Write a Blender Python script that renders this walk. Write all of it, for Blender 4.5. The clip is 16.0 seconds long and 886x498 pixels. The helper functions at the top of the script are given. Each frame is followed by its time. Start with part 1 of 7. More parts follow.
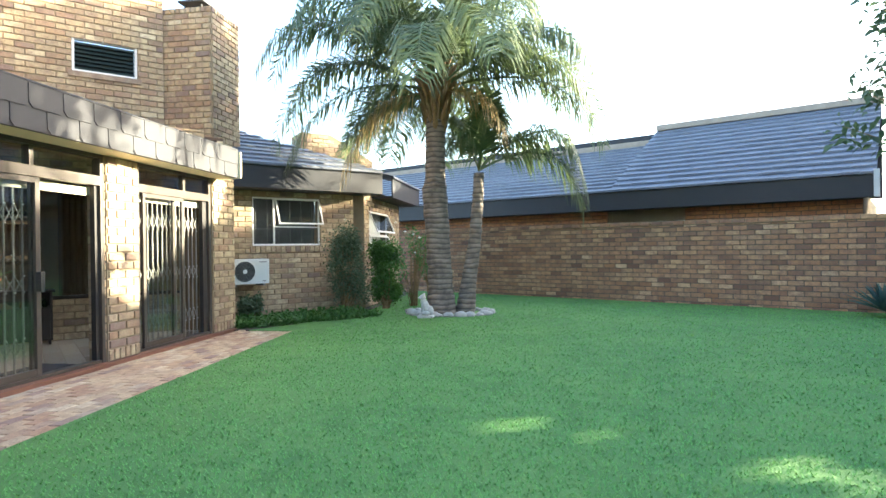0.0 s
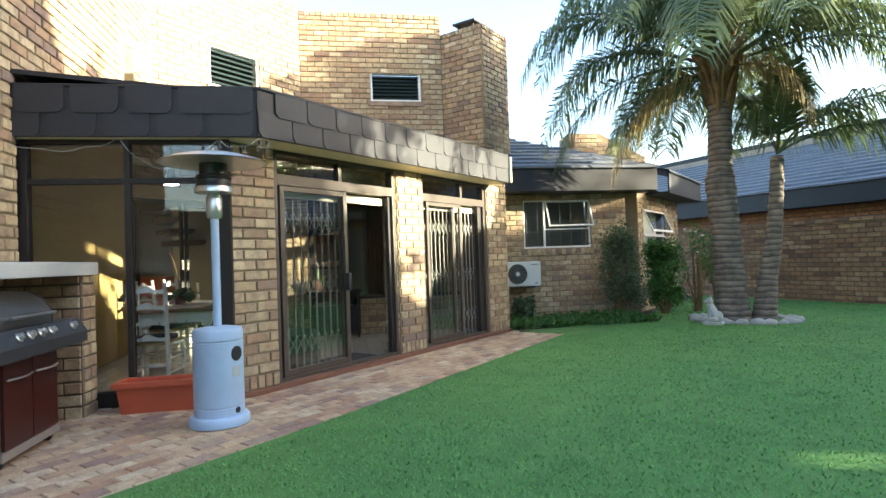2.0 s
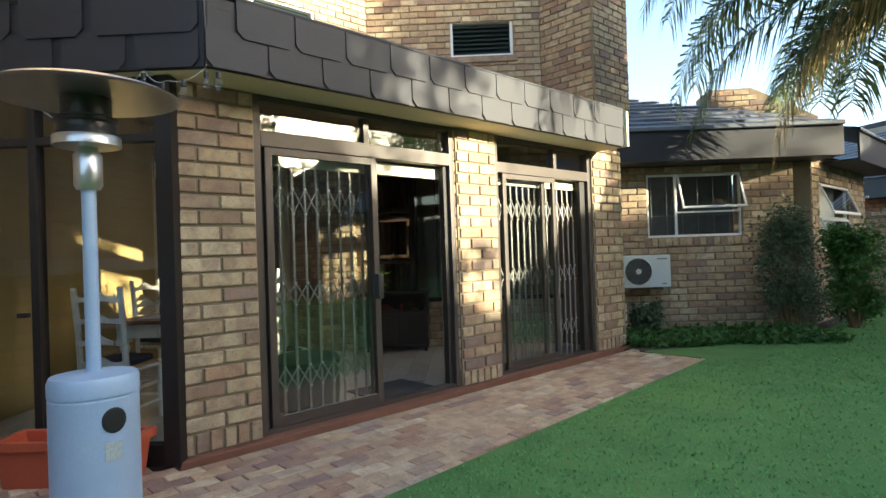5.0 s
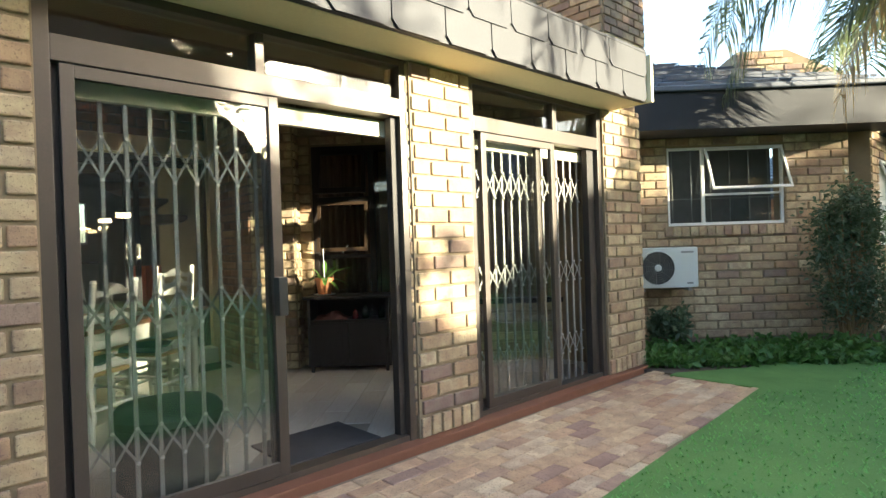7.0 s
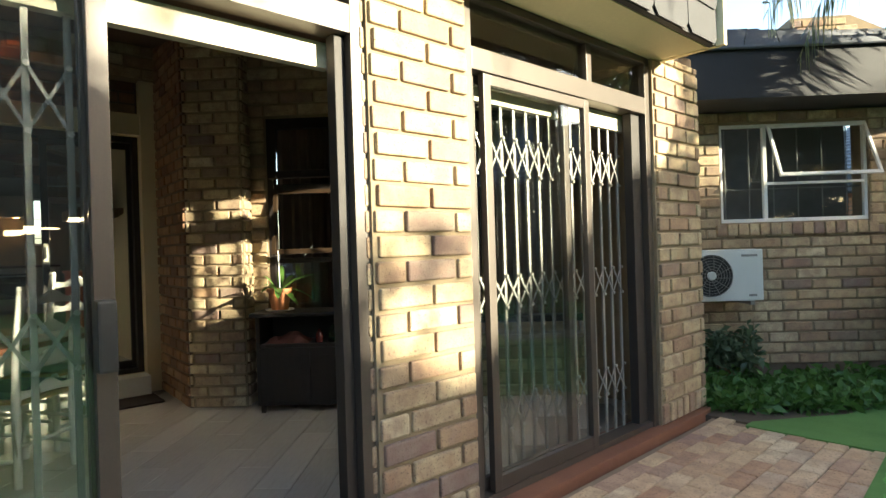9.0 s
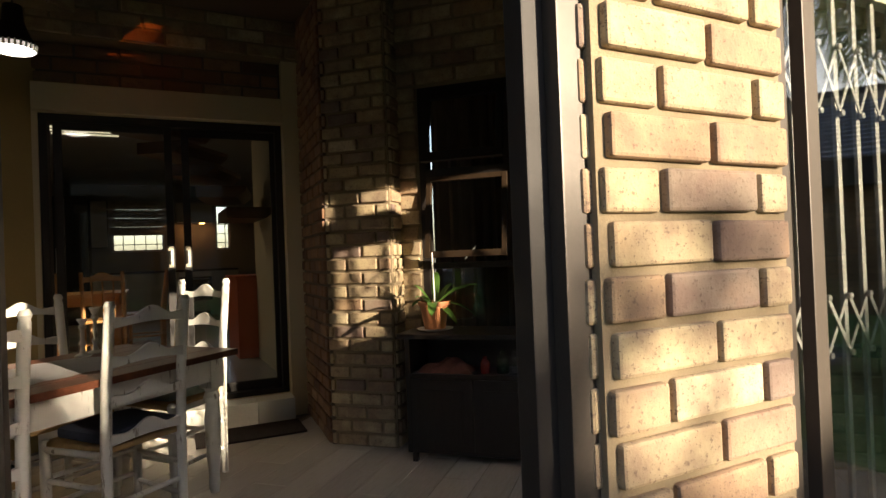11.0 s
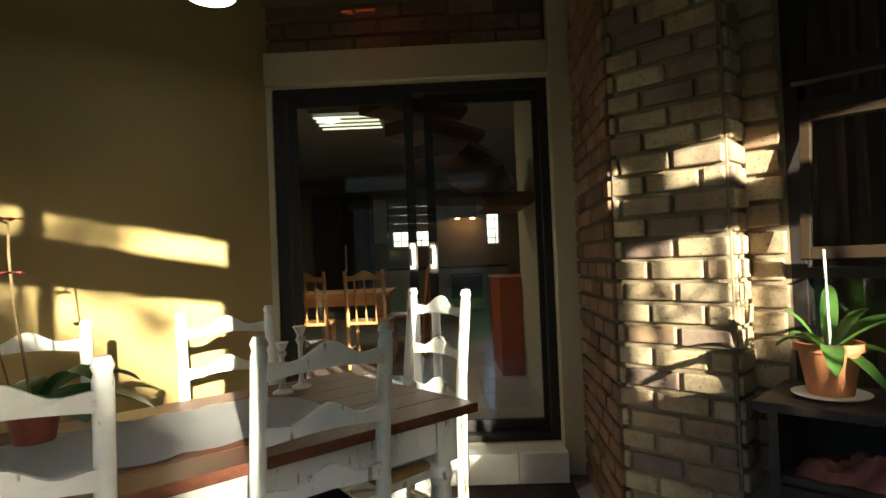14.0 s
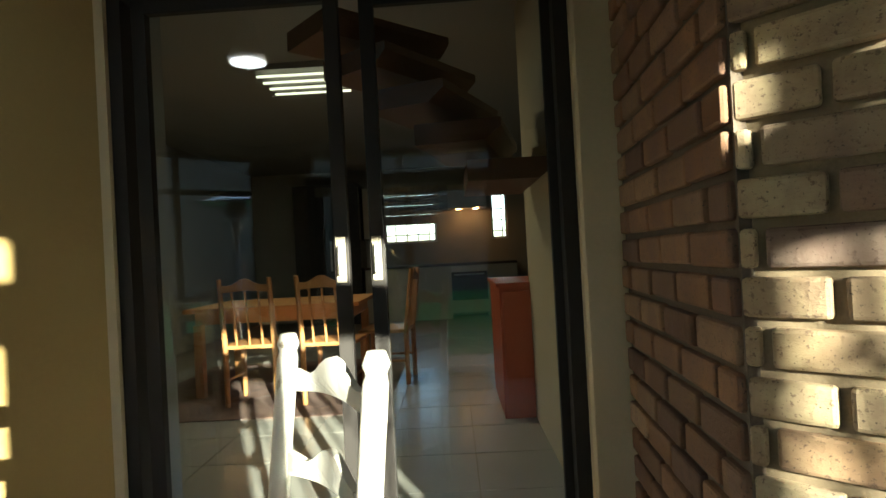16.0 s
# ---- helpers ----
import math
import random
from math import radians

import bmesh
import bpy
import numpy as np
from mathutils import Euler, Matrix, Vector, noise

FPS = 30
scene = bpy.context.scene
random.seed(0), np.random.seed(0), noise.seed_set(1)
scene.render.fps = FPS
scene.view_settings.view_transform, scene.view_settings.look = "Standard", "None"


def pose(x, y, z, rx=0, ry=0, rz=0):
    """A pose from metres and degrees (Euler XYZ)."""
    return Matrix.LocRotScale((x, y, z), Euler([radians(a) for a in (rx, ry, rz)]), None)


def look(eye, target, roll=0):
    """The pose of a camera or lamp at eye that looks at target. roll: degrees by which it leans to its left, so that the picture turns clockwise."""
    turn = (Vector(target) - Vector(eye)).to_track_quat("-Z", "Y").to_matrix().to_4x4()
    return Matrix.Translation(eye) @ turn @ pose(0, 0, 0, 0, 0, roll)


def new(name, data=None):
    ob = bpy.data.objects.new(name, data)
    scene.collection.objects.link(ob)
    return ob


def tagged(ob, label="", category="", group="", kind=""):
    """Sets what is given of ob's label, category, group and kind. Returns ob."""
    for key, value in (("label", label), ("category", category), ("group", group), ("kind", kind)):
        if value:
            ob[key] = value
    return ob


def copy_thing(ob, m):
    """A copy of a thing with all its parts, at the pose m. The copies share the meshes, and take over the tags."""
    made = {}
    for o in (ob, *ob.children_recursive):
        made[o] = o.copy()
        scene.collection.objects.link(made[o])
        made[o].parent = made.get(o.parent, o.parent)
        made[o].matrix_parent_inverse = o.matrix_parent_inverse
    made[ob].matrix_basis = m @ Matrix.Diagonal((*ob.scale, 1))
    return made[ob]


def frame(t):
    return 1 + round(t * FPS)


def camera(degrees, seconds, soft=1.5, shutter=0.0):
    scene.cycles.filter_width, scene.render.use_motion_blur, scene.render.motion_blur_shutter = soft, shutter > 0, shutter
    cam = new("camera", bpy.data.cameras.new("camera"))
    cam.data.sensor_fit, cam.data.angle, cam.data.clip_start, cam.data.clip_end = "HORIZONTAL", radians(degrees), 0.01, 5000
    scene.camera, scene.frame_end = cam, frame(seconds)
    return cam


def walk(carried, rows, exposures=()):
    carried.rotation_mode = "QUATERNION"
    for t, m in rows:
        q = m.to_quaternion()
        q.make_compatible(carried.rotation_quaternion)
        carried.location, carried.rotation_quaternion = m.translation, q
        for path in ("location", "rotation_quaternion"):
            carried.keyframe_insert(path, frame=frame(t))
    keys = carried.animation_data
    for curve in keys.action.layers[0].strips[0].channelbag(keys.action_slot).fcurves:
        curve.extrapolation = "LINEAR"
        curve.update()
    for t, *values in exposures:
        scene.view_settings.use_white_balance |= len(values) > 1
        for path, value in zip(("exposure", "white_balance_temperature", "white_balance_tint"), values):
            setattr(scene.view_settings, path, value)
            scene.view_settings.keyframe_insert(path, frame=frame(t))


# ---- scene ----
cam = camera(74.6, 16.0)
PATH = [
    (0, (0.146, -0.317, 1.291), (-0.157, 1.66, 1.286), -0.7),
    (0.5, (0.131, -0.269, 1.261), (-0.409, 1.657, 1.274), -1.1),
    (1, (0.144, -0.257, 1.257), (-0.617, 1.593, 1.28), -1.3),
    (1.5, (0.09, -0.168, 1.221), (-0.88, 1.581, 1.253), -1.9),
    (2, (0.058, -0.087, 1.217), (-1.087, 1.553, 1.253), -2.0),
    (2.5, (-0.077, 0.1, 1.209), (-1.381, 1.617, 1.25), -2.2),
    (3, (-0.219, 0.361, 1.209), (-1.631, 1.777, 1.248), -2.3),
    (3.5, (-0.368, 0.741, 1.234), (-1.816, 2.121, 1.266), -2.3),
    (4, (-0.548, 1.15, 1.25), (-2.007, 2.517, 1.269), -2.2),
    (4.2, (-0.609, 1.3, 1.25), (-2.068, 2.668, 1.269), -2.2),
    (6.3, (-1.552, 2.947, 1.244), (-3.016, 4.31, 1.237), -1.6),
    (6.5, (-1.664, 3.049, 1.237), (-3.123, 4.416, 1.225), -2.0),
    (7, (-1.922, 3.346, 1.24), (-3.376, 4.719, 1.225), -1.9),
    (7.5, (-2.17, 3.629, 1.252), (-3.618, 5.008, 1.234), -1.8),
    (8, (-2.432, 3.897, 1.241), (-3.878, 5.28, 1.223), -1.8),
    (8.2, (-2.51, 4.001, 1.23), (-3.96, 5.379, 1.216), -1.8),
    (10.3, (-3.541, 4.895, 1.212), (-5.161, 6.067, 1.219), -1.9),
    (10.5, (-3.64, 4.942, 1.213), (-5.313, 6.038, 1.221), -2.3),
    (11, (-3.886, 4.992, 1.22), (-5.671, 5.894, 1.24), -2.2),
    (11.5, (-4.037, 5.026, 1.21), (-5.907, 5.734, 1.241), -2.2),
    (12, (-4.189, 5.069, 1.212), (-6.124, 5.576, 1.251), -2.3),
    (12.5, (-4.384, 5.137, 1.205), (-6.363, 5.421, 1.25), -2.3),
    (13, (-4.657, 5.193, 1.213), (-6.653, 5.318, 1.261), -2.4),
    (13.5, (-4.934, 5.228, 1.223), (-6.933, 5.28, 1.267), -2.3),
    (14, (-5.212, 5.296, 1.252), (-7.212, 5.309, 1.289), -2.3),
    (14.5, (-5.551, 5.327, 1.244), (-7.551, 5.317, 1.279), -2.3),
    (15, (-5.903, 5.361, 1.245), (-7.903, 5.344, 1.279), -2.3),
    (15.5, (-6.267, 5.441, 1.267), (-8.266, 5.415, 1.292), -2.7),
    (16, (-6.625, 5.527, 1.28), (-8.625, 5.497, 1.299), -3.0),
]
walk(cam, [(t, look(eye, target, roll)) for t, eye, target, roll in PATH],
     exposures=[(0, 3.25, 5900, 9), (0.6, 3.0, 5900, 9), (1.5, 2.8, 5950, 7), (3, 2.3, 5900, 8), (4.2, 1.95, 5900, 8), (6.3, 2.75, 5950, 8), (8.2, 2.75, 6050, 7), (10.3, 1.75, 6150, 9), (11.5, 1.65, 6600, 24), (12.5, 2.15, 6000, 9), (13.5, 2.5, 5700, 6), (14.5, 2.8, 5650, 6), (16, 2.95, 5500, 2)])

# ---- world and sun ----
world = bpy.data.worlds.new("sky")
scene.world = world
world.use_nodes = True
nt = world.node_tree
sky = nt.nodes.new("ShaderNodeTexSky")
sky.sky_type = "NISHITA"
sky.sun_disc = False
sky.sun_elevation = radians(12.7)
sky.sun_rotation = radians(90 - 22.5)
sky.air_density, sky.dust_density = 1.0, 2.5
nt.nodes["Background"].inputs["Strength"].default_value = 0.15
nt.links.new(sky.outputs[0], nt.nodes["Background"].inputs["Color"])
sun = new("sun", bpy.data.lights.new("sun", "SUN"))
sun.data.energy, sun.data.angle, sun.data.color = 5.0, radians(0.6), (1.0, 0.87, 0.60)
sun.matrix_world = look((0, 0, 0), (-0.9011, -0.3740, -0.2192))

# ---- helpers of this scene ----
S2 = math.sqrt(0.5)


def wall_frame(x, y, deg, z=0.0):
    """Local x runs to the viewer's right along a face, local y goes into the wall, z up."""
    return pose(x, y, z, 0, 0, deg)


FACADE = wall_frame(-4.70, 0, 90)          # local x is world y
CHAMFER = wall_frame(-5.87, 1.96, 45)
TALL = wall_frame(-4.60, 0.70, 135)        # tall brick wall, 45 degrees
YELLOW = wall_frame(-6.06, 1.70, 135)      # inner face, x + y = -4.36
INNER = wall_frame(-7.68, 6.04, 45)        # brick column and inner window wall
WING = wall_frame(-6.90, 8.50, 45)         # x - y = -15.4
BAY = wall_frame(-3.45, 0, 90)
LOUV_L = wall_frame(-8.50, 0, 90)
LOUV_R = wall_frame(-8.50, 7.55, 45)


def add_box(bm, x0, x1, y0, y1, z0, z1, m=None, bevel=0.0):
    made = bmesh.ops.create_cube(bm, size=1.0)["verts"]
    t = Matrix.Translation(((x0 + x1) / 2, (y0 + y1) / 2, (z0 + z1) / 2)) @ Matrix.Diagonal((abs(x1 - x0), abs(y1 - y0), abs(z1 - z0), 1))
    bmesh.ops.transform(bm, matrix=t, verts=made)
    if bevel:
        edges = list({e for v in made for e in v.link_edges})
        out = bmesh.ops.bevel(bm, geom=edges, offset=bevel, segments=2, affect="EDGES", profile=0.7)
        made = list({v for f in out["faces"] for v in f.verts} | {v for v in made if v.is_valid})
    if m is not None:
        bmesh.ops.transform(bm, matrix=m, verts=made)
    return made


def add_tube(bm, a, b, r0, r1=None, seg=10):
    """A capped round bar from a to b."""
    a, b = Vector(a), Vector(b)
    r1 = r0 if r1 is None else r1
    d = b - a
    made = bmesh.ops.create_cone(bm, cap_ends=True, segments=seg, radius1=r0, radius2=r1, depth=d.length)["verts"]
    m = Matrix.Translation((a + b) / 2) @ d.to_track_quat("Z", "Y").to_matrix().to_4x4()
    bmesh.ops.transform(bm, matrix=m, verts=made)
    return made


def add_lathe(bm, profile, seg=28, m=None):
    """A turned body from (radius, height) pairs."""
    rings = []
    for r, z in profile:
        rings.append([bm.verts.new((r * math.cos(2 * math.pi * i / seg), r * math.sin(2 * math.pi * i / seg), z)) for i in range(seg)])
    for a, b in zip(rings, rings[1:]):
        for i in range(seg):
            bm.faces.new((a[i], a[(i + 1) % seg], b[(i + 1) % seg], b[i]))
    bm.faces.new(list(reversed(rings[0])))
    bm.faces.new(rings[-1])
    made = [v for ring in rings for v in ring]
    if m is not None:
        bmesh.ops.transform(bm, matrix=m, verts=made)
    return made


def add_prism(bm, outline, y0, y1, m=None):
    """A plate with an outline in local x, z and a depth in local y."""
    a = [bm.verts.new((x, y0, z)) for x, z in outline]
    b = [bm.verts.new((x, y1, z)) for x, z in outline]
    n = len(outline)
    bm.faces.new(a)
    bm.faces.new(list(reversed(b)))
    for i in range(n):
        bm.faces.new((a[(i + 1) % n], a[i], b[i], b[(i + 1) % n]))
    if m is not None:
        bmesh.ops.transform(bm, matrix=m, verts=a + b)
    return a + b


def mesh_of(bm, name, smooth=False):
    bmesh.ops.recalc_face_normals(bm, faces=bm.faces)
    me = bpy.data.meshes.new(name)
    bm.to_mesh(me)
    bm.free()
    if smooth:
        me.polygons.foreach_set("use_smooth", [True] * len(me.polygons))
        me.set_sharp_from_angle(angle=radians(40))
    return me


def part(name, bm, material, parent=None, label="", smooth=False):
    me = mesh_of(bm, name, smooth)
    me.materials.append(material)
    ob = new(name, me)
    ob.parent = parent
    if label:
        tagged(ob, label)
    return ob


def box_part(name, dims, material, parent, m=None, bevel=0.0, label=""):
    bm = bmesh.new()
    add_box(bm, *dims, m=m, bevel=bevel)
    return part(name, bm, material, parent, label)


def thing(name, label, category, group="", kind="", at=None):
    ob = new(name)
    ob.empty_display_size = 0.1
    if at is not None:
        ob.matrix_basis = at
    return tagged(ob, label, category, group, kind)


def raw_mesh(name, verts, faces, material, parent=None, kind=""):
    me = bpy.data.meshes.new(name)
    me.from_pydata(verts, [], faces)
    me.materials.append(material)
    ob = new(name, me)
    ob.parent = parent
    if kind:
        tagged(ob, kind=kind)
    return ob


# ---- materials ----
def mat_base(name, rough=0.6, metal=0.0):
    m = bpy.data.materials.new(name)
    m.use_nodes = True
    b = m.node_tree.nodes["Principled BSDF"]
    b.inputs["Roughness"].default_value = rough
    b.inputs["Metallic"].default_value = metal
    return m, m.node_tree, b


def ramp(nt, fac, stops):
    r = nt.nodes.new("ShaderNodeValToRGB")
    els = r.color_ramp.elements
    while len(els) < len(stops):
        els.new(0.5)
    for e, (p, c) in zip(els, stops):
        e.position, e.color = p, (*c, 1)
    nt.links.new(fac, r.inputs[0])
    return r.outputs[0]


def coords(nt, kind="Object", scale=(1, 1, 1)):
    c = nt.nodes.new("ShaderNodeTexCoord")
    mp = nt.nodes.new("ShaderNodeMapping")
    mp.inputs["Scale"].default_value = scale
    nt.links.new(c.outputs[kind], mp.inputs[0])
    return mp.outputs[0]


def noise_tex(nt, vec, scale, detail=4, rough=0.6):
    n = nt.nodes.new("ShaderNodeTexNoise")
    n.inputs["Scale"].default_value, n.inputs["Detail"].default_value, n.inputs["Roughness"].default_value = scale, detail, rough
    nt.links.new(vec, n.inputs["Vector"])
    return n.outputs["Fac"]


def mix(nt, fac, a, b, blend="MIX"):
    n = nt.nodes.new("ShaderNodeMix")
    n.data_type, n.blend_type = "RGBA", blend
    for sock, val in ((n.inputs[0], fac), (n.inputs[6], a), (n.inputs[7], b)):
        if isinstance(val, (int, float)):
            sock.default_value = val
        elif isinstance(val, tuple):
            sock.default_value = (*val, 1)
        else:
            nt.links.new(val, sock)
    return n.outputs[2]


def bump(nt, bsdf, height, strength, dist=0.01):
    n = nt.nodes.new("ShaderNodeBump")
    n.inputs["Strength"].default_value, n.inputs["Distance"].default_value = strength, dist
    nt.links.new(height, n.inputs["Height"])
    nt.links.new(n.outputs[0], bsdf.inputs["Normal"])


def plain(name, col, rough=0.5, metal=0.0, var=0.25, scale=6.0, grain=0.3, fine=90.0, stretch=(1, 1, 1)):
    """A surface of one stuff: two scales of mottling and a fine relief."""
    m, nt, b = mat_base(name, rough, metal)
    vec = coords(nt, "Object", stretch)
    big, small = noise_tex(nt, vec, scale), noise_tex(nt, vec, fine, 3)
    dark = tuple(c * (1 - var) for c in col)
    light = tuple(min(1, c * (1 + var)) for c in col)
    c1 = ramp(nt, big, [(0.3, dark), (0.7, light)])
    c2 = mix(nt, ramp(nt, small, [(0.35, (0, 0, 0)), (0.65, (1, 1, 1))]), tuple(c * (1 - var * 0.5) for c in col), c1)
    nt.links.new(c2, b.inputs["Base Color"])
    if grain:
        bump(nt, b, small, grain, 0.002)
    return m


def brick_material(name, per_island, stops, dirt=0.35):
    m, nt, b = mat_base(name, 0.85)
    if per_island:
        rnd = nt.nodes.new("ShaderNodeNewGeometry").outputs["Random Per Island"]
    else:
        rnd = nt.nodes.new("ShaderNodeObjectInfo").outputs["Random"]
    vec = coords(nt, "Object")
    base = ramp(nt, rnd, stops)
    off = nt.nodes.new("ShaderNodeVectorMath")
    off.operation = "ADD"
    comb = nt.nodes.new("ShaderNodeCombineXYZ")
    mul = nt.nodes.new("ShaderNodeMath")
    mul.operation = "MULTIPLY"
    mul.inputs[1].default_value = 37.0
    nt.links.new(rnd, mul.inputs[0])
    nt.links.new(mul.outputs[0], comb.inputs[0])
    nt.links.new(vec, off.inputs[0])
    nt.links.new(comb.outputs[0], off.inputs[1])
    v = off.outputs[0]
    blot = noise_tex(nt, v, 9.0, 4)
    c = mix(nt, ramp(nt, blot, [(0.40, (0, 0, 0)), (0.62, (dirt * 2.6, dirt * 2.6, dirt * 2.6))]), base, mix(nt, 0.6, base, (0.16, 0.09, 0.07)))
    flash = noise_tex(nt, v, 5.0, 2)
    c = mix(nt, ramp(nt, flash, [(0.56, (0, 0, 0)), (0.72, (0.4, 0.4, 0.4))]), c, mix(nt, 0.6, base, (0.42, 0.23, 0.11)))
    smoke = noise_tex(nt, v, 6.5, 3)
    c = mix(nt, ramp(nt, smoke, [(0.60, (0, 0, 0)), (0.75, (0.55, 0.55, 0.55))]), c, mix(nt, 0.7, base, (0.17, 0.115, 0.12)))
    pits = noise_tex(nt, v, 70.0, 3, 0.7)
    specks = noise_tex(nt, v, 170.0, 2, 0.5)
    c = mix(nt, ramp(nt, specks, [(0.64, (0, 0, 0)), (0.70, (0.75, 0.75, 0.75))]), c, (0.06, 0.045, 0.035))
    c = mix(nt, ramp(nt, pits, [(0.575, (0, 0, 0)), (0.66, (0.8, 0.8, 0.8))]), c, (0.13, 0.085, 0.06))
    nt.links.new(c, b.inputs["Base Color"])
    bump(nt, b, pits, 0.45, 0.005)
    return m


HOUSE = [(0.0, (0.39, 0.30, 0.17)), (0.2, (0.47, 0.38, 0.23)), (0.38, (0.28, 0.20, 0.12)), (0.5, (0.37, 0.25, 0.145)), (0.58, (0.20, 0.15, 0.125)), (0.66, (0.40, 0.31, 0.18)), (0.82, (0.43, 0.34, 0.20)), (1.0, (0.54, 0.45, 0.29))]
GARDEN = [(0.0, (0.27, 0.135, 0.07)), (0.25, (0.42, 0.23, 0.12)), (0.45, (0.16, 0.085, 0.055)), (0.65, (0.50, 0.31, 0.17)), (0.85, (0.31, 0.155, 0.08)), (1.0, (0.56, 0.38, 0.23))]
PAVER = [(0.0, (0.46, 0.30, 0.18)), (0.25, (0.56, 0.41, 0.25)), (0.45, (0.39, 0.22, 0.13)), (0.62, (0.66, 0.52, 0.34)), (0.8, (0.28, 0.175, 0.14)), (1.0, (0.54, 0.36, 0.22))]
M_BRICK = brick_material("face_brick", False, HOUSE)
M_BRICKS = brick_material("face_brick_wall", True, HOUSE)
M_GARDEN = brick_material("garden_brick", True, GARDEN)
# garden brick darkened to 0.62: indoor shade put into the colour
SHADE_BRICK = [(v, tuple(k * 0.62 for k in c)) for v, c in GARDEN]
M_SHADE_BRICK = brick_material("shade_brick", False, SHADE_BRICK)
M_SHADE_BRICKS = brick_material("shade_brick_wall", True, SHADE_BRICK)
M_GARDEN_ONE = brick_material("garden_brick_piece", False, GARDEN)
M_PAVER = brick_material("clay_paver", False, PAVER, 0.25)
M_PAVERS = brick_material("clay_paving", True, PAVER, 0.25)
M_MORTAR = plain("mortar", (0.24, 0.185, 0.115), 0.95, var=0.2, scale=5, fine=140, grain=0.6)
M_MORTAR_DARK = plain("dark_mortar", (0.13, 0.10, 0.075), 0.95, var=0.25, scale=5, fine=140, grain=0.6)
M_SAND = plain("paving_sand", (0.22, 0.15, 0.10), 0.95, var=0.3, scale=4, fine=150, grain=0.6)
M_YELLOW = plain("ochre_plaster", (0.37, 0.265, 0.10), 0.8, var=0.06, scale=1.5, fine=60, grain=0.25)
M_CREAM = plain("cream_plaster", (0.62, 0.52, 0.34), 0.75, var=0.06, scale=2, fine=60, grain=0.25)
M_WHITE = plain("white_plaster", (0.74, 0.72, 0.66), 0.8, var=0.05, scale=2, fine=60, grain=0.2)
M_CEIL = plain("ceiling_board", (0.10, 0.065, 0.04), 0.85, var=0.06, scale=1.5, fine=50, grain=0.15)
M_SOFFIT = plain("soffit_board", (0.70, 0.62, 0.38), 0.7, var=0.08, scale=2, fine=40, grain=0.15)
M_SLATE = plain("slate_shingle", (0.017, 0.017, 0.022), 0.6, var=0.3, scale=3, fine=45, grain=0.4)
M_ROOF = plain("roof_tile", (0.115, 0.125, 0.155), 0.5, var=0.2, scale=2, fine=40, grain=0.3)
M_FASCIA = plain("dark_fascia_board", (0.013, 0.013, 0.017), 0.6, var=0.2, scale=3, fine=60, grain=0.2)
M_BLACKAL = plain("black_frame", (0.018, 0.014, 0.012), 0.65, var=0.2, scale=5, fine=120, grain=0.1)
M_WOOD_DARK = plain("dark_stained_wood", (0.014, 0.009, 0.007), 0.6, var=0.4, scale=3, fine=40, grain=0.3, stretch=(1, 1, 0.15))
M_PALE_TRIM = plain("pale_trim", (0.55, 0.53, 0.50), 0.6, var=0.1)
M_CONCRETE = plain("concrete_slab", (0.50, 0.49, 0.46), 0.8, var=0.12, scale=4, fine=80, grain=0.4)
M_STOEP = plain("red_stoep_polish", (0.20, 0.085, 0.05), 0.55, var=0.2, scale=4, fine=90, grain=0.2)


def glass_material(name, tint=(1, 1, 1), rough=0.0):
    m, nt, b = mat_base(name, rough)
    out = nt.nodes["Material Output"]
    tr, gl, mx, lw = (nt.nodes.new("ShaderNode" + n) for n in ("BsdfTransparent", "BsdfGlossy", "MixShader", "LayerWeight"))
    p5, ml = nt.nodes.new("ShaderNodeMath"), nt.nodes.new("ShaderNodeMath")
    p5.operation, p5.inputs[1].default_value = "POWER", 5.0
    ml.operation, ml.inputs[1].default_value, ml.inputs[2].default_value = "MULTIPLY_ADD", 0.93, 0.065
    lw.inputs["Blend"].default_value = 0.5
    nt.links.new(lw.outputs["Facing"], p5.inputs[0])
    nt.links.new(p5.outputs[0], ml.inputs[0])
    tr.inputs[0].default_value = (*tint, 1)
    gl.inputs["Roughness"].default_value = rough
    nt.links.new(ml.outputs[0], mx.inputs[0])
    nt.links.new(tr.outputs[0], mx.inputs[1])
    nt.links.new(gl.outputs[0], mx.inputs[2])
    nt.links.new(mx.outputs[0], out.inputs["Surface"])
    return m


M_GLASS = glass_material("window_glass", (0.96, 0.975, 0.965))


# ---- brickwork ----
def brick_cells(x0, x1, z0, z1, holes, L, H, shift=0.0):
    """(x, z, width, height) of every brick of a running bond with openings left out."""
    cells, row, z = [], 0, z0
    while z < z1 - 0.02:
        h = min(H, z1 - z)
        spans = [(x0, x1)]
        for a, b, c, d in holes:
            if c < z + h * 0.6 and d > z + h * 0.4:
                spans = [s for p, q in spans for s in ((p, min(q, a)), (max(p, b), q)) if s[1] - s[0] > 0.02]
        start = x0 - (L / 2 if row % 2 else 0) - shift
        k = 0
        while start + k * L < x1:
            a, b = start + k * L, start + (k + 1) * L
            for p, q in spans:
                lo, hi = max(a, p), min(b, q)
                if hi - lo > 0.03:
                    cells.append((lo, z, hi - lo, h))
            k += 1
        z += H
        row += 1
    return cells


BRICK_MESHES = {}
JOINT = 0.017


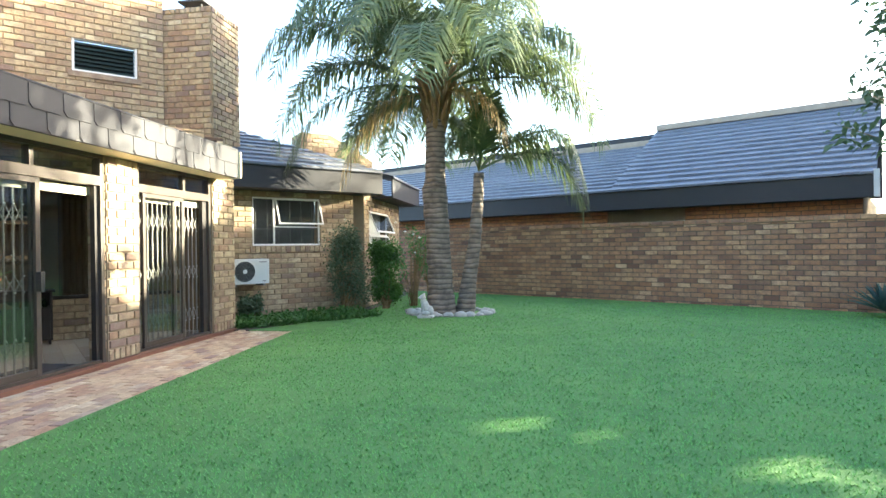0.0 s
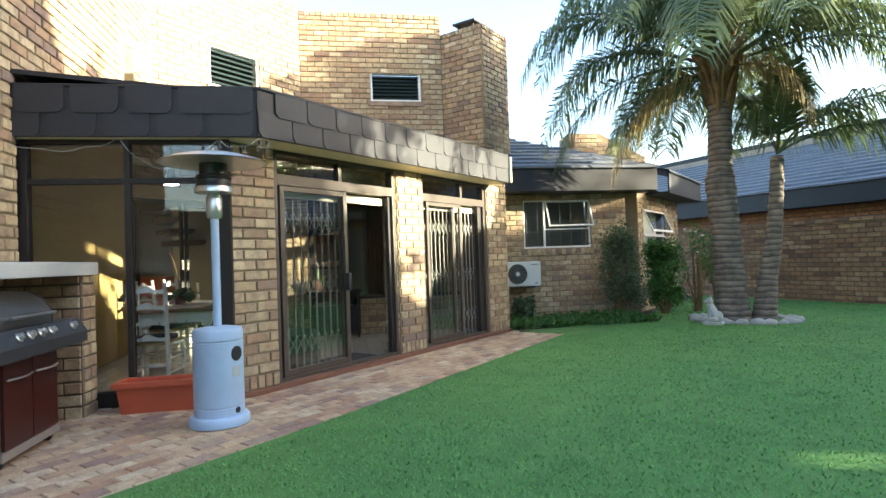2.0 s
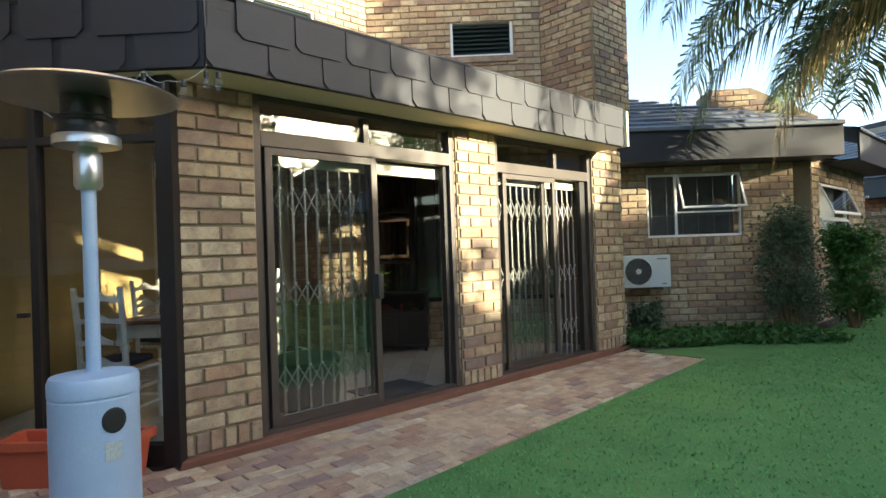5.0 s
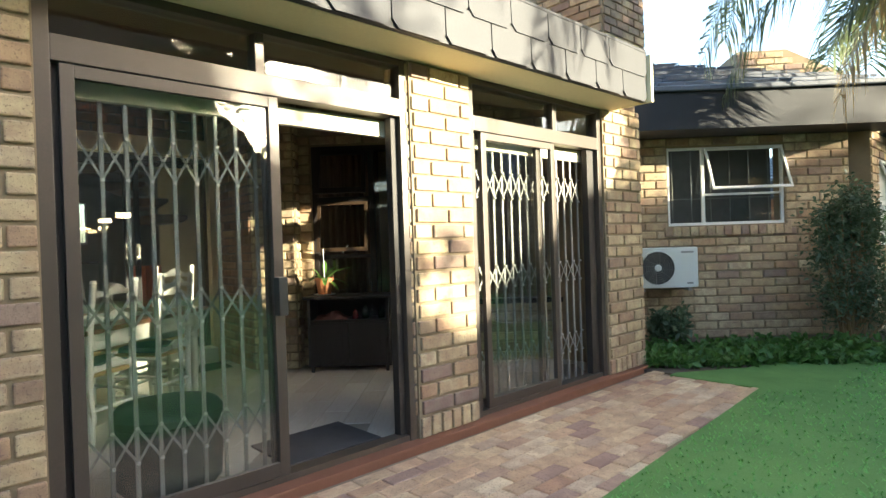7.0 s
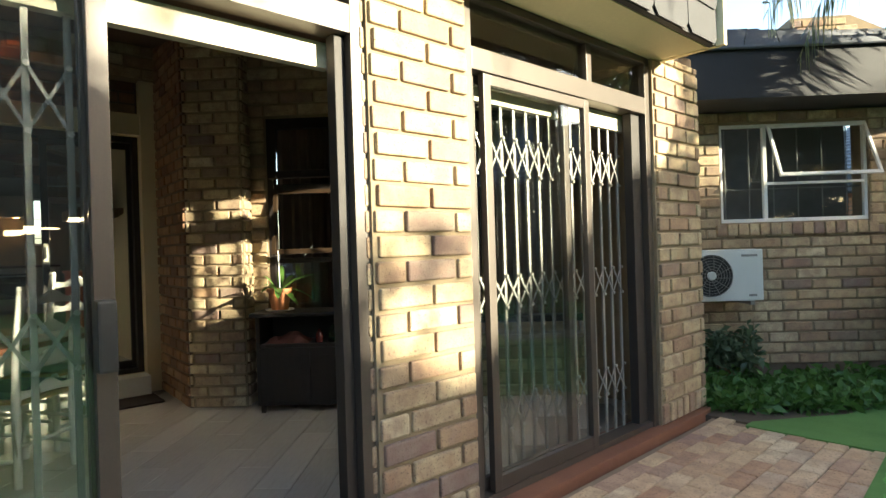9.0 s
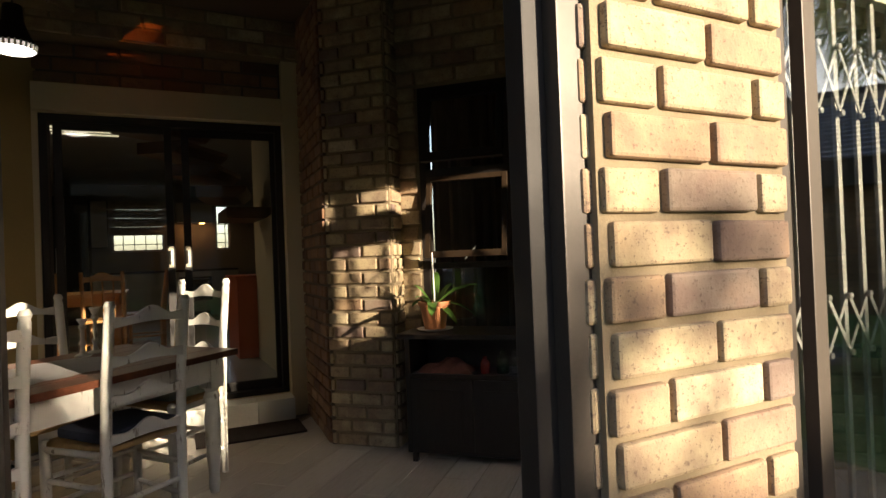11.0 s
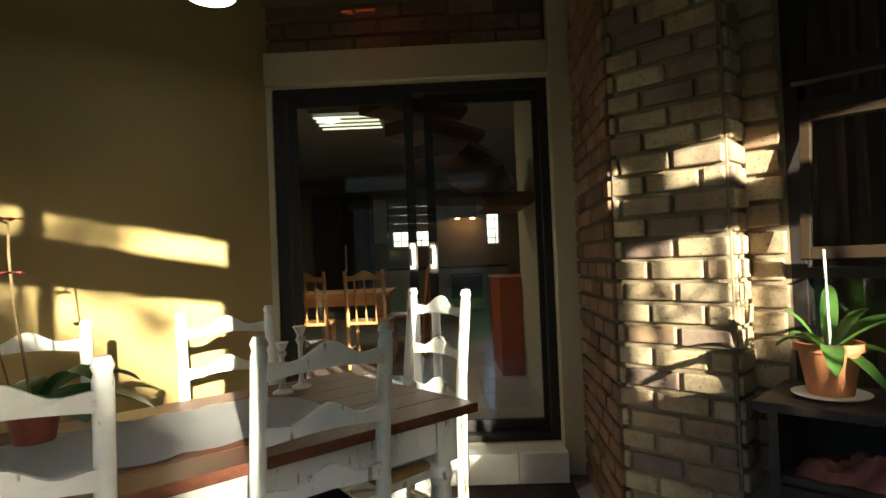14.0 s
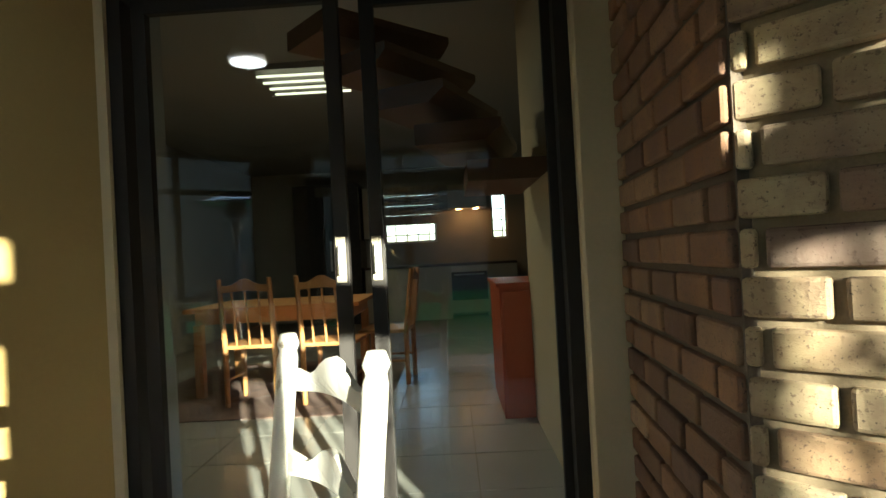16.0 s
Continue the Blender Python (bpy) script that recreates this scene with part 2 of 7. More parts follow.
def brick_mesh(w, h, d, material):
    key = (round(w / 0.004), round(h / 0.004), round(d / 0.004), material.name)
    if key not in BRICK_MESHES:
        bm = bmesh.new()
        add_box(bm, 0, w, 0, d, 0, h)
        bmesh.ops.bevel(bm, geom=list(bm.edges), offset=0.008, segments=2, profile=0.5, affect="EDGES")
        me = mesh_of(bm, "brick")
        me.materials.append(material)
        BRICK_MESHES[key] = me
    return BRICK_MESHES[key]


def bricks_single(parent, m, cells, material, depth=0.10, proud=0.018, name="brick", rng=random.Random(3)):
    """Bricks as objects of their own on shared meshes."""
    for x, z, w, h in cells:
        ob = new(name, brick_mesh(w - JOINT, h - JOINT, depth, material))
        ob.parent = parent
        ob.matrix_basis = m @ pose(x + JOINT / 2 + rng.uniform(-0.002, 0.002), -proud + rng.uniform(-0.003, 0.003), z + JOINT / 2 + rng.uniform(-0.0015, 0.0015), 0, rng.uniform(-0.5, 0.5), rng.uniform(-0.6, 0.6))


def bricks_joined(parent, m, cells, material, proud=0.018, name="brickwork", rng=random.Random(5)):
    """The same bricks joined into one mesh, front faces with worn edges."""
    verts, faces = [], []
    c = 0.006
    for x, z, w, h in cells:
        a, b = x + JOINT / 2, x + w - JOINT / 2
        e, f = z + JOINT / 2 + rng.uniform(-0.0015, 0.0015), z + h - JOINT / 2
        y = -proud + rng.uniform(-0.005, 0.004)
        n = len(verts)
        verts += [(a + c, y, e + c), (b - c, y, e + c), (b - c, y, f - c), (a + c, y, f - c),
                  (a, y + c, e), (b, y + c, e), (b, y + c, f), (a, y + c, f),
                  (a, 0.02, e), (b, 0.02, e), (b, 0.02, f), (a, 0.02, f)]
        faces += [(n, n + 1, n + 2, n + 3)]
        for i in range(4):
            j = (i + 1) % 4
            faces += [(n + 4 + i, n + 4 + j, n + j, n + i), (n + 8 + i, n + 8 + j, n + 4 + j, n + 4 + i)]
    ob = raw_mesh(name, verts, faces, material, parent, "stuff")
    ob.matrix_basis = m
    return ob


def wall_core(bm, m, x0, x1, z0, z1, y0, y1, holes=()):
    """A wall body with openings through it, as boxes butted end to end."""
    xs = sorted({x0, x1, *[v for h in holes for v in h[:2] if x0 < v < x1]})
    for a, b in zip(xs, xs[1:]):
        mid = (a + b) / 2
        cuts = sorted((h[2], h[3]) for h in holes if h[0] < mid < h[1])
        lo = z0
        for c, d in cuts:
            if c > lo + 0.001:
                add_box(bm, a, b, y0, y1, lo, c, m)
            lo = max(lo, d)
        if lo < z1 - 0.001:
            add_box(bm, a, b, y0, y1, lo, z1, m)


def brick_wall(name, m, x0, x1, z0, z1, thick, label, holes=(), single=False, material=None, L=0.28, H=0.1015, mortar=None, shift=0.0, near=None):
    """A wall of the setting: a mortar body and bricks proud of it; about 300 round near are pieces of their own."""
    w = thing(name, label, "wall", kind="structure")
    bm = bmesh.new()
    wall_core(bm, m, x0, x1, z0, z1, 0, thick, holes)
    part("mortar_bed", bm, mortar or M_MORTAR, w)
    cells = brick_cells(x0, x1, z0, z1, holes, L, H, shift)
    if single:
        bricks_single(w, m, cells, material or M_BRICK)
    else:
        mid = (x0 + x1) / 2 if near is None else near
        order = sorted(cells, key=lambda c: abs(c[0] + c[2] / 2 - mid) + 0.25 * c[1])
        bricks_single(w, m, order[:300], M_GARDEN_ONE if material is M_GARDEN else M_BRICK, depth=0.035)
        if order[300:]:
            bricks_joined(w, m, order[300:], material or M_BRICKS)
    return w
def lawn_material(name, rough, blade=False):
    m, nt, b = mat_base(name, rough)
    g = nt.nodes.new("ShaderNodeNewGeometry").outputs["Position"]
    big, mid_, small = noise_tex(nt, g, 0.55, 3), noise_tex(nt, g, 3.5, 4), noise_tex(nt, g, 160, 3)
    c = ramp(nt, mid_, [(0.3, (0.074, 0.162, 0.046)), (0.7, (0.115, 0.228, 0.066))])
    c = mix(nt, ramp(nt, big, [(0.42, (0, 0, 0)), (0.7, (0.7, 0.7, 0.7))]), c, (0.15, 0.26, 0.07))
    c = mix(nt, ramp(nt, small, [(0.35, (0.2, 0.2, 0.2)), (0.6, (0, 0, 0))]), c, (0.03, 0.11, 0.025))
    nt.links.new(c, b.inputs["Base Color"])
    b.inputs["Specular IOR Level"].default_value = 0.25
    bump(nt, b, noise_tex(nt, g, 70, 5), 0.5, 0.012)
    if blade:
        c = mix(nt, 0.6, c, (0.20, 0.46, 0.11))
        nt.links.new(c, b.inputs["Base Color"])
        tl, mx = nt.nodes.new("ShaderNodeBsdfTranslucent"), nt.nodes.new("ShaderNodeMixShader")
        nt.links.new(c, tl.inputs[0])
        mx.inputs[0].default_value = 0.08
        nt.links.new(b.outputs[0], mx.inputs[1])
        nt.links.new(tl.outputs[0], mx.inputs[2])
        nt.links.new(mx.outputs[0], nt.nodes["Material Output"].inputs["Surface"])
    return m


M_LAWN_SOIL = lawn_material("lawn_thatch", 0.95)
M_GRASS = lawn_material("grass_blade", 0.75, True)
M_SOIL = plain("bed_soil", (0.075, 0.055, 0.038), 0.95, var=0.4, scale=4, fine=50, grain=0.8)


def floor_material():
    m, nt, b = mat_base("wood_look_tile", 0.26)
    vec = coords(nt, "Object", (1.0, 9.0, 1.0))
    a, c = noise_tex(nt, vec, 2.2, 6), noise_tex(nt, vec, 14, 4)
    col = ramp(nt, a, [(0.25, (0.44, 0.39, 0.32)), (0.5, (0.56, 0.51, 0.44)), (0.75, (0.36, 0.30, 0.235))])
    col = mix(nt, ramp(nt, c, [(0.4, (0, 0, 0)), (0.75, (0.5, 0.5, 0.5))]), col, (0.30, 0.24, 0.17))
    rnd = nt.nodes.new("ShaderNodeObjectInfo").outputs["Random"]
    col = mix(nt, 0.55, col, ramp(nt, rnd, [(0, (0.54, 0.49, 0.43)), (1, (0.74, 0.70, 0.63))]))
    nt.links.new(col, b.inputs["Base Color"])
    bump(nt, b, c, 0.08, 0.002)
    return m


M_FLOOR = floor_material()
M_GROUT = plain("grout", (0.25, 0.22, 0.18), 0.9, var=0.1)


def flat_poly(name, pts, z0, z1, material, slope=None, parent=None):
    """A slab with a plan outline; slope(x, y) lifts it."""
    bm = bmesh.new()
    up = slope or (lambda x, y: 0.0)
    a = [bm.verts.new((x, y, z0 + up(x, y))) for x, y in pts]
    b = [bm.verts.new((x, y, z1 + up(x, y))) for x, y in pts]
    bm.faces.new(list(reversed(a)))
    bm.faces.new(b)
    n = len(pts)
    for i in range(n):
        bm.faces.new((a[i], a[(i + 1) % n], b[(i + 1) % n], b[i]))
    return part(name, bm, material, parent)


# ---- ground ----
ground = box_part("ground", (-90, 90, -80, 110, -0.4, -0.06), M_SOIL, None)
tagged(ground, "bare brown earth under garden and houses", "ground", kind="structure")
lawn = flat_poly("lawn", [(-3.17, -9), (-3.28, 3), (-3.59, 8.36), (-4.33, 8.36), (-4.33, 8.47), (-3.93, 9.05), (-3.58, 10.0), (-3.2, 11.6), (-3.3, 17), (14, 17), (14, -9)], -0.059, 0.009, M_LAWN_SOIL)
tagged(lawn, "mown green lawn in evening shade", "lawn", kind="structure")
bed = flat_poly("planting_bed", [(-4.35, 8.46), (-7.2, 8.46), (-6.5, 9.2), (-3.4, 12.2), (-3.2, 11.6), (-3.6, 10.0), (-3.95, 9.05)], -0.059, -0.002, M_SOIL)
tagged(bed, "dark soil bed along the wing wall", "flower bed", kind="structure")
floor_in = flat_poly("floor", [(-4.70, 3.2), (-5.87, 1.96), (-6.2, 1.6), (-9.0, 4.2), (-8.7, 6.9), (-7.5, 7.5), (-5.9, 8.62), (-4.70, 8.62)], -0.059, -0.004, M_GROUT)
tagged(floor_in, "pale wood-look tiled dining room floor", "floor", kind="structure")
paving = flat_poly("paving", [(-4.58, 8.45), (-3.53, 8.45), (-3.34, 3), (-3.2, -3), (-7.5, -3), (-5.1, 1.1), (-5.90, 1.90), (-4.58, 3.2)], -0.059, -0.014, M_SAND)
tagged(paving, "clay brick paving along the house", "paving", kind="structure")
stoep = box_part("door_threshold", (3.2, 8.6, -0.07, 0.22, -0.058, 0.02), M_STOEP, None, FACADE, bevel=0.012)
tagged(stoep, "red polished cement strip along the doors", "threshold", kind="structure")

# ---- house walls ----
pier_a = brick_wall("wall_pier_south", FACADE, 3.22, 3.77, 0.16, 2.40, 0.24, "brown face-brick pier beside the sliding door", single=True, shift=0.265)
pier_b = brick_wall("wall_pier_middle", FACADE, 5.72, 6.26, 0.16, 2.40, 0.24, "sunlit face-brick pier between two sliding doors", single=True, shift=0.265)
pier_c = brick_wall("wall_pier_north", FACADE, 7.97, 8.62, 0.16, 2.45, 0.24, "face-brick pier at the corner of the house", single=True, shift=0.265)
for pier, a, b in ((pier_a, 3.22, 3.77), (pier_b, 5.72, 6.26), (pier_c, 7.97, 8.62)):
    k = round((b - a) / 0.088)
    w = (b - a) / k
    box_part("mortar_bed", (a, b, 0, 0.24, 0.02, 0.16), M_MORTAR, pier, FACADE)
    bricks_single(pier, FACADE, [(a + i * w, 0.02, w, 0.14) for i in range(k)], M_BRICK)
# side bricks of the piers, seen in the door openings
for pier, y, deg in ((pier_a, 3.22, 0), (pier_b, 5.72, 0)):
    bricks_single(pier, wall_frame(-4.94, y, 0), brick_cells(0.0, 0.235, 0.16, 2.40, (), 0.28, 0.1015, 0.14), M_BRICK)
bricks_single(pier_c, wall_frame(-4.70, 8.62, 180), brick_cells(0.0, 0.235, 0.16, 2.45, (), 0.28, 0.1015, 0.14), M_BRICK)
corner_n = brick_wall("wall_corner_north", wall_frame(-4.94, 8.62, 180), 0, 2.2, 0, 2.6, 0.2, "plain face-brick return wall at the corner")
tall = brick_wall("wall_tall", TALL, -2.4, 5.5, 0, 6.6, 0.28, "tall face-brick wall behind the barbecue", holes=((1.73, 5.6, 0, 2.95), (4.25, 4.75, 3.6, 4.3)), near=1.2)
yel = thing("wall_yellow", "ochre plastered dining room wall", "wall", kind="structure")
bm = bmesh.new()
wall_core(bm, YELLOW, -0.1, 3.78, 0, 3.4, 0, 0.12)
part("plaster", bm, M_YELLOW, yel)
BACK = wall_frame(-8.66, 4.30, 87.9)
SD = (0.035, 1.665, 0.175, 2.305)
back = thing("wall_back", "cream plaster and brick wall round the inner sliding door", "wall", kind="structure")
bm = bmesh.new()
wall_core(bm, BACK, -0.03, 1.80, 0, 2.50, 0, 0.2, ((SD[0], SD[1], SD[2], SD[3]),))
part("plaster", bm, M_CREAM, back)
bm = bmesh.new()
wall_core(bm, BACK, -0.12, 2.6, 2.50, 3.45, 0.03, 0.2)
wall_core(bm, BACK, 1.80, 2.6, 0, 2.50, 0.03, 0.2)
part("mortar_bed", bm, M_MORTAR_DARK, back)
# bricks over the door use the darkened colours that stand for shade
bricks_joined(back, BACK @ Matrix.Translation((0, 0.03, 0)), brick_cells(-0.02, 1.66, 2.50, 3.4, (), 0.28, 0.1015), M_SHADE_BRICKS)
# cream surround, proud of the wall
sur = thing("door_surround", "cream plaster band framing the inner door", "trim", kind="structure")
bm = bmesh.new()
add_box(bm, 0.01, 1.665, -0.06, -0.001, 2.31, 2.50, BACK, bevel=0.006)
add_box(bm, 1.668, 1.80, -0.065, 0.028, 0.0, 3.4, BACK, bevel=0.006)
part("band", bm, M_CREAM, sur)
# darkened bricks and mortar carry this wall's shade in their colour
ret = brick_wall("wall_return", wall_frame(-8.56, 6.10, -4), 0.02, 0.90, 0, 3.3, 0.2, "face-brick return beside the inner door, its shade put into the brick colour", single=True, L=0.22, H=0.0871, material=M_SHADE_BRICK, mortar=M_MORTAR_DARK)
column = thing("wall_column", "face-brick column lit by a patch of sun", "wall", kind="structure")
box_part("mortar_bed", (0, 0.47, 0, 0.30, 0, 3.3), M_MORTAR, column, INNER)
near = brick_cells(0, 0.47, 0, 3.3, (), 0.22, 0.0871, 0.176)
bricks_single(column, INNER, near, M_BRICK)
bricks_single(column, wall_frame(-7.68 + 0.47 * S2, 6.04 + 0.47 * S2, 135), brick_cells(0, 0.165, 0, 3.3, (), 0.22, 0.0871, 0.05), M_BRICK)
INNER2 = INNER @ Matrix.Translation((0, 0.165, 0))
dwarf = brick_wall("wall_inner_window", INNER2, 0.47, 3.6, 0, 3.3, 0.2, "face-brick wall under and over the inner windows", holes=((0.62, 3.5, 0.60, 2.32),))
DARK_ROOM = [(-7.4, 7.0), (-5.2, 9.2), (-6.2, 10.2), (-8.4, 8.0)]
dark = thing("wall_inner_room", "plain walls of the unlit room behind the inner windows", "wall", kind="structure")
for i in range(1, 4):
    (ax, ay), (bx, by) = DARK_ROOM[i], DARK_ROOM[(i + 1) % 4]
    length = math.hypot(bx - ax, by - ay)
    box_part("plaster", (0, length, 0, 0.1, 0, 3.2), M_CREAM, dark, wall_frame(ax, ay, math.degrees(math.atan2(by - ay, bx - ax))))
flat_poly("floor_inner_room", DARK_ROOM, -0.05, 0.0, M_GROUT, parent=dark)
flat_poly("ceiling_inner_room", DARK_ROOM, 3.2, 3.25, M_CEIL, parent=dark)

# ---- sunroom ceiling and roof ----
lift = lambda x, y: (-4.72 - x) * 0.17
ROOF = [(-4.72, 3.25), (-5.87, 2.02), (-6.25, 1.55), (-9.2, 4.4), (-9.0, 7.0), (-7.3, 7.3), (-5.2, 9.1), (-4.72, 8.6)]
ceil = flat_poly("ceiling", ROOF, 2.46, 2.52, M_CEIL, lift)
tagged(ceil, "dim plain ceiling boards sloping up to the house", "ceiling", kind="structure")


def cut_opening(ob, x0, x1, y0, y1):
    """Takes a rectangular opening through a slab."""
    bm = bmesh.new()
    bm.from_mesh(ob.data)
    for co, no in (((x0, 0, 0), (1, 0, 0)), ((x1, 0, 0), (1, 0, 0)), ((0, y0, 0), (0, 1, 0)), ((0, y1, 0), (0, 1, 0))):
        bmesh.ops.bisect_plane(bm, geom=bm.verts[:] + bm.edges[:] + bm.faces[:], plane_co=co, plane_no=no)
    gone = [f for f in bm.faces if x0 < f.calc_center_median().x < x1 and y0 < f.calc_center_median().y < y1]
    bmesh.ops.delete(bm, geom=gone, context="FACES")
    bm.to_mesh(ob.data)
    bm.free()


# added opening that lets the orange sun patch reach the back wall
cut_opening(ceil, -8.12, -7.58, 5.15, 5.40)
fas = thing("fascia", "dark slate shingle fascia with string lights below", "fascia", kind="structure")
FAS_E, FAS_S = wall_frame(-4.32, 0, 90), wall_frame(-5.87, 1.77, 45)
LS = 2.19
box_part("backing_board", (3.31, 8.07, 0.012, 0.05, 2.40, 2.83), M_FASCIA, fas, FAS_E)
box_part("backing_board", (-0.02, LS, 0.012, 0.05, 2.40, 2.83), M_FASCIA, fas, FAS_S)
roof_sheet = flat_poly("roof_sheet", [(-4.33, 3.33), (-5.88, 1.78), (-6.2, 1.5), (-8.9, 4.3), (-8.9, 8.9), (-6.7, 8.9), (-4.33, 8.07)], 2.76, 2.80, M_FASCIA, lambda x, y: max(0.0, (-4.72 - x) * 0.17), fas)
flat_poly("soffit", [(-4.38, 3.36), (-5.86, 1.86), (-5.93, 1.96), (-4.72, 3.20), (-4.72, 8.06), (-4.38, 8.06)], 2.402, 2.43, M_SOFFIT, None, fas)
# unseen roof opening and amber sheet, added to throw an orange sun patch
cut_opening(roof_sheet, -8.0, -6.4, 5.1, 5.95)
M_PATCH_TINT, nt_, b_ = mat_base("sun_patch_tint", 0.4)
tint_ = nt_.nodes.new("ShaderNodeBsdfTransparent")
tint_.inputs[0].default_value = (0.45, 0.21, 0.055, 1)
nt_.links.new(tint_.outputs[0], nt_.nodes["Material Output"].inputs["Surface"])
patch_sheet = flat_poly("skylight", [(-8.02, 5.08), (-6.38, 5.08), (-6.38, 5.97), (-8.02, 5.97)], 2.802, 2.81, M_PATCH_TINT, lambda x, y: (-4.72 - x) * 0.17)
tagged(patch_sheet, "unseen amber roof sheet, added to tint a patch of sun on the brick", "skylight", kind="structure")
box_part("end_board", (-0.05, 0.42, 0, 0.04, 2.40, 2.80), M_SOFFIT, fas, wall_frame(-4.33, 8.11, 180))
bm = bmesh.new()
add_tube(bm, (-4.33, 3.33, 2.845), (-4.33, 8.07, 2.82), 0.018)
add_tube(bm, (-4.33, 3.33, 2.845), (-5.9, 1.76, 2.845), 0.018)
part("roof_edge", bm, M_FASCIA, fas)


def shingle_mesh(w, h):
    c = 0.045
    bm = bmesh.new()
    add_prism(bm, [(0.004, h), (0.004, c), (c, 0), (w - c, 0), (w - 0.004, c), (w - 0.004, h)], 0, 0.008)
    me = mesh_of(bm, "shingle")
    me.materials.append(M_SLATE)
    return me


SH = shingle_mesh(0.395, 0.235)
for m, a, b in ((FAS_E, 3.31, 8.07), (FAS_S, -0.02, LS)):
    for row in range(2):
        n = int((b - a) / 0.395)
        for i in range(n):
            ob = new("shingle", SH)
            ob.parent = fas
            x = a + i * (b - a) / n
            shift = (0.19 if row == 0 and i < n - 1 else 0.0)
            ob.matrix_basis = m @ pose(x + shift, -0.004 - 0.006 * (1 - row), 2.605 - 0.205 * row, -1.5 + random.uniform(-0.6, 0.4), 0, 0)

# ---- upper storey ----
wl = brick_wall("wall_louvre_side", LOUV_L, 4.3, 7.55, 2.8, 6.5, 0.25, "sunlit face-brick upper wall with a louvred vent", holes=((5.60, 6.60, 4.24, 4.95),))
wr = brick_wall("wall_louvre_front", LOUV_R, 0, 2.78, 2.8, 6.03, 0.25, "face-brick upper wall with a louvred vent", holes=((1.35, 2.35, 4.38, 4.97),))
k = 26
bricks_joined(wr, LOUV_R, [(i * 2.78 / k, 6.03, 2.78 / k, 0.11) for i in range(k)], M_BRICKS, name="coping")
box_part("coping_bed", (0, 2.78, 0, 0.25, 6.03, 6.135), M_MORTAR, wr, LOUV_R)
chim = thing("chimney", "square face-brick chimney with a dark metal cowl", "chimney", kind="structure")
box_part("mortar_bed", (-6.6, -5.6, 9.55, 10.55, 2.5, 5.75), M_MORTAR, chim)
bricks_joined(chim, wall_frame(-6.6, 9.55, 0), brick_cells(0, 1.0, 2.5, 5.65, (), 0.28, 0.1015), M_BRICKS)
bricks_joined(chim, wall_frame(-5.6, 9.55, 90), brick_cells(0, 1.0, 2.5, 5.65, (), 0.28, 0.1015, 0.125), M_BRICKS)
for m in (wall_frame(-6.6, 9.55, 0), wall_frame(-5.6, 9.55, 90)):
    bricks_joined(chim, m, [(i / 10, 5.65, 0.1, 0.105) for i in range(10)], M_BRICKS, proud=0.02, name="coping")
bm = bmesh.new()
for dx in (-0.16, 0.16):
    for dy in (-0.16, 0.16):
        add_box(bm, -6.12 + dx - 0.015, -6.12 + dx + 0.015, 10.0 + dy - 0.015, 10.0 + dy + 0.015, 5.745, 5.95)
add_box(bm, -6.38, -5.86, 9.74, 10.26, 5.95, 5.99, bevel=0.01)
part("cowl", bm, M_FASCIA, chim, "dark metal cowl")
body = thing("wall_house_core", "plain rear walls that close the house", "wall", kind="structure")
box_part("plaster", (-18.2, -17.6, 0.0, 9.5, 0, 1.50), M_CREAM, body)

# ---- wing and bay ----
WIN = (2.43, 3.83, 1.37, 2.32)
wing = brick_wall("wall_wing", WING, 0.6, 4.6, 0, 2.6, 0.25, "face-brick wing wall with a white window", holes=((WIN[0], WIN[1], WIN[2], WIN[3]),))
bm = bmesh.new()
for i in range(15):
    x = WIN[0] - 0.06 + i * 0.1015
    add_box(bm, x, x + 0.09, -0.05, 0.1, 1.245, 1.355, WING @ pose(0, 0, 0, 0, 0, 0), bevel=0.006)
part("sill_bricks", bm, M_BRICKS, wing, "brick-on-edge window sill")
BAYWIN = (12.25, 14.0, 1.05, 2.15)
bay = brick_wall("wall_bay", BAY, 11.86, 15.2, 0, 2.6, 0.25, "face-brick bay wall behind the shrubs", holes=(BAYWIN,))
for name, m, x0, x1 in (("eaves_wing", WING @ Matrix.Translation((0, -0.57, 0)), 0.9, 5.0), ("eaves_bay", wall_frame(-2.95, 0, 90), 12.5, 15.6)):
    e = thing(name, "dark eaves fascia and soffit below a tiled roof", "eaves", kind="structure")
    box_part("fascia_board", (x0, x1, 0, 0.03, 2.44, 2.87), M_FASCIA, e, m)
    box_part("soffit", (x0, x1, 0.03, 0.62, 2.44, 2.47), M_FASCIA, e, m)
    box_part("end_board", (x1 - 0.03, x1, 0.03, 0.62, 2.47, 2.87), M_FASCIA, e, m)
    bm = bmesh.new()
    add_tube(bm, m @ Vector((x0, -0.03, 2.88)), m @ Vector((x1, -0.03, 2.88)), 0.022)
    part("roof_edge", bm, M_ROOF, e)


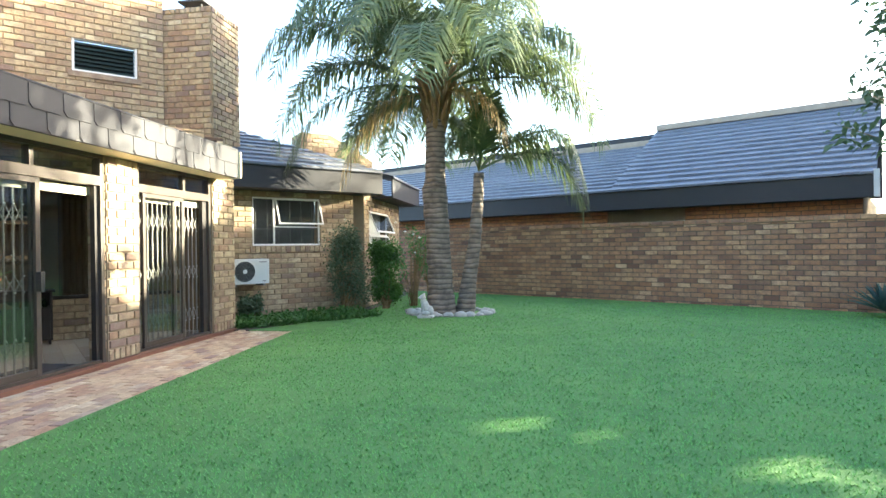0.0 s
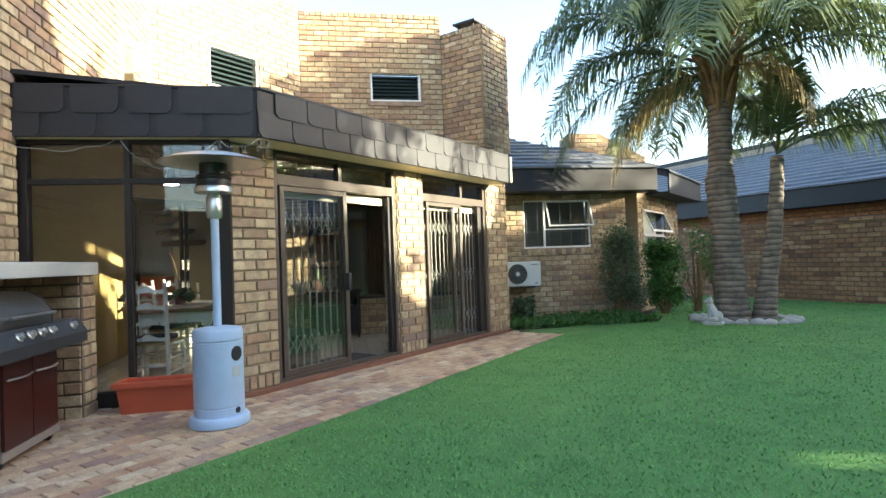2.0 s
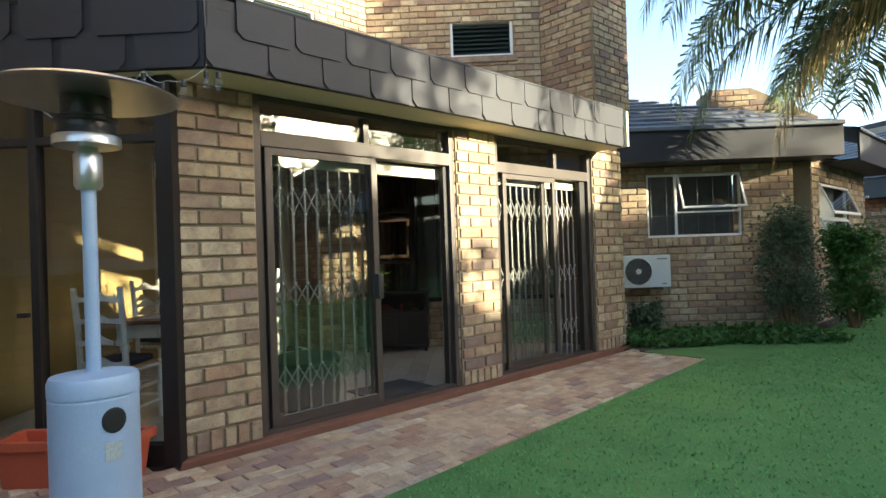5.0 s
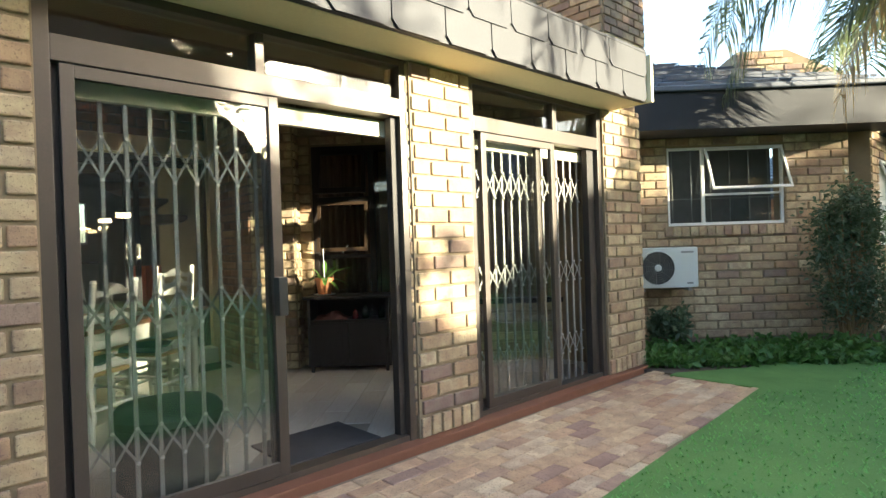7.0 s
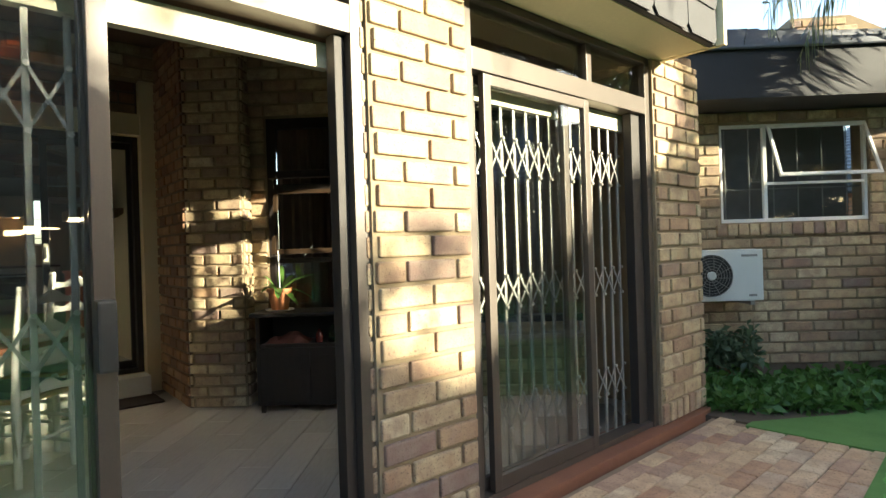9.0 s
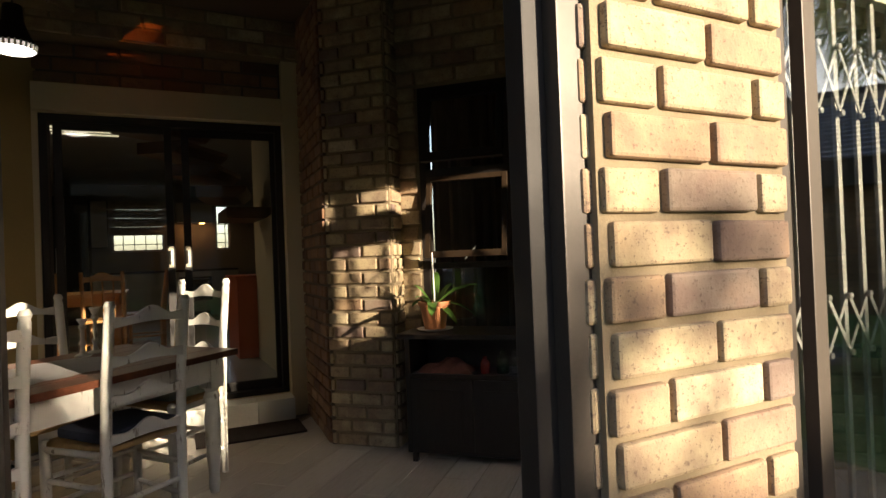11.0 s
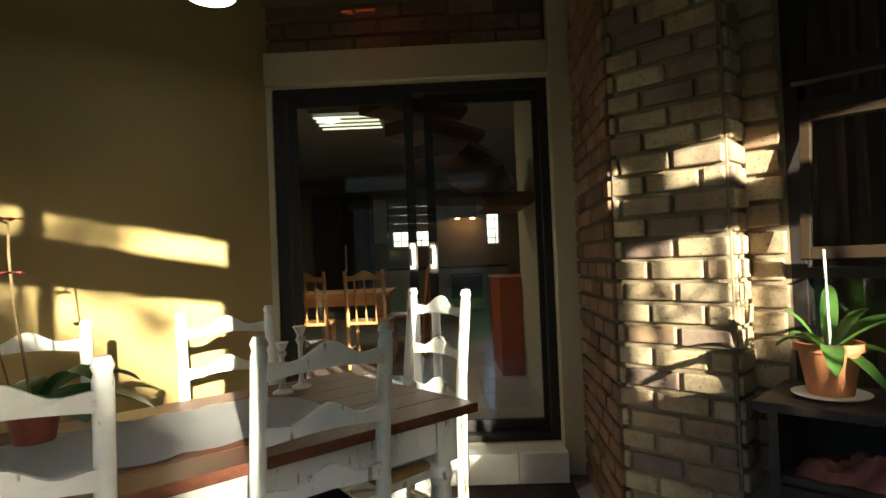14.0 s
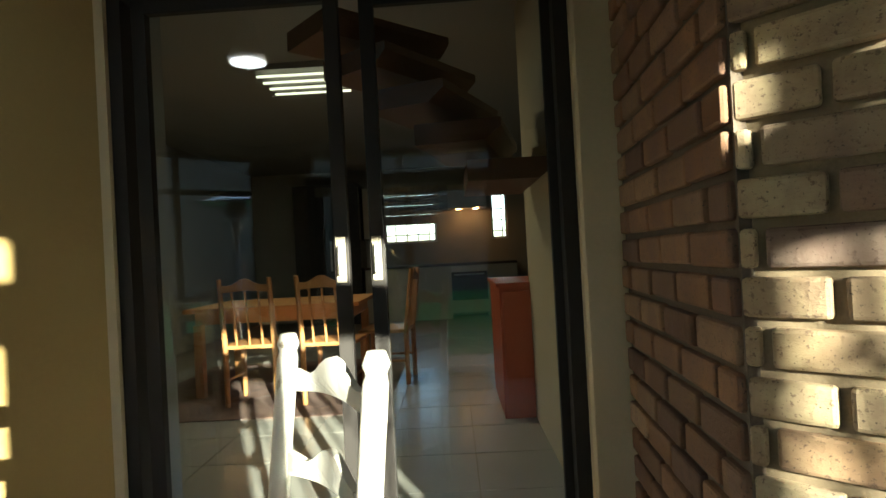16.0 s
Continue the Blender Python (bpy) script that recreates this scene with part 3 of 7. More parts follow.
def tile_roof(name, m, length, run, rise, label, right_cut=0.0, left_cut=0.0, row=0.32, tile=0.3, base=2.88):
    """Courses of lapped tiles on a pitched plane; hips cut the ends."""
    verts, faces = [], []
    slope = math.hypot(run, rise)
    n = int(slope / row)
    rng = random.Random(11)
    for k in range(n):
        f0, f1 = k / n, (k + 1) / n
        xa, xb = left_cut * f0, length - right_cut * f0
        x = xa - (tile / 2 if k % 2 else 0)
        while x < xb:
            a, b = max(x, xa), min(x + tile, xb)
            if b - a > 0.03:
                j = rng.uniform(0, 0.008)
                y0, z0 = run * f0 - 0.02, base + rise * f0 + 0.03 + j
                y1, z1 = run * f1 + 0.02, base + rise * f1 + 0.005
                i = len(verts)
                verts += [(a + 0.004, y0, z0), (b - 0.004, y0, z0), (b - 0.004, y1, z1), (a + 0.004, y1, z1), (a + 0.004, y0, z0 - 0.035), (b - 0.004, y0, z0 - 0.035)]
                faces += [(i, i + 1, i + 2, i + 3), (i + 4, i + 5, i + 1, i)]
            x += tile
    top = n and base + rise
    i = len(verts)
    verts += [(0, 0, base - 0.01), (length, 0, base - 0.01), (length - right_cut, run, base + rise - 0.01), (left_cut, run, base + rise - 0.01)]
    faces += [(i, i + 1, i + 2, i + 3)]
    r = thing(name, label, "roof", kind="structure")
    ob = raw_mesh("tiles", verts, faces, M_ROOF, r, "stuff")
    ob.matrix_basis = m
    return r


tile_roof("roof_wing", WING @ Matrix.Translation((0.6, -0.6, 0)), 4.4, 3.0, 1.25, "grey tiled hip roof of the wing", right_cut=2.6)
tile_roof("roof_bay", wall_frame(-2.93, 12.4, 90), 3.2, 2.2, 0.75, "grey tiled roof of the bay", right_cut=0.6, left_cut=0.4)
stack = thing("chimney_wing", "low brick chimney with a sloping dark cap behind the wing roof", "chimney", kind="structure")
bm = bmesh.new()
add_prism(bm, [(0, 2.9), (1.9, 2.9), (1.9, 3.55), (0.75, 4.15), (0, 4.15)], 0, 0.8, wall_frame(-5.4, 13.2, 40))
part("brick_body", bm, M_MORTAR, stack)
bricks_joined(stack, wall_frame(-5.4, 13.2, 40), [c for c in brick_cells(0, 1.9, 2.9, 4.12, (), 0.28, 0.1015) if c[1] < 4.1 - max(0, (c[0] + c[2] - 0.7)) * 0.5], M_BRICKS)

# ---- garden wall and neighbours ----
BW = wall_frame(-4.5, 17.5, -29.7)
bw = brick_wall("wall_boundary", BW, 0, 15.6, -0.05, 1.72, 0.23, "brown face-brick garden wall with a soldier coping", material=M_GARDEN, near=7.5, mortar=M_MORTAR_DARK)
bricks_joined(bw, BW, [(i * 0.24, 1.72, 0.24, 0.095) for i in range(65)], M_GARDEN, proud=0.035, name="coping")
box_part("coping_bed", (0, 15.6, -0.01, 0.25, 1.72, 1.81), M_MORTAR, bw, BW)
M_ORANGE = brick_material("orange_brick", True, [(0, (0.45, 0.19, 0.08)), (0.5, (0.52, 0.24, 0.10)), (1, (0.40, 0.16, 0.08))])
nb = thing("neighbour_house", "orange-brick neighbour house with a grey tiled roof", "house")
NB = BW @ Matrix.Translation((0, 1.9, 0))
bm = bmesh.new()
add_box(bm, -6, 12.2, 0, 8, -0.05, 2.4, NB)
part("wall", bm, M_MORTAR_DARK, nb, "orange face-brick wall")
bricks_joined(nb, NB, brick_cells(-6, 12.2, 1.5, 2.4, ((6.6, 8.6, 1.5, 2.2),), 0.28, 0.1015), M_ORANGE, name="wall_bricks")
bm = bmesh.new()
add_prism(bm, [(-0.02, 2.4), (8.0, 2.4), (3.9, 4.7)], 0, 0.2, NB @ pose(12.0, 0, 0, 0, 0, 90))
part("gable", bm, M_MORTAR_DARK, nb)
box_part("fascia_board", (-6, 12.4, -0.62, -0.58, 2.2, 2.66), M_FASCIA, nb, NB)
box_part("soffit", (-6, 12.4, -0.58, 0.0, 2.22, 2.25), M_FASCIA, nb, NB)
win = box_part("window", (6.6, 8.6, 0.0, 0.03, 1.5, 2.2), M_SOFFIT, nb, NB, label="pale blind panel under the eaves")


def tile_sheet(parent, m, x0, x1, run, rise, base, cut_l=0.0, cut_r=0.0, row=0.3, tile=0.33):
    verts, faces = [], []
    slope = math.hypot(run, rise)
    n = int(slope / row)
    rng = random.Random(12)
    for k in range(n):
        f0, f1 = k / n, (k + 1) / n
        xa, xb = x0 + cut_l * f0, x1 - cut_r * f0
        x = xa - (tile / 2 if k % 2 else 0)
        while x < xb:
            a, b = max(x, xa), min(x + tile, xb)
            j = rng.uniform(0, 0.012)
            y0, z0, y1, z1 = run * f0 - 0.03, base + rise * f0 + 0.045 + j, run * f1 + 0.02, base + rise * f1 + 0.01
            i = len(verts)
            verts += [(a + 0.005, y0, z0), (b - 0.005, y0, z0), (b - 0.005, y1, z1), (a + 0.005, y1, z1), (a + 0.005, y0, z0 - 0.05), (b - 0.005, y0, z0 - 0.05)]
            faces += [(i, i + 1, i + 2, i + 3), (i + 4, i + 5, i + 1, i)]
            x += tile
    i = len(verts)
    verts += [(x0, 0, base - 0.01), (x1, 0, base - 0.01), (x1 - cut_r, run, base + rise - 0.01), (x0 + cut_l, run, base + rise - 0.01)]
    faces += [(i, i + 1, i + 2, i + 3)]
    ob = raw_mesh("roof_tiles", verts, faces, M_ROOF, parent, "stuff")
    ob.matrix_basis = m
    return ob


ROOFM = NB @ Matrix.Translation((0, -0.65, 0))
tile_sheet(nb, ROOFM, 6.9, 12.45, 3.9, 2.15, 2.67)
tile_sheet(nb, ROOFM, -6, 6.9, 3.9, 1.75, 2.67)
bm = bmesh.new()
part("bargeboard", bm, M_PALE_TRIM, nb) if add_box(bm, 12.40, 12.50, -0.05, 0.02, 2.2, 2.75, ROOFM) else None
M_CAP = plain("ridge_mortar", (0.36, 0.28, 0.21), 0.9, var=0.25, scale=4, fine=60, grain=0.5)
for a, b, z in ((6.9, 12.5, 4.80), (-6, 6.9, 4.38)):
    box_part("ridge_capping", (a, b, 3.75, 4.1, z, z + 0.18), M_CAP, nb, ROOFM, bevel=0.03, label="pale brown ridge capping")
box_part("roof_back", (-6, 12.45, 3.95, 4.05, 2.4, 4.75), M_FASCIA, nb, ROOFM)

# unseen screen east of the garden, added to shade the lawn and the facade
far = thing("house_east", "plain unseen screen, added to shade the garden and close it off", "house", kind="structure")
FE = wall_frame(9.6, -0.23, 90, -0.086)
bm = bmesh.new()
# gaps cut to let streaks of sun onto the lawn
wall_core(bm, FE, -9, 15.2, 0, 3.2, 0, 0.4, ((6.2, 6.55, 1.86, 2.0), (6.55, 6.9, 1.9, 2.1), (6.9, 7.3, 2.0, 2.06), (7.4, 7.8, 2.18, 2.30), (7.8, 8.25, 2.30, 2.46)))
# top edge cut to the wanted shade line on the house
add_prism(bm, [(-9, 3.2), (15.2, 3.2), (15.2, 5.35), (14.6, 5.3), (13.8, 5.15), (12.9, 4.5), (12.2, 4.1), (11.75, 4.3), (11.35, 4.95), (10.8, 5.25), (10.0, 6.4), (8.5, 8.3), (4.0, 8.9), (-9, 5.0)], 0, 0.4, FE)
part("wall", bm, M_MORTAR_DARK, far)
box_part("wall_south", (-9, 10, 0, 0.3, 0, 3.0), M_MORTAR_DARK, far, wall_frame(0, -8.8, 180))

# ---- palm trees ----
def leaf_material(name, cols, rough=0.45):
    m, nt, b = mat_base(name, rough)
    rnd = nt.nodes.new("ShaderNodeNewGeometry").outputs["Random Per Island"]
    c = ramp(nt, rnd, [(i / (len(cols) - 1), c) for i, c in enumerate(cols)])
    vec = coords(nt, "Object")
    c = mix(nt, 0.3, c, ramp(nt, noise_tex(nt, vec, 2.0, 3), [(0.3, tuple(v * 0.5 for v in cols[0])), (0.7, cols[-1])]))
    nt.links.new(c, b.inputs["Base Color"])
    out = nt.nodes["Material Output"]
    tl, mx = nt.nodes.new("ShaderNodeBsdfTranslucent"), nt.nodes.new("ShaderNodeMixShader")
    nt.links.new(c, tl.inputs[0])
    mx.inputs[0].default_value = 0.35
    nt.links.new(b.outputs[0], mx.inputs[1])
    nt.links.new(tl.outputs[0], mx.inputs[2])
    nt.links.new(mx.outputs[0], out.inputs["Surface"])
    return m


M_PALM = leaf_material("palm_leaf", [(0.075, 0.115, 0.05), (0.12, 0.165, 0.065), (0.17, 0.20, 0.08), (0.10, 0.145, 0.065)])
M_DRY = leaf_material("dry_palm_leaf", [(0.28, 0.20, 0.08), (0.36, 0.26, 0.10), (0.22, 0.17, 0.06)])
M_SHRUB = leaf_material("shrub_leaf", [(0.06, 0.095, 0.048), (0.10, 0.145, 0.07), (0.075, 0.115, 0.058)])
M_BUSH = leaf_material("bush_leaf", [(0.05, 0.125, 0.022), (0.085, 0.20, 0.035), (0.065, 0.15, 0.03)])


def trunk_material():
    m, nt, b = mat_base("palm_trunk", 0.9)
    vec = coords(nt, "Object")
    rings = nt.nodes.new("ShaderNodeTexWave")
    rings.bands_direction = "Z"
    rings.inputs["Scale"].default_value, rings.inputs["Distortion"].default_value = 3.2, 2.5
    nt.links.new(vec, rings.inputs["Vector"])
    c = ramp(nt, noise_tex(nt, vec, 5, 5), [(0.3, (0.10, 0.08, 0.065)), (0.6, (0.24, 0.19, 0.15)), (0.8, (0.33, 0.28, 0.22))])
    c = mix(nt, ramp(nt, rings.outputs["Fac"], [(0.1, (0.7, 0.7, 0.7)), (0.35, (0, 0, 0))]), c, (0.06, 0.048, 0.04))
    nt.links.new(c, b.inputs["Base Color"])
    bump(nt, b, rings.outputs["Fac"], 0.6, 0.02)
    return m


M_TRUNK = trunk_material()
M_BOOT = plain("leaf_base_fibre", (0.20, 0.13, 0.06), 0.9, var=0.45, scale=8, fine=60, grain=0.7)


def bent_trunk(bm, pts, seg=18):
    """A trunk through (x, y, z, radius) stations with slightly uneven rings."""
    rng = random.Random(4)
    rings = []
    for x, y, z, r in pts:
        rings.append([bm.verts.new((x + r * (1 + rng.uniform(-0.04, 0.04)) * math.cos(2 * math.pi * i / seg), y + r * (1 + rng.uniform(-0.04, 0.04)) * math.sin(2 * math.pi * i / seg), z)) for i in range(seg)])
    for a, b in zip(rings, rings[1:]):
        for i in range(seg):
            bm.faces.new((a[i], a[(i + 1) % seg], b[(i + 1) % seg], b[i]))
    bm.faces.new(rings[-1])


def smooth_stations(keys, n):
    out = []
    for k in range(n + 1):
        t = k / n * (len(keys) - 1)
        i = min(int(t), len(keys) - 2)
        f = t - i
        a, b = keys[i], keys[i + 1]
        p = [a[j] + (b[j] - a[j]) * f for j in range(4)]
        p[3] *= 1 + 0.035 * math.sin(k * 2.1)
        out.append(tuple(p))
    return out


def frond(parent, origin, azim, rise, length, droop, material, rng, pairs=58, leaf=0.66, dry=0.0):
    """A feather leaf: a bowed rib with hanging leaflets in uneven rows."""
    verts, faces = [], []
    o = Vector(origin)
    d = Vector((math.cos(azim), math.sin(azim), 0))
    side = Vector((-d.y, d.x, 0))
    twist = rng.uniform(-0.25, 0.25)

    def rib(t):
        s = length * t
        return o + d * (s * math.cos(rise) * (1 - 0.22 * t * t * droop)) + side * (twist * s * t * 0.4) + Vector((0, 0, s * math.sin(rise) - droop * length * 0.55 * t * t - 0.22 * droop * length * t ** 4))

    n = 16
    for k in range(n):
        a, b = rib(k / n), rib((k + 1) / n)
        ra, rb = 0.028 * (1 - k / n) + 0.004, 0.028 * (1 - (k + 1) / n) + 0.004
        for s0 in (0, 1, 2):
            a0, a1 = 2 * math.pi * s0 / 3, 2 * math.pi * (s0 + 1) / 3
            f = lambda p, r, q: p + side * (r * math.cos(q)) + Vector((0, 0, r * math.sin(q)))
            i = len(verts)
            verts += [f(a, ra, a0), f(a, ra, a1), f(b, rb, a1), f(b, rb, a0)]
            faces.append((i, i + 1, i + 2, i + 3))
    for k in range(pairs):
        t = 0.16 + 0.84 * (k + rng.uniform(-0.3, 0.3)) / pairs
        t = min(max(t, 0.14), 0.995)
        p, q = rib(t), rib(min(t + 0.02, 1.02))
        fwd = (q - p).normalized()
        size = leaf * (0.55 + 0.75 * math.sin(math.pi * min(1, 0.15 + t * 0.8))) * rng.uniform(0.8, 1.15)
        for sg in (-1, 1):
            up = rng.uniform(-0.35, 0.45)
            dirn = (side * sg * 0.9 + fwd * rng.uniform(0.35, 0.8) + Vector((0, 0, up))).normalized()
            w = fwd.cross(dirn).normalized().cross(dirn) * (0.014 * rng.uniform(0.8, 1.3))
            a = p
            b = p + dirn * (size * 0.5) + Vector((0, 0, -0.06 * size))
            c = p + dirn * (size * 0.8) + Vector((0, 0, -0.55 * size))
            i = len(verts)
            verts += [a - w * 0.5, a + w * 0.5, b + w, b - w, c]
            faces += [(i, i + 1, i + 2, i + 3), (i + 3, i + 2, i + 4)]
    return raw_mesh("frond", [tuple(v) for v in verts], faces, material, parent)


def palm(name, label, keys, fronds, seed, boots):
    rng = random.Random(seed)
    tree = thing(name, label, "palm tree")
    bm = bmesh.new()
    bent_trunk(bm, smooth_stations(keys, 60))
    part("trunk", bm, M_TRUNK, tree, "ringed grey-brown trunk", smooth=True)
    top = Vector(keys[-1][:3])
    if boots:
        for k in range(boots):
            bm = bmesh.new()
            a = k * 2.4
            z = -0.75 + 1.0 * k / boots
            b = Vector((math.cos(a), math.sin(a), 0))
            add_tube(bm, top + b * 0.13 + Vector((0, 0, z)), top + b * (0.27 + 0.22 * k / boots) + Vector((0, 0, z + 0.48)), 0.065, 0.028, 6)
            part("leaf_base", bm, M_BOOT, tree, "brown fibrous leaf base")
    for az, rise, length, droop, dry in fronds:
        frond(tree, top + Vector((0, 0, 0.05)), radians(az), radians(rise), length, droop, M_DRY if dry else M_PALM, rng, pairs=int(46 + 12 * length))
    return tree


rng = random.Random(21)
FR = []
for k in range(33):
    ring = k % 3
    FR.append((k * 137.5 + rng.uniform(-12, 12), (72, 54, 34)[ring] + rng.uniform(-8, 8), (4.2, 5.2, 5.1)[ring] * rng.uniform(0.9, 1.1), (0.62, 0.86, 0.86)[ring] * rng.uniform(0.9, 1.1), False))
FR += [(205, -5, 2.3, 0.9, True), (350, 5, 1.8, 0.9, True), (188, 32, 4.7, 0.98, False), (-4, 34, 4.5, 0.92, False), (205, 12, 3.6, 0.85, False), (100, 15, 3.6, 0.7, False), (75, 20, 3.8, 0.75, False), (125, 10, 3.2, 0.6, False), (140, 25, 4.2, 0.9, False), (10, 20, 4.2, 0.8, False), (175, 0, 2.3, 0.6, False), (188, -8, 2.0, 0.45, False)]
palm("palm_tree", "tall feather palm with arching green fronds", [(-1.62, 10.95, -0.05, 0.31), (-1.64, 10.95, 0.5, 0.245), (-1.68, 10.95, 1.5, 0.235), (-1.74, 10.95, 2.45, 0.245), (-1.72, 10.95, 2.6, 0.20), (-1.70, 10.95, 3.6, 0.19), (-1.69, 10.95, 4.3, 0.17)], FR, 5, 40)
FR2 = [(-8, 44, 3.9, 1.15, False), (4, 30, 3.0, 1.0, False), (25, 55, 2.4, 0.9, False), (160, 76, 1.7, 0.5, False), (-60, 74, 1.9, 0.6, False), (205, 70, 1.5, 0.8, False), (70, 80, 1.9, 0.4, False), (300, 82, 2.0, 0.35, False)]
palm("palm_tree", "smaller slanting feather palm with few fronds", [(-1.18, 11.1, -0.05, 0.20), (-1.10, 11.1, 0.6, 0.155), (-0.97, 11.1, 1.4, 0.125), (-0.90, 11.1, 2.2, 0.11), (-0.87, 11.1, 2.75, 0.10)], FR2, 9, 0)
# a young tree at the edge of the lawn
twig = thing("tree", "thin tree with sparse leaves at the lawn's edge, outer foliage added for shade", "tree")
bm = bmesh.new()
bent_trunk(bm, smooth_stations([(5.45, 8.35, -0.05, 0.10), (5.5, 8.35, 1.5, 0.08), (5.42, 8.3, 3.0, 0.06), (5.5, 8.3, 5.0, 0.035)], 24), 10)
rng = random.Random(8)
tips = []
for k in range(26):
    z = 2.3 + 2.7 * k / 26
    a = k * 2.4
    p = Vector((5.48, 8.3, z))
    q = p + Vector((math.cos(a), math.sin(a), 0.55)) * rng.uniform(0.5, 1.1)
    add_tube(bm, p, q, 0.016, 0.005, 5)
    tips.append((p, q))
part("trunk", bm, M_BOOT, twig)


def leaf_cloud(name, points, size, material, parent, rng, seg=2):
    """Many small pointed leaves, one at each point."""
    verts, faces = [], []
    for p in points:
        d = Vector((rng.gauss(0, 1), rng.gauss(0, 1), rng.gauss(0.2, 0.8))).normalized()
        w = d.orthogonal().normalized()
        w.rotate(Matrix.Rotation(rng.uniform(0, 6.28), 3, d))
        s = size * rng.uniform(0.6, 1.35)
        i = len(verts)
        mid = p + d * s * 0.5 + Vector((0, 0, 0.05 * s))
        verts += [tuple(p), tuple(mid + w * s * 0.22), tuple(p + d * s - Vector((0, 0, 0.12 * s))), tuple(mid - w * s * 0.22)]
        faces += [(i, i + 1, i + 2, i + 3)]
    return raw_mesh(name, verts, faces, material, parent)


pts = [p + (q - p) * rng.uniform(0.35, 1.1) + Vector((rng.gauss(0, 0.13), rng.gauss(0, 0.13), rng.gauss(0, 0.13))) for p, q in tips for _ in range(60)]
# outer foliage, mostly unseen, added to shade the fascia and dapple the sunlight
shade_clumps = [(Vector((6.6 + rng.gauss(0, 0.5), min(9.1 + rng.gauss(0, 0.75), 10.2), 5.6 + abs(rng.gauss(0, 0.38)))), rng.uniform(0.28, 0.5)) for _ in range(46)]
sparse = [(Vector((6.6 + rng.gauss(0, 0.4), 9.45 + rng.uniform(-0.75, 0.75), 4.95 + rng.uniform(-0.4, 0.4))), 0.26) for _ in range(12)] + [(Vector((6.6 + rng.gauss(0, 0.3), 10.55 + rng.uniform(-0.4, 0.4), 3.75 + rng.uniform(-0.5, 0.4))), 0.25) for _ in range(6)]
for c, r in shade_clumps + sparse:
    for _ in range(75 if r > 0.27 else 16):
        v = Vector((rng.gauss(0, 1), rng.gauss(0, 1), rng.gauss(0, 1))).normalized() * r * rng.uniform(0.2, 1.1)
        pts.append(c + v)
leaf_cloud("crown", pts, 0.17, M_SHRUB, twig, rng)
# limbs that carry the added shading foliage
bm = bmesh.new()
for c, r in shade_clumps[::3] + sparse:
    add_tube(bm, (5.5, 8.3, 4.6), c, 0.022, 0.006, 5)
part("limbs", bm, M_BOOT, twig)


def shrub(name, label, x, y, radius, height, material, n, size, seed, stems=9, lobes=14, lean=0.0):
    rng = random.Random(seed)
    s = thing(name, label, "shrub")
    bm = bmesh.new()
    pts = []
    centres = []
    for k in range(lobes):
        a, h = rng.uniform(0, 6.28), rng.uniform(0.22, 0.95)
        rr = radius * rng.uniform(0.2, 0.8) * (1.15 - 0.6 * h)
        centres.append((Vector((x + rr * math.cos(a) + lean * h, y + rr * math.sin(a), height * h)), radius * rng.uniform(0.28, 0.5)))
    for c, r in centres:
        add_tube(bm, (x + rng.uniform(-0.06, 0.06), y + rng.uniform(-0.06, 0.06), -0.02), c, 0.016, 0.006, 5)
        for _ in range(n // lobes):
            v = Vector((rng.gauss(0, 1), rng.gauss(0, 1), rng.gauss(0, 1))).normalized() * (r * rng.uniform(0.35, 1.15))
            p = c + Vector((v.x, v.y, v.z * 1.25))
            pts.append(Vector((p.x, p.y, max(p.z, 0.04))))
    part("woody_base", bm, M_BOOT, s)
    leaf_cloud("foliage", pts, size, material, s, rng)
    return s


shrub("shrub", "tall feathery dark green shrub by the wing wall", -3.42, 10.55, 0.52, 1.65, M_SHRUB, 6000, 0.06, 31, lobes=34)
shrub("shrub", "rounded bright green shrub beside the bay", -2.95, 11.75, 0.46, 1.35, M_BUSH, 6000, 0.08, 32, lobes=24)
shrub("shrub", "small dark shrub under the air conditioner", -4.75, 9.35, 0.28, 0.42, M_SHRUB, 900, 0.08, 33, lobes=8)
shrub("rose_bush", "thin rose bush beside the garden wall", -2.6, 15.2, 0.5, 1.9, M_BUSH, 700, 0.09, 34, lobes=10)
rose = shrub("rose_bush", "straggly rose bush with white blooms near the bay", -2.45, 12.3, 0.42, 1.75, M_BUSH, 420, 0.075, 36, lobes=12)
rng = random.Random(37)
M_ROSE = leaf_material("white_rose_petal", [(0.72, 0.70, 0.64), (0.80, 0.78, 0.72)], 0.6)
for k in range(11):
    bm = bmesh.new()
    c = Vector((-2.45 + rng.uniform(-0.42, 0.5), 12.3 + rng.uniform(-0.4, 0.3), rng.uniform(0.75, 1.95)))
    for q in range(9):
        a, e = q * 2.4, 0.5 + 0.1 * q
        d = Vector((math.cos(a) * math.cos(e), math.sin(a) * math.cos(e), math.sin(e))) * 0.045
        w = Vector((-math.sin(a), math.cos(a), 0)) * 0.022
        vs = [bm.verts.new(c), bm.verts.new(c + d * 0.6 + w), bm.verts.new(c + d), bm.verts.new(c + d * 0.6 - w)]
        bm.faces.new(vs)
    part("bloom", bm, M_ROSE, rose, "white rose bloom")
    bm = bmesh.new()
    add_tube(bm, (-2.45 + rng.uniform(-0.1, 0.1), 12.3, 0.0), c, 0.007, 0.004, 5)
    part("cane", bm, M_BOOT, rose)
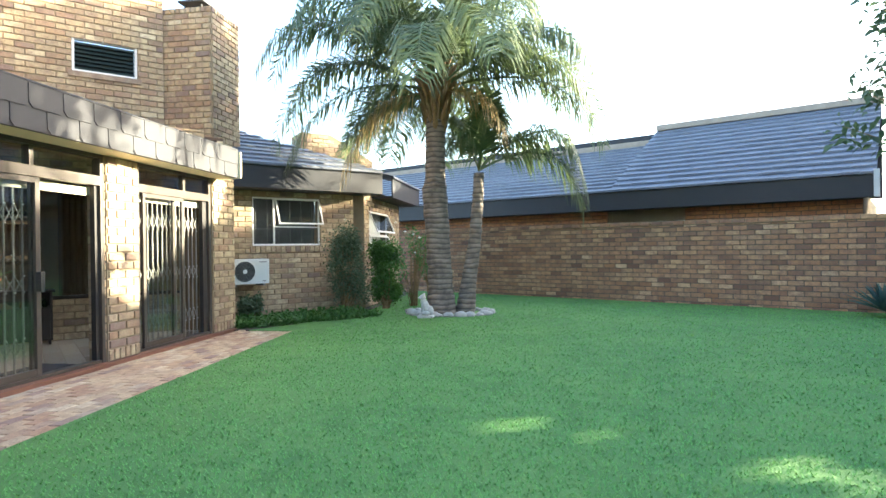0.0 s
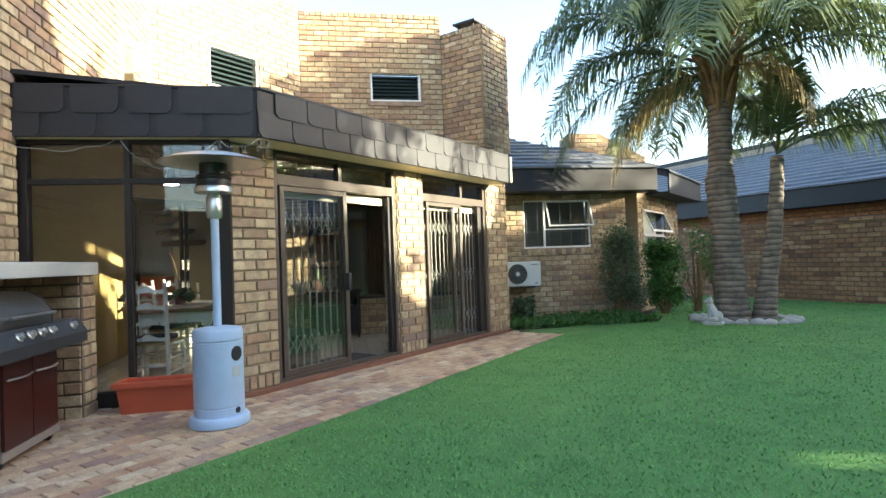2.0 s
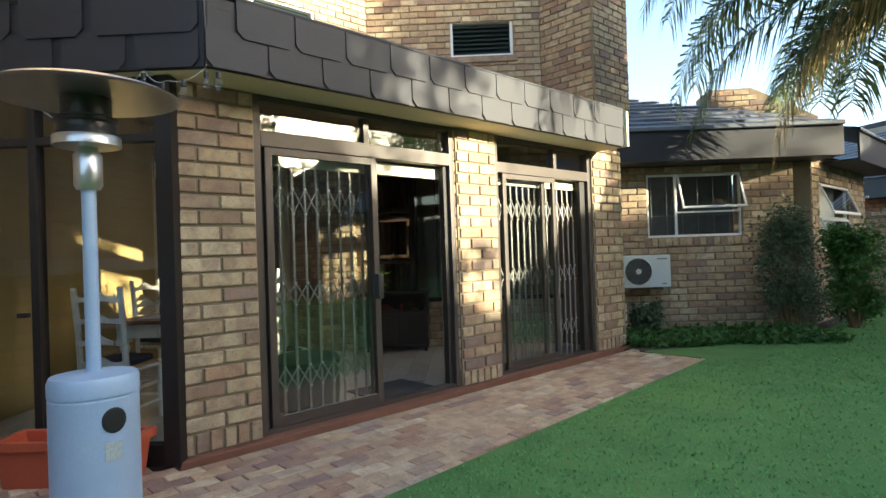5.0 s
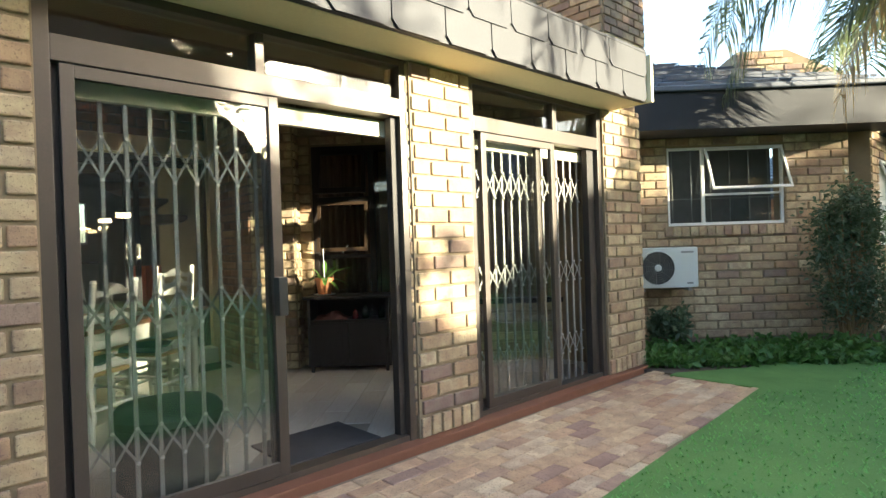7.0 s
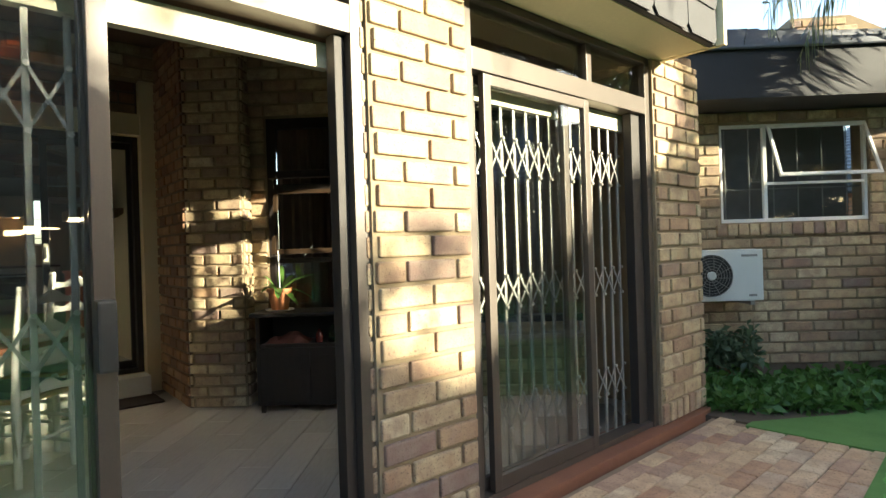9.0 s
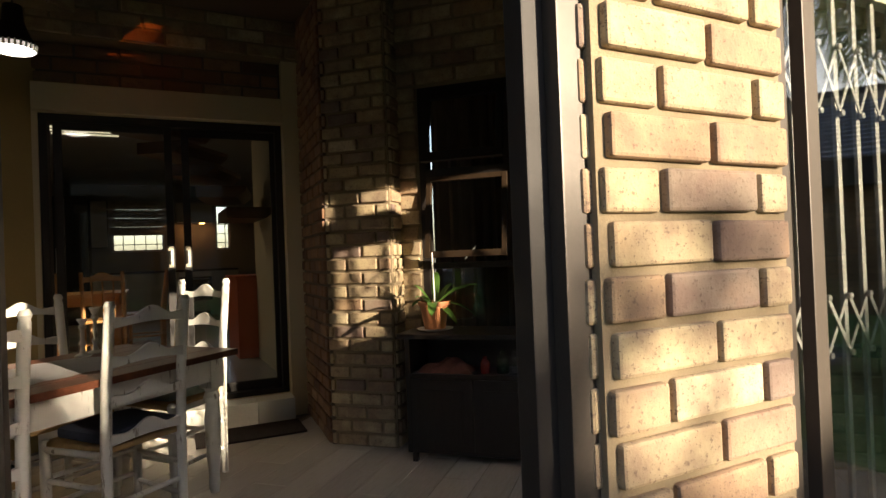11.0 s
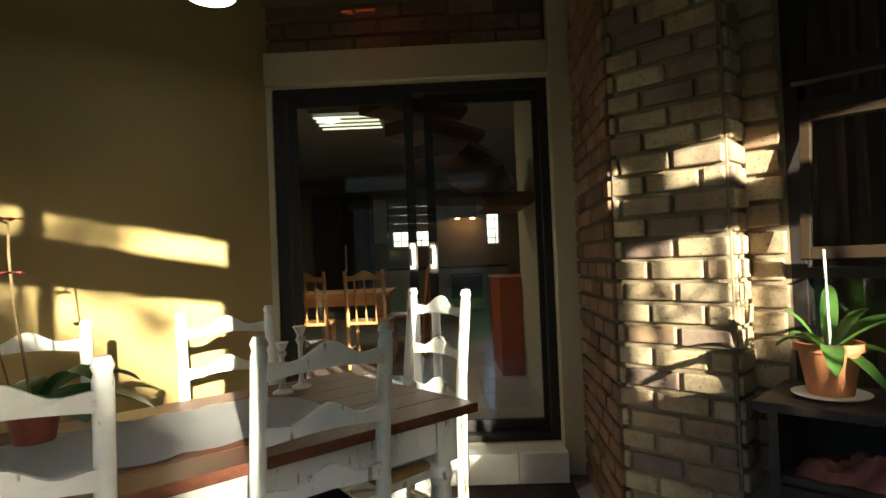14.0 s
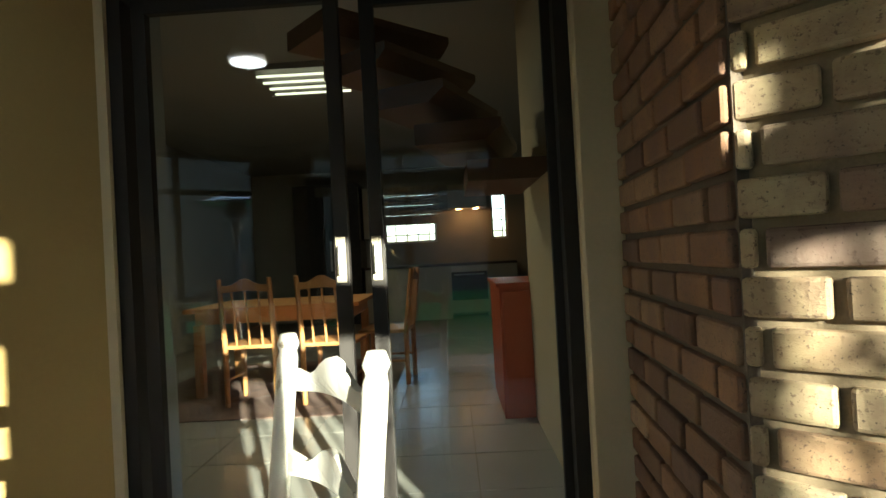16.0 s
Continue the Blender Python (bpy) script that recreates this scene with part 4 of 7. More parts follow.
# trees across the garden, mirrored in the door glass
for k, (tx, ty, th) in enumerate(((15.0, 18.4, 6.4), (14.5, 20.3, 8.2), (15.2, 22.8, 8.0))):
    t_ = thing("tree", "broad leafy garden tree across the lawn", "tree", "trees across the lawn")
    rng = random.Random(60 + k)
    bm = bmesh.new()
    bent_trunk(bm, smooth_stations([(tx, ty, -0.1, 0.22), (tx + 0.1, ty, 1.6, 0.17), (tx, ty + 0.1, 3.2, 0.13), (tx, ty, th * 0.8, 0.05)], 20), 10)
    lobes_ = []
    for q in range(26):
        a, h = q * 2.4, rng.uniform(0.3, 1.0)
        r = rng.uniform(0.5, 1.5) * (1.2 - 0.6 * h)
        c = Vector((tx + r * math.cos(a), ty + r * math.sin(a), th * h))
        lobes_.append(c)
        add_tube(bm, (tx, ty, th * h * 0.75), c, 0.04, 0.012, 5)
    part("trunk", bm, M_BOOT, t_)
    pts = []
    for c in lobes_:
        for _ in range(95):
            pts.append(c + Vector((rng.gauss(0, 0.36), rng.gauss(0, 0.36), rng.gauss(0, 0.32))))
    leaf_cloud("crown", pts, 0.26, M_BUSH, t_, rng)
rng = random.Random(35)
cover = thing("ground_cover", "low green ground cover in the bed", "ground cover", kind="stuff")
pts = []
while len(pts) < 5200:
    t, s = rng.uniform(0, 1), rng.uniform(0, 1)
    p = Vector((-5.2 + 2.0 * t, 8.62 + 1.9 * t, 0)) + Vector((0.75, -0.25, 0)) * (s - 0.25)
    if p.y > 8.58 and p.x - p.y > -15.0 and not (p.x > -3.75 and p.y < 9.5):
        pts.append(Vector((p.x, p.y, rng.uniform(0.0, 0.17) * (1 - 0.5 * s))))
leaf_cloud("leaves", pts, 0.09, M_BUSH, cover, rng)
agave = thing("agave", "blue-green spiky agave at the lawn's edge", "agave")
M_AGAVE = leaf_material("agave_leaf", [(0.06, 0.11, 0.10), (0.09, 0.15, 0.13), (0.07, 0.12, 0.11)])
bm = bmesh.new()
for k in range(46):
    a, e = k * 2.4, radians(18 + 62 * (k / 46))
    L = 0.75 - 0.2 * (k / 46)
    d = Vector((math.cos(a) * math.cos(e), math.sin(a) * math.cos(e), math.sin(e)))
    w = Vector((-math.sin(a), math.cos(a), 0)) * 0.045
    o = Vector((6.05, 10.55, 0.12))
    up = d.cross(w).normalized() * 0.012
    vs = [bm.verts.new(o - w * 0.7), bm.verts.new(o + w * 0.7), bm.verts.new(o + d * L * 0.45 + w), bm.verts.new(o + d * L * 0.45 - w), bm.verts.new(o + d * L - Vector((0, 0, 0.06))), bm.verts.new(o + d * L * 0.45 + up * -2)]
    bm.faces.new((vs[0], vs[1], vs[2], vs[5]))
    bm.faces.new((vs[0], vs[5], vs[3]))
    bm.faces.new((vs[5], vs[2], vs[4]))
    bm.faces.new((vs[3], vs[5], vs[4]))
part("leaves", bm, M_AGAVE, agave)

# stones and statue under the palm
M_STONE = plain("river_stone", (0.42, 0.40, 0.37), 0.85, var=0.3, scale=5, fine=60, grain=0.5)
rng = random.Random(17)
for k in range(26):
    a = 2 * math.pi * k / 26 + rng.uniform(-0.06, 0.06)
    bm = bmesh.new()
    bmesh.ops.create_icosphere(bm, subdivisions=2, radius=1.0)
    for v in bm.verts:
        v.co *= 1 + 0.25 * noise.noise(v.co * 1.7 + Vector((k, 0, 0)))
    r = rng.uniform(0.05, 0.10)
    bmesh.ops.transform(bm, matrix=Matrix.Translation((-1.45 + 0.78 * math.cos(a), 10.95 + 0.62 * math.sin(a), r * 0.35)) @ Matrix.Diagonal((r * 1.3, r, r * 0.75, 1)), verts=bm.verts)
    st = part("stone", bm, M_STONE, None, smooth=True)
    tagged(st, "rounded grey stone edging the palm bed", "stone", "stones round the palm")
pb = flat_poly("palm_bed", [(-1.45 + 0.74 * math.cos(a * 0.35), 10.95 + 0.58 * math.sin(a * 0.35)) for a in range(18)], -0.02, 0.006, M_SOIL)
tagged(pb, "dark soil ring under the palms", "flower bed", kind="structure")
bm = bmesh.new()
SX, SY = -1.80, 10.20


def lump(x, y, z, rx, ry, rz, tilt=0.0):
    bmesh.ops.create_uvsphere(bm, u_segments=16, v_segments=12, radius=1.0, matrix=Matrix.Translation((SX + x, SY + y, z)) @ pose(0, 0, 0, 0, tilt, 0) @ Matrix.Diagonal((rx, ry, rz, 1)))


lump(0.05, 0.03, 0.13, 0.095, 0.10, 0.10)
lump(0.0, 0.0, 0.21, 0.072, 0.08, 0.15, -18)
lump(-0.04, -0.01, 0.30, 0.055, 0.06, 0.075)
lump(-0.05, -0.02, 0.385, 0.058, 0.056, 0.052)
lump(-0.095, -0.045, 0.372, 0.034, 0.028, 0.024, 20)
for q in (-0.05, 0.03):
    lump(0.02, q * 1.9 + 0.01, 0.09, 0.075, 0.035, 0.045)
    add_tube(bm, (SX - 0.055, SY + q, 0.05), (SX - 0.045, SY + q, 0.24), 0.024, 0.03, 10)
    lump(-0.08, q, 0.062, 0.04, 0.024, 0.018)
    lump(-0.03, q * 1.2 - 0.005, 0.425, 0.016, 0.012, 0.035)
add_box(bm, SX - 0.14, SX + 0.15, SY - 0.12, SY + 0.13, -0.01, 0.05, bevel=0.012)
st = part("statue", bm, plain("weathered_cast_stone", (0.50, 0.48, 0.44), 0.9, var=0.3, scale=9, fine=60, grain=0.5), None, smooth=True)
tagged(st, "weathered pale stone statue of a seated dog by the palm", "statue")

# ---- grass ----
gr = np.random.default_rng(7)
N = 330000
d = 1.2 + 17 * gr.random(N) ** 1.9
a = radians(90) + (gr.random(N) - 0.5) * radians(178)
gx, gy = 0.3 + d * np.cos(a) * 0.95, -0.6 + d * np.sin(a)
ok = (gx > -3.19 - 0.057 * np.maximum(gy - 2, 0) + 0.02 * gr.standard_normal(N)) & (gy < 16) & (gx < 9.5) & (gx * 0.4955 + gy * 0.8686 < 12.9) & (((gx + 1.45) / 0.8) ** 2 + ((gy - 10.95) / 0.65) ** 2 > 1) & ~((gy > 8.44) & (gx < -3.45)) & ~((gy > 8.44) & (gx < -3.15 + 0.03 * gr.standard_normal(N)) & (gy < 12))
gx, gy, d = gx[ok], gy[ok], d[ok]
n = len(gx)
h = 0.014 + (0.006 + 0.009 * gr.random(n)) * (1 + 0.01 * d)
ang, lean = gr.random(n) * 6.283, 0.010 + 0.016 * gr.random(n)
w = 0.0018 + 0.0012 * gr.random(n) + 0.0006 * d
V = np.zeros((n, 3, 3), np.float32)
V[:, 0, 0], V[:, 0, 1] = gx - w * np.sin(ang), gy + w * np.cos(ang)
V[:, 1, 0], V[:, 1, 1] = gx + w * np.sin(ang), gy - w * np.cos(ang)
V[:, 2, 0], V[:, 2, 1], V[:, 2, 2] = gx + lean * np.cos(ang), gy + lean * np.sin(ang), h
V[:, :2, 2] = 0.008
me = bpy.data.meshes.new("grass")
me.vertices.add(3 * n)
me.vertices.foreach_set("co", V.reshape(-1))
me.loops.add(3 * n)
me.loops.foreach_set("vertex_index", np.arange(3 * n, dtype=np.int32))
me.polygons.add(n)
me.polygons.foreach_set("loop_start", np.arange(0, 3 * n, 3, dtype=np.int32))
me.update(calc_edges=True)
me.materials.append(M_GRASS)
tagged(new("grass", me), "short green mown grass blades", "grass", kind="stuff")

# ---- door and window frames ----
M_ALU = plain("bronze_anodised_frame", (0.068, 0.054, 0.043), 0.42, 0.2, var=0.12, scale=4, fine=120, grain=0.08)
M_STEEL = plain("grey_gate_steel", (0.27, 0.255, 0.235), 0.45, 0.3, var=0.2, scale=5, fine=120, grain=0.1)
M_PALE = plain("white_window_paint", (0.72, 0.71, 0.68), 0.45, var=0.08, scale=5, fine=80, grain=0.1)
M_BLACK = plain("black_plastic", (0.02, 0.02, 0.02), 0.45, var=0.2)
M_TRACK = plain("cream_track_paint", (0.62, 0.56, 0.42), 0.5, var=0.12)
M_RIVET = plain("bright_rivet", (0.55, 0.52, 0.48), 0.3, 0.9, var=0.1)


def pane(name, x0, x1, z0, z1, y, parent, m, material=None):
    ob = box_part(name, (x0, x1, y, y + 0.005, z0, z1), material or M_GLASS, parent, m)
    ob.visible_shadow = False
    return ob


def leaf(name, parent, m, x0, x1, z0, z1, y, stile=0.055, depth=0.035, material=None, label=""):
    """A framed glass leaf: two stiles, two rails, a pane."""
    material = material or M_ALU
    bm = bmesh.new()
    add_box(bm, x0, x0 + stile, y, y + depth, z0, z1, m, bevel=0.003)
    add_box(bm, x1 - stile, x1, y, y + depth, z0, z1, m, bevel=0.003)
    add_box(bm, x0 + stile, x1 - stile, y + 0.002, y + depth - 0.002, z1 - stile, z1, m, bevel=0.003)
    add_box(bm, x0 + stile, x1 - stile, y + 0.002, y + depth - 0.002, z0, z0 + stile * 1.3, m, bevel=0.003)
    f = part(name, bm, material, parent, label)
    pane("pane", x0 + stile - 0.004, x1 - stile + 0.004, z0 + stile, z1 - stile + 0.004, y + depth / 2, f, Matrix())
    f.children[0].data.transform(m)
    return f


def trellis(name, label, m, x0, x1, z0, z1, y, step, rows, track):
    """A folding security gate: upright channels linked by riveted lattice rows."""
    g = thing(name, label, "security gate")
    n = max(2, round((x1 - x0) / step))
    xs = [x0 + (x1 - x0) * i / n for i in range(n + 1)]
    for x in xs:
        box_part("upright", (x - 0.0095, x + 0.0095, y - 0.006, y + 0.006, z0, z1), M_STEEL, g, m, bevel=0.002)
    for a, b in rows:
        for i in range(n):
            bm = bmesh.new()
            for p, q in ((a, b), (b, a)):
                o = 0.011 if p < q else 0.016
                add_prism(bm, [(xs[i], p - 0.011), (xs[i + 1], q - 0.011), (xs[i + 1], q + 0.011), (xs[i], p + 0.011)], y - o, y - o + 0.003, m)
            part("lattice_link", bm, M_STEEL, g)
        bm = bmesh.new()
        for x in xs:
            for z in (a, b):
                add_tube(bm, m @ Vector((x, y - 0.022, z)), m @ Vector((x, y - 0.014, z)), 0.009, seg=8)
        tagged(part("rivets", bm, M_RIVET, g, "bright rivets"), kind="stuff")
    box_part("top_track", (x0 - 0.06, track, y - 0.02, y + 0.025, z1 + 0.002, 2.032), M_TRACK, g, m, bevel=0.003, label="cream top track")
    box_part("floor_track", (x0 - 0.06, track, y - 0.015, y + 0.015, 0.021, 0.034), M_STEEL, g, m, bevel=0.002)
    return g


ROWS = ((1.58, 1.77), (0.90, 1.06), (0.28, 0.44))
d1 = thing("door_1", "bronze aluminium sliding door standing half open", "sliding door", kind="structure")
bm = bmesh.new()
for dims in ((3.77, 3.83, 0.02, 0.13, 0.02, 2.40), (5.66, 5.72, 0.02, 0.13, 0.02, 2.40), (3.83, 5.66, 0.02, 0.13, 2.045, 2.155), (3.83, 5.66, 0.02, 0.13, 2.36, 2.40), (3.83, 5.66, 0.03, 0.13, 0.02, 0.055), (4.72, 4.77, 0.03, 0.12, 2.155, 2.36)):
    add_box(bm, *dims, FACADE, bevel=0.004)
part("door_frame", bm, M_ALU, d1)
bm = bmesh.new()
add_box(bm, 5.612, 5.66, 0.06, 0.12, 0.055, 2.045, FACADE, bevel=0.004)
add_box(bm, 3.83, 3.885, 0.065, 0.125, 0.055, 2.045, FACADE, bevel=0.004)
part("jamb_post", bm, M_BLACKAL, d1, "dark jamb posts")
leaf("sliding_leaf", d1, FACADE, 3.86, 4.835, 0.06, 2.04, 0.025)
leaf("fixed_leaf", d1, FACADE, 3.885, 4.81, 0.06, 2.04, 0.075, stile=0.04)
for a, b in ((3.83, 4.72), (4.77, 5.66)):
    pane("transom_pane", a, b, 2.155, 2.36, 0.06, d1, FACADE)
lk = box_part("lock", (4.775, 4.825, -0.035, 0.03, 0.90, 1.10), M_BLACK, d1, FACADE, bevel=0.008, label="black lock body")
trellis("security_gate", "grey folding security gate behind the sliding door", FACADE, 3.93, 4.76, 0.034, 1.93, 0.16, 0.10, ROWS, 5.64)
d2 = thing("door_2", "bronze aluminium sliding door with gate behind", "sliding door", kind="structure")
bm = bmesh.new()
for dims in ((6.26, 6.32, 0.02, 0.13, 0.02, 2.40), (7.91, 7.97, 0.02, 0.13, 0.02, 2.40), (6.32, 7.91, 0.02, 0.13, 2.035, 2.14), (6.32, 7.91, 0.02, 0.13, 2.36, 2.40), (6.32, 7.91, 0.03, 0.13, 0.02, 0.055), (7.27, 7.32, 0.03, 0.12, 2.14, 2.36)):
    add_box(bm, *dims, FACADE, bevel=0.004)
part("door_frame", bm, M_ALU, d2)
leaf("sliding_leaf", d2, FACADE, 6.40, 7.275, 0.06, 2.03, 0.025, stile=0.05)
leaf("fixed_leaf", d2, FACADE, 6.34, 7.14, 0.06, 2.03, 0.075, stile=0.045)
bm = bmesh.new()
add_box(bm, 7.80, 7.91, 0.06, 0.12, 0.055, 2.035, FACADE, bevel=0.004)
part("jamb_post", bm, M_BLACKAL, d2)
for a, b in ((6.32, 7.27), (7.32, 7.91)):
    pane("transom_pane", a, b, 2.14, 2.36, 0.06, d2, FACADE)
trellis("security_gate", "grey folding security gate drawn across the second door", FACADE, 6.46, 7.78, 0.034, 1.93, 0.16, 0.105, ROWS, 7.90)
head = thing("lintel", "dark timber lintel over the sliding doors", "lintel", kind="structure")
box_part("beam", (3.2, 8.0, 0.04, 0.22, 2.402, 2.62), M_WOOD_DARK, head, FACADE)
box_part("beam", (0.0, 1.72, 0.06, 0.2, 2.402, 2.62), M_WOOD_DARK, head, CHAMFER)
# corner glazing
w1 = thing("window_1", "tall dark-framed corner window in front of the dining room", "window", kind="structure")
bm = bmesh.new()
for dims in ((-0.02, 0.06, 0.0, 0.09, 0.0, 2.40), (0.85, 0.90, 0.0, 0.08, 0.06, 2.40), (1.66, 1.76, -0.01, 0.09, 0.0, 2.40), (0.06, 1.66, 0.005, 0.075, 2.0, 2.05), (0.06, 1.66, 0.005, 0.075, 2.36, 2.40), (0.06, 1.66, 0.0, 0.09, 0.0, 0.13)):
    add_box(bm, *dims, CHAMFER, bevel=0.004)
part("window_frame", bm, M_WOOD_DARK, w1)
for a, b in ((0.06, 0.85), (0.90, 1.66)):
    pane("pane", a, b, 0.13, 2.0, 0.04, w1, CHAMFER)
    pane("pane", a, b, 2.05, 2.36, 0.04, w1, CHAMFER)
hd = box_part("handle", (0.80, 0.86, -0.06, -0.02, 0.94, 0.97), M_BLACK, w1, CHAMFER, bevel=0.006)

# ---- louvred vents ----
M_LOUVRE = plain("dark_green_louvre", (0.035, 0.055, 0.055), 0.35, 0.2, var=0.2)
for num, m, (x0, x1, z0, z1) in (("2", LOUV_L, (5.60, 6.60, 4.24, 4.95)), ("3", LOUV_R, (1.35, 2.35, 4.38, 4.97))):
    v = thing("window_" + num, "louvred vent with pale frame in the upper wall", "vent", kind="structure")
    bm = bmesh.new()
    for dims in ((x0, x0 + 0.04, 0.02, 0.12, z0, z1), (x1 - 0.04, x1, 0.02, 0.12, z0, z1), (x0 + 0.04, x1 - 0.04, 0.02, 0.12, z0, z0 + 0.04), (x0 + 0.04, x1 - 0.04, 0.02, 0.12, z1 - 0.04, z1)):
        add_box(bm, *dims, m, bevel=0.004)
    part("frame", bm, M_PALE, v)
    n = 7
    for i in range(n):
        z = z0 + 0.05 + (z1 - z0 - 0.1) * (i + 0.5) / n
        bm = bmesh.new()
        add_box(bm, x0 + 0.04, x1 - 0.04, -0.045, 0.045, -0.004, 0.004, m @ Matrix.Translation((0, 0.075, z)) @ pose(0, 0, 0, 40))
        part("slat", bm, M_LOUVRE, v)
    box_part("backing", (x0 + 0.04, x1 - 0.04, 0.16, 0.18, z0 + 0.04, z1 - 0.04), M_BLACK, v, m)
    box_part("sill", (x0 - 0.06, x1 + 0.06, -0.05, 0.02, z0 - 0.10, z0 - 0.005), M_BRICKS, v, m, bevel=0.006, label="brick sill")
sw = thing("window_4", "small ajar window in the tall wall", "window", kind="structure")
leaf("sash", sw, TALL @ Matrix.Translation((4.27, 0.0, 0)) @ pose(0, 0, 0, 0, 0, -35), 0.0, 0.46, 3.62, 4.28, 0.0, stile=0.05, material=M_PALE)
box_part("backing", (4.26, 4.74, 0.2, 0.22, 3.6, 4.3), M_CREAM, sw, TALL)

# ---- wing windows ----
M_CURTAIN = plain("lace_curtain", (0.62, 0.62, 0.58), 0.9, var=0.1, scale=8, fine=120, grain=0.5)
# dark grey that paints the unlit room behind the wing window
M_DIM_ROOM = plain("dim_room_sheet", (0.09, 0.09, 0.09), 0.9, var=0.3, scale=8, fine=120, grain=0.5)
w5 = thing("window_5", "white steel window with its top sash open", "window", kind="structure")
x0, x1, z0, z1 = WIN
xm = x0 + 0.42
bm = bmesh.new()
for dims in ((x0, x0 + 0.03, 0.02, 0.06, z0, z1), (x1 - 0.03, x1, 0.02, 0.06, z0, z1), (x0 + 0.03, x1 - 0.03, 0.02, 0.06, z0, z0 + 0.035), (x0 + 0.03, x1 - 0.03, 0.02, 0.06, z1 - 0.03, z1), (xm, xm + 0.035, 0.02, 0.06, z0 + 0.035, z1 - 0.03), (xm + 0.035, x1 - 0.03, 0.02, 0.06, z0 + 0.36, z0 + 0.385)):
    add_box(bm, *dims, WING, bevel=0.003)
part("window_frame", bm, M_PALE, w5)
pane("pane", x0 + 0.03, xm, z0 + 0.035, z1 - 0.03, 0.04, w5, WING)
pane("pane", xm + 0.035, x1 - 0.03, z0 + 0.035, z0 + 0.36, 0.04, w5, WING)
leaf("open_sash", w5, WING @ Matrix.Translation((0, 0.015, z1 - 0.03)) @ pose(0, 0, 0, -24), xm + 0.03, x1 - 0.02, -0.56, 0.0, -0.03, stile=0.025, depth=0.025, material=M_PALE)
bm = bmesh.new()
for i in range(6):
    x = x0 + 0.1 + i * 0.235
    add_tube(bm, WING @ Vector((x, 0.13, z0)), WING @ Vector((x, 0.13, z1)), 0.006, seg=6)
add_tube(bm, WING @ Vector((x0, 0.13, z0 + 0.33)), WING @ Vector((x1, 0.13, z0 + 0.33)), 0.006, seg=6)
part("burglar_bars", bm, plain("dull_bar_paint", (0.16, 0.16, 0.15), 0.6), w5, "dull grey burglar bars")
# dark sheet stands in for the shade inside the room
box_part("backing", (x0 - 0.1, x1 + 0.1, 0.5, 0.52, z0 - 0.2, z1 + 0.2), M_DIM_ROOM, w5, WING)
w6 = thing("window_6", "white bay window with two sashes propped open", "window", kind="structure")
x0, x1, z0, z1 = BAYWIN
bm = bmesh.new()
for dims in ((x0, x0 + 0.04, 0.02, 0.06, z0, z1), (x1 - 0.04, x1, 0.02, 0.06, z0, z1), (x0 + 0.04, x1 - 0.04, 0.02, 0.06, z0, z0 + 0.04), (x0 + 0.04, x1 - 0.04, 0.02, 0.06, z1 - 0.04, z1), (x0 + 0.04, x1 - 0.04, 0.02, 0.06, 1.58, 1.62)):
    add_box(bm, *dims, BAY, bevel=0.003)
part("window_frame", bm, M_PALE, w6)
leaf("open_sash", w6, BAY @ Matrix.Translation((0, 0.01, z1 - 0.04)) @ pose(0, 0, 0, -22), x0 + 0.04, x1 - 0.04, -0.5, 0.0, -0.03, stile=0.035, depth=0.025, material=M_PALE)
leaf("open_sash", w6, BAY @ Matrix.Translation((0, 0.01, 1.58)) @ pose(0, 0, 0, -22), x0 + 0.04, x1 - 0.04, -0.5, 0.0, -0.03, stile=0.035, depth=0.025, material=M_PALE)
box_part("backing", (x0, x1, 0.2, 0.22, z0, z1), M_CURTAIN, w6, BAY)

# ---- air conditioner ----
M_ACW = plain("cream_enamel", (0.66, 0.65, 0.60), 0.4, var=0.05)
ac = thing("air_conditioner", "white outdoor air-conditioner unit on the wing wall", "air conditioner")
AC = WING @ Matrix.Translation((0, -0.45, 0))
box_part("casing", (1.86, 2.59, 0, 0.30, 0.66, 1.12), M_ACW, ac, AC, bevel=0.015)
bm = bmesh.new()
add_lathe(bm, [(0.205, 0.0), (0.205, 0.012), (0.19, 0.014), (0.19, 0.0)], 32, AC @ Matrix.Translation((2.13, -0.002, 0.89)) @ pose(0, 0, 0, 90))
part("fan_ring", bm, M_ACW, ac)
# black disc on the closed casing paints the shade inside the fan opening
bm = bmesh.new()
add_lathe(bm, [(0.19, 0.0), (0.19, 0.004)], 32, AC @ Matrix.Translation((2.13, -0.001, 0.89)) @ pose(0, 0, 0, 90))
part("fan_opening", bm, M_BLACK, ac)
bm = bmesh.new()
for r in (0.06, 0.085, 0.11, 0.135, 0.16, 0.182):
    n = 28
    for i in range(n):
        a0, a1 = 2 * math.pi * i / n, 2 * math.pi * (i + 1) / n
        add_tube(bm, AC @ Vector((2.13 + r * math.cos(a0), -0.016, 0.89 + r * math.sin(a0))), AC @ Vector((2.13 + r * math.cos(a1), -0.016, 0.89 + r * math.sin(a1))), 0.0028, seg=4)
for i in range(12):
    a0 = 2 * math.pi * i / 12
    add_tube(bm, AC @ Vector((2.13 + 0.04 * math.cos(a0), -0.014, 0.89 + 0.04 * math.sin(a0))), AC @ Vector((2.13 + 0.19 * math.cos(a0 + 0.4), -0.014, 0.89 + 0.19 * math.sin(a0 + 0.4))), 0.003, seg=4)
part("fan_grille", bm, M_STEEL, ac)
bm = bmesh.new()
add_lathe(bm, [(0.04, 0.0), (0.04, 0.008), (0.03, 0.012)], 20, AC @ Matrix.Translation((2.13, -0.012, 0.89)) @ pose(0, 0, 0, 90))
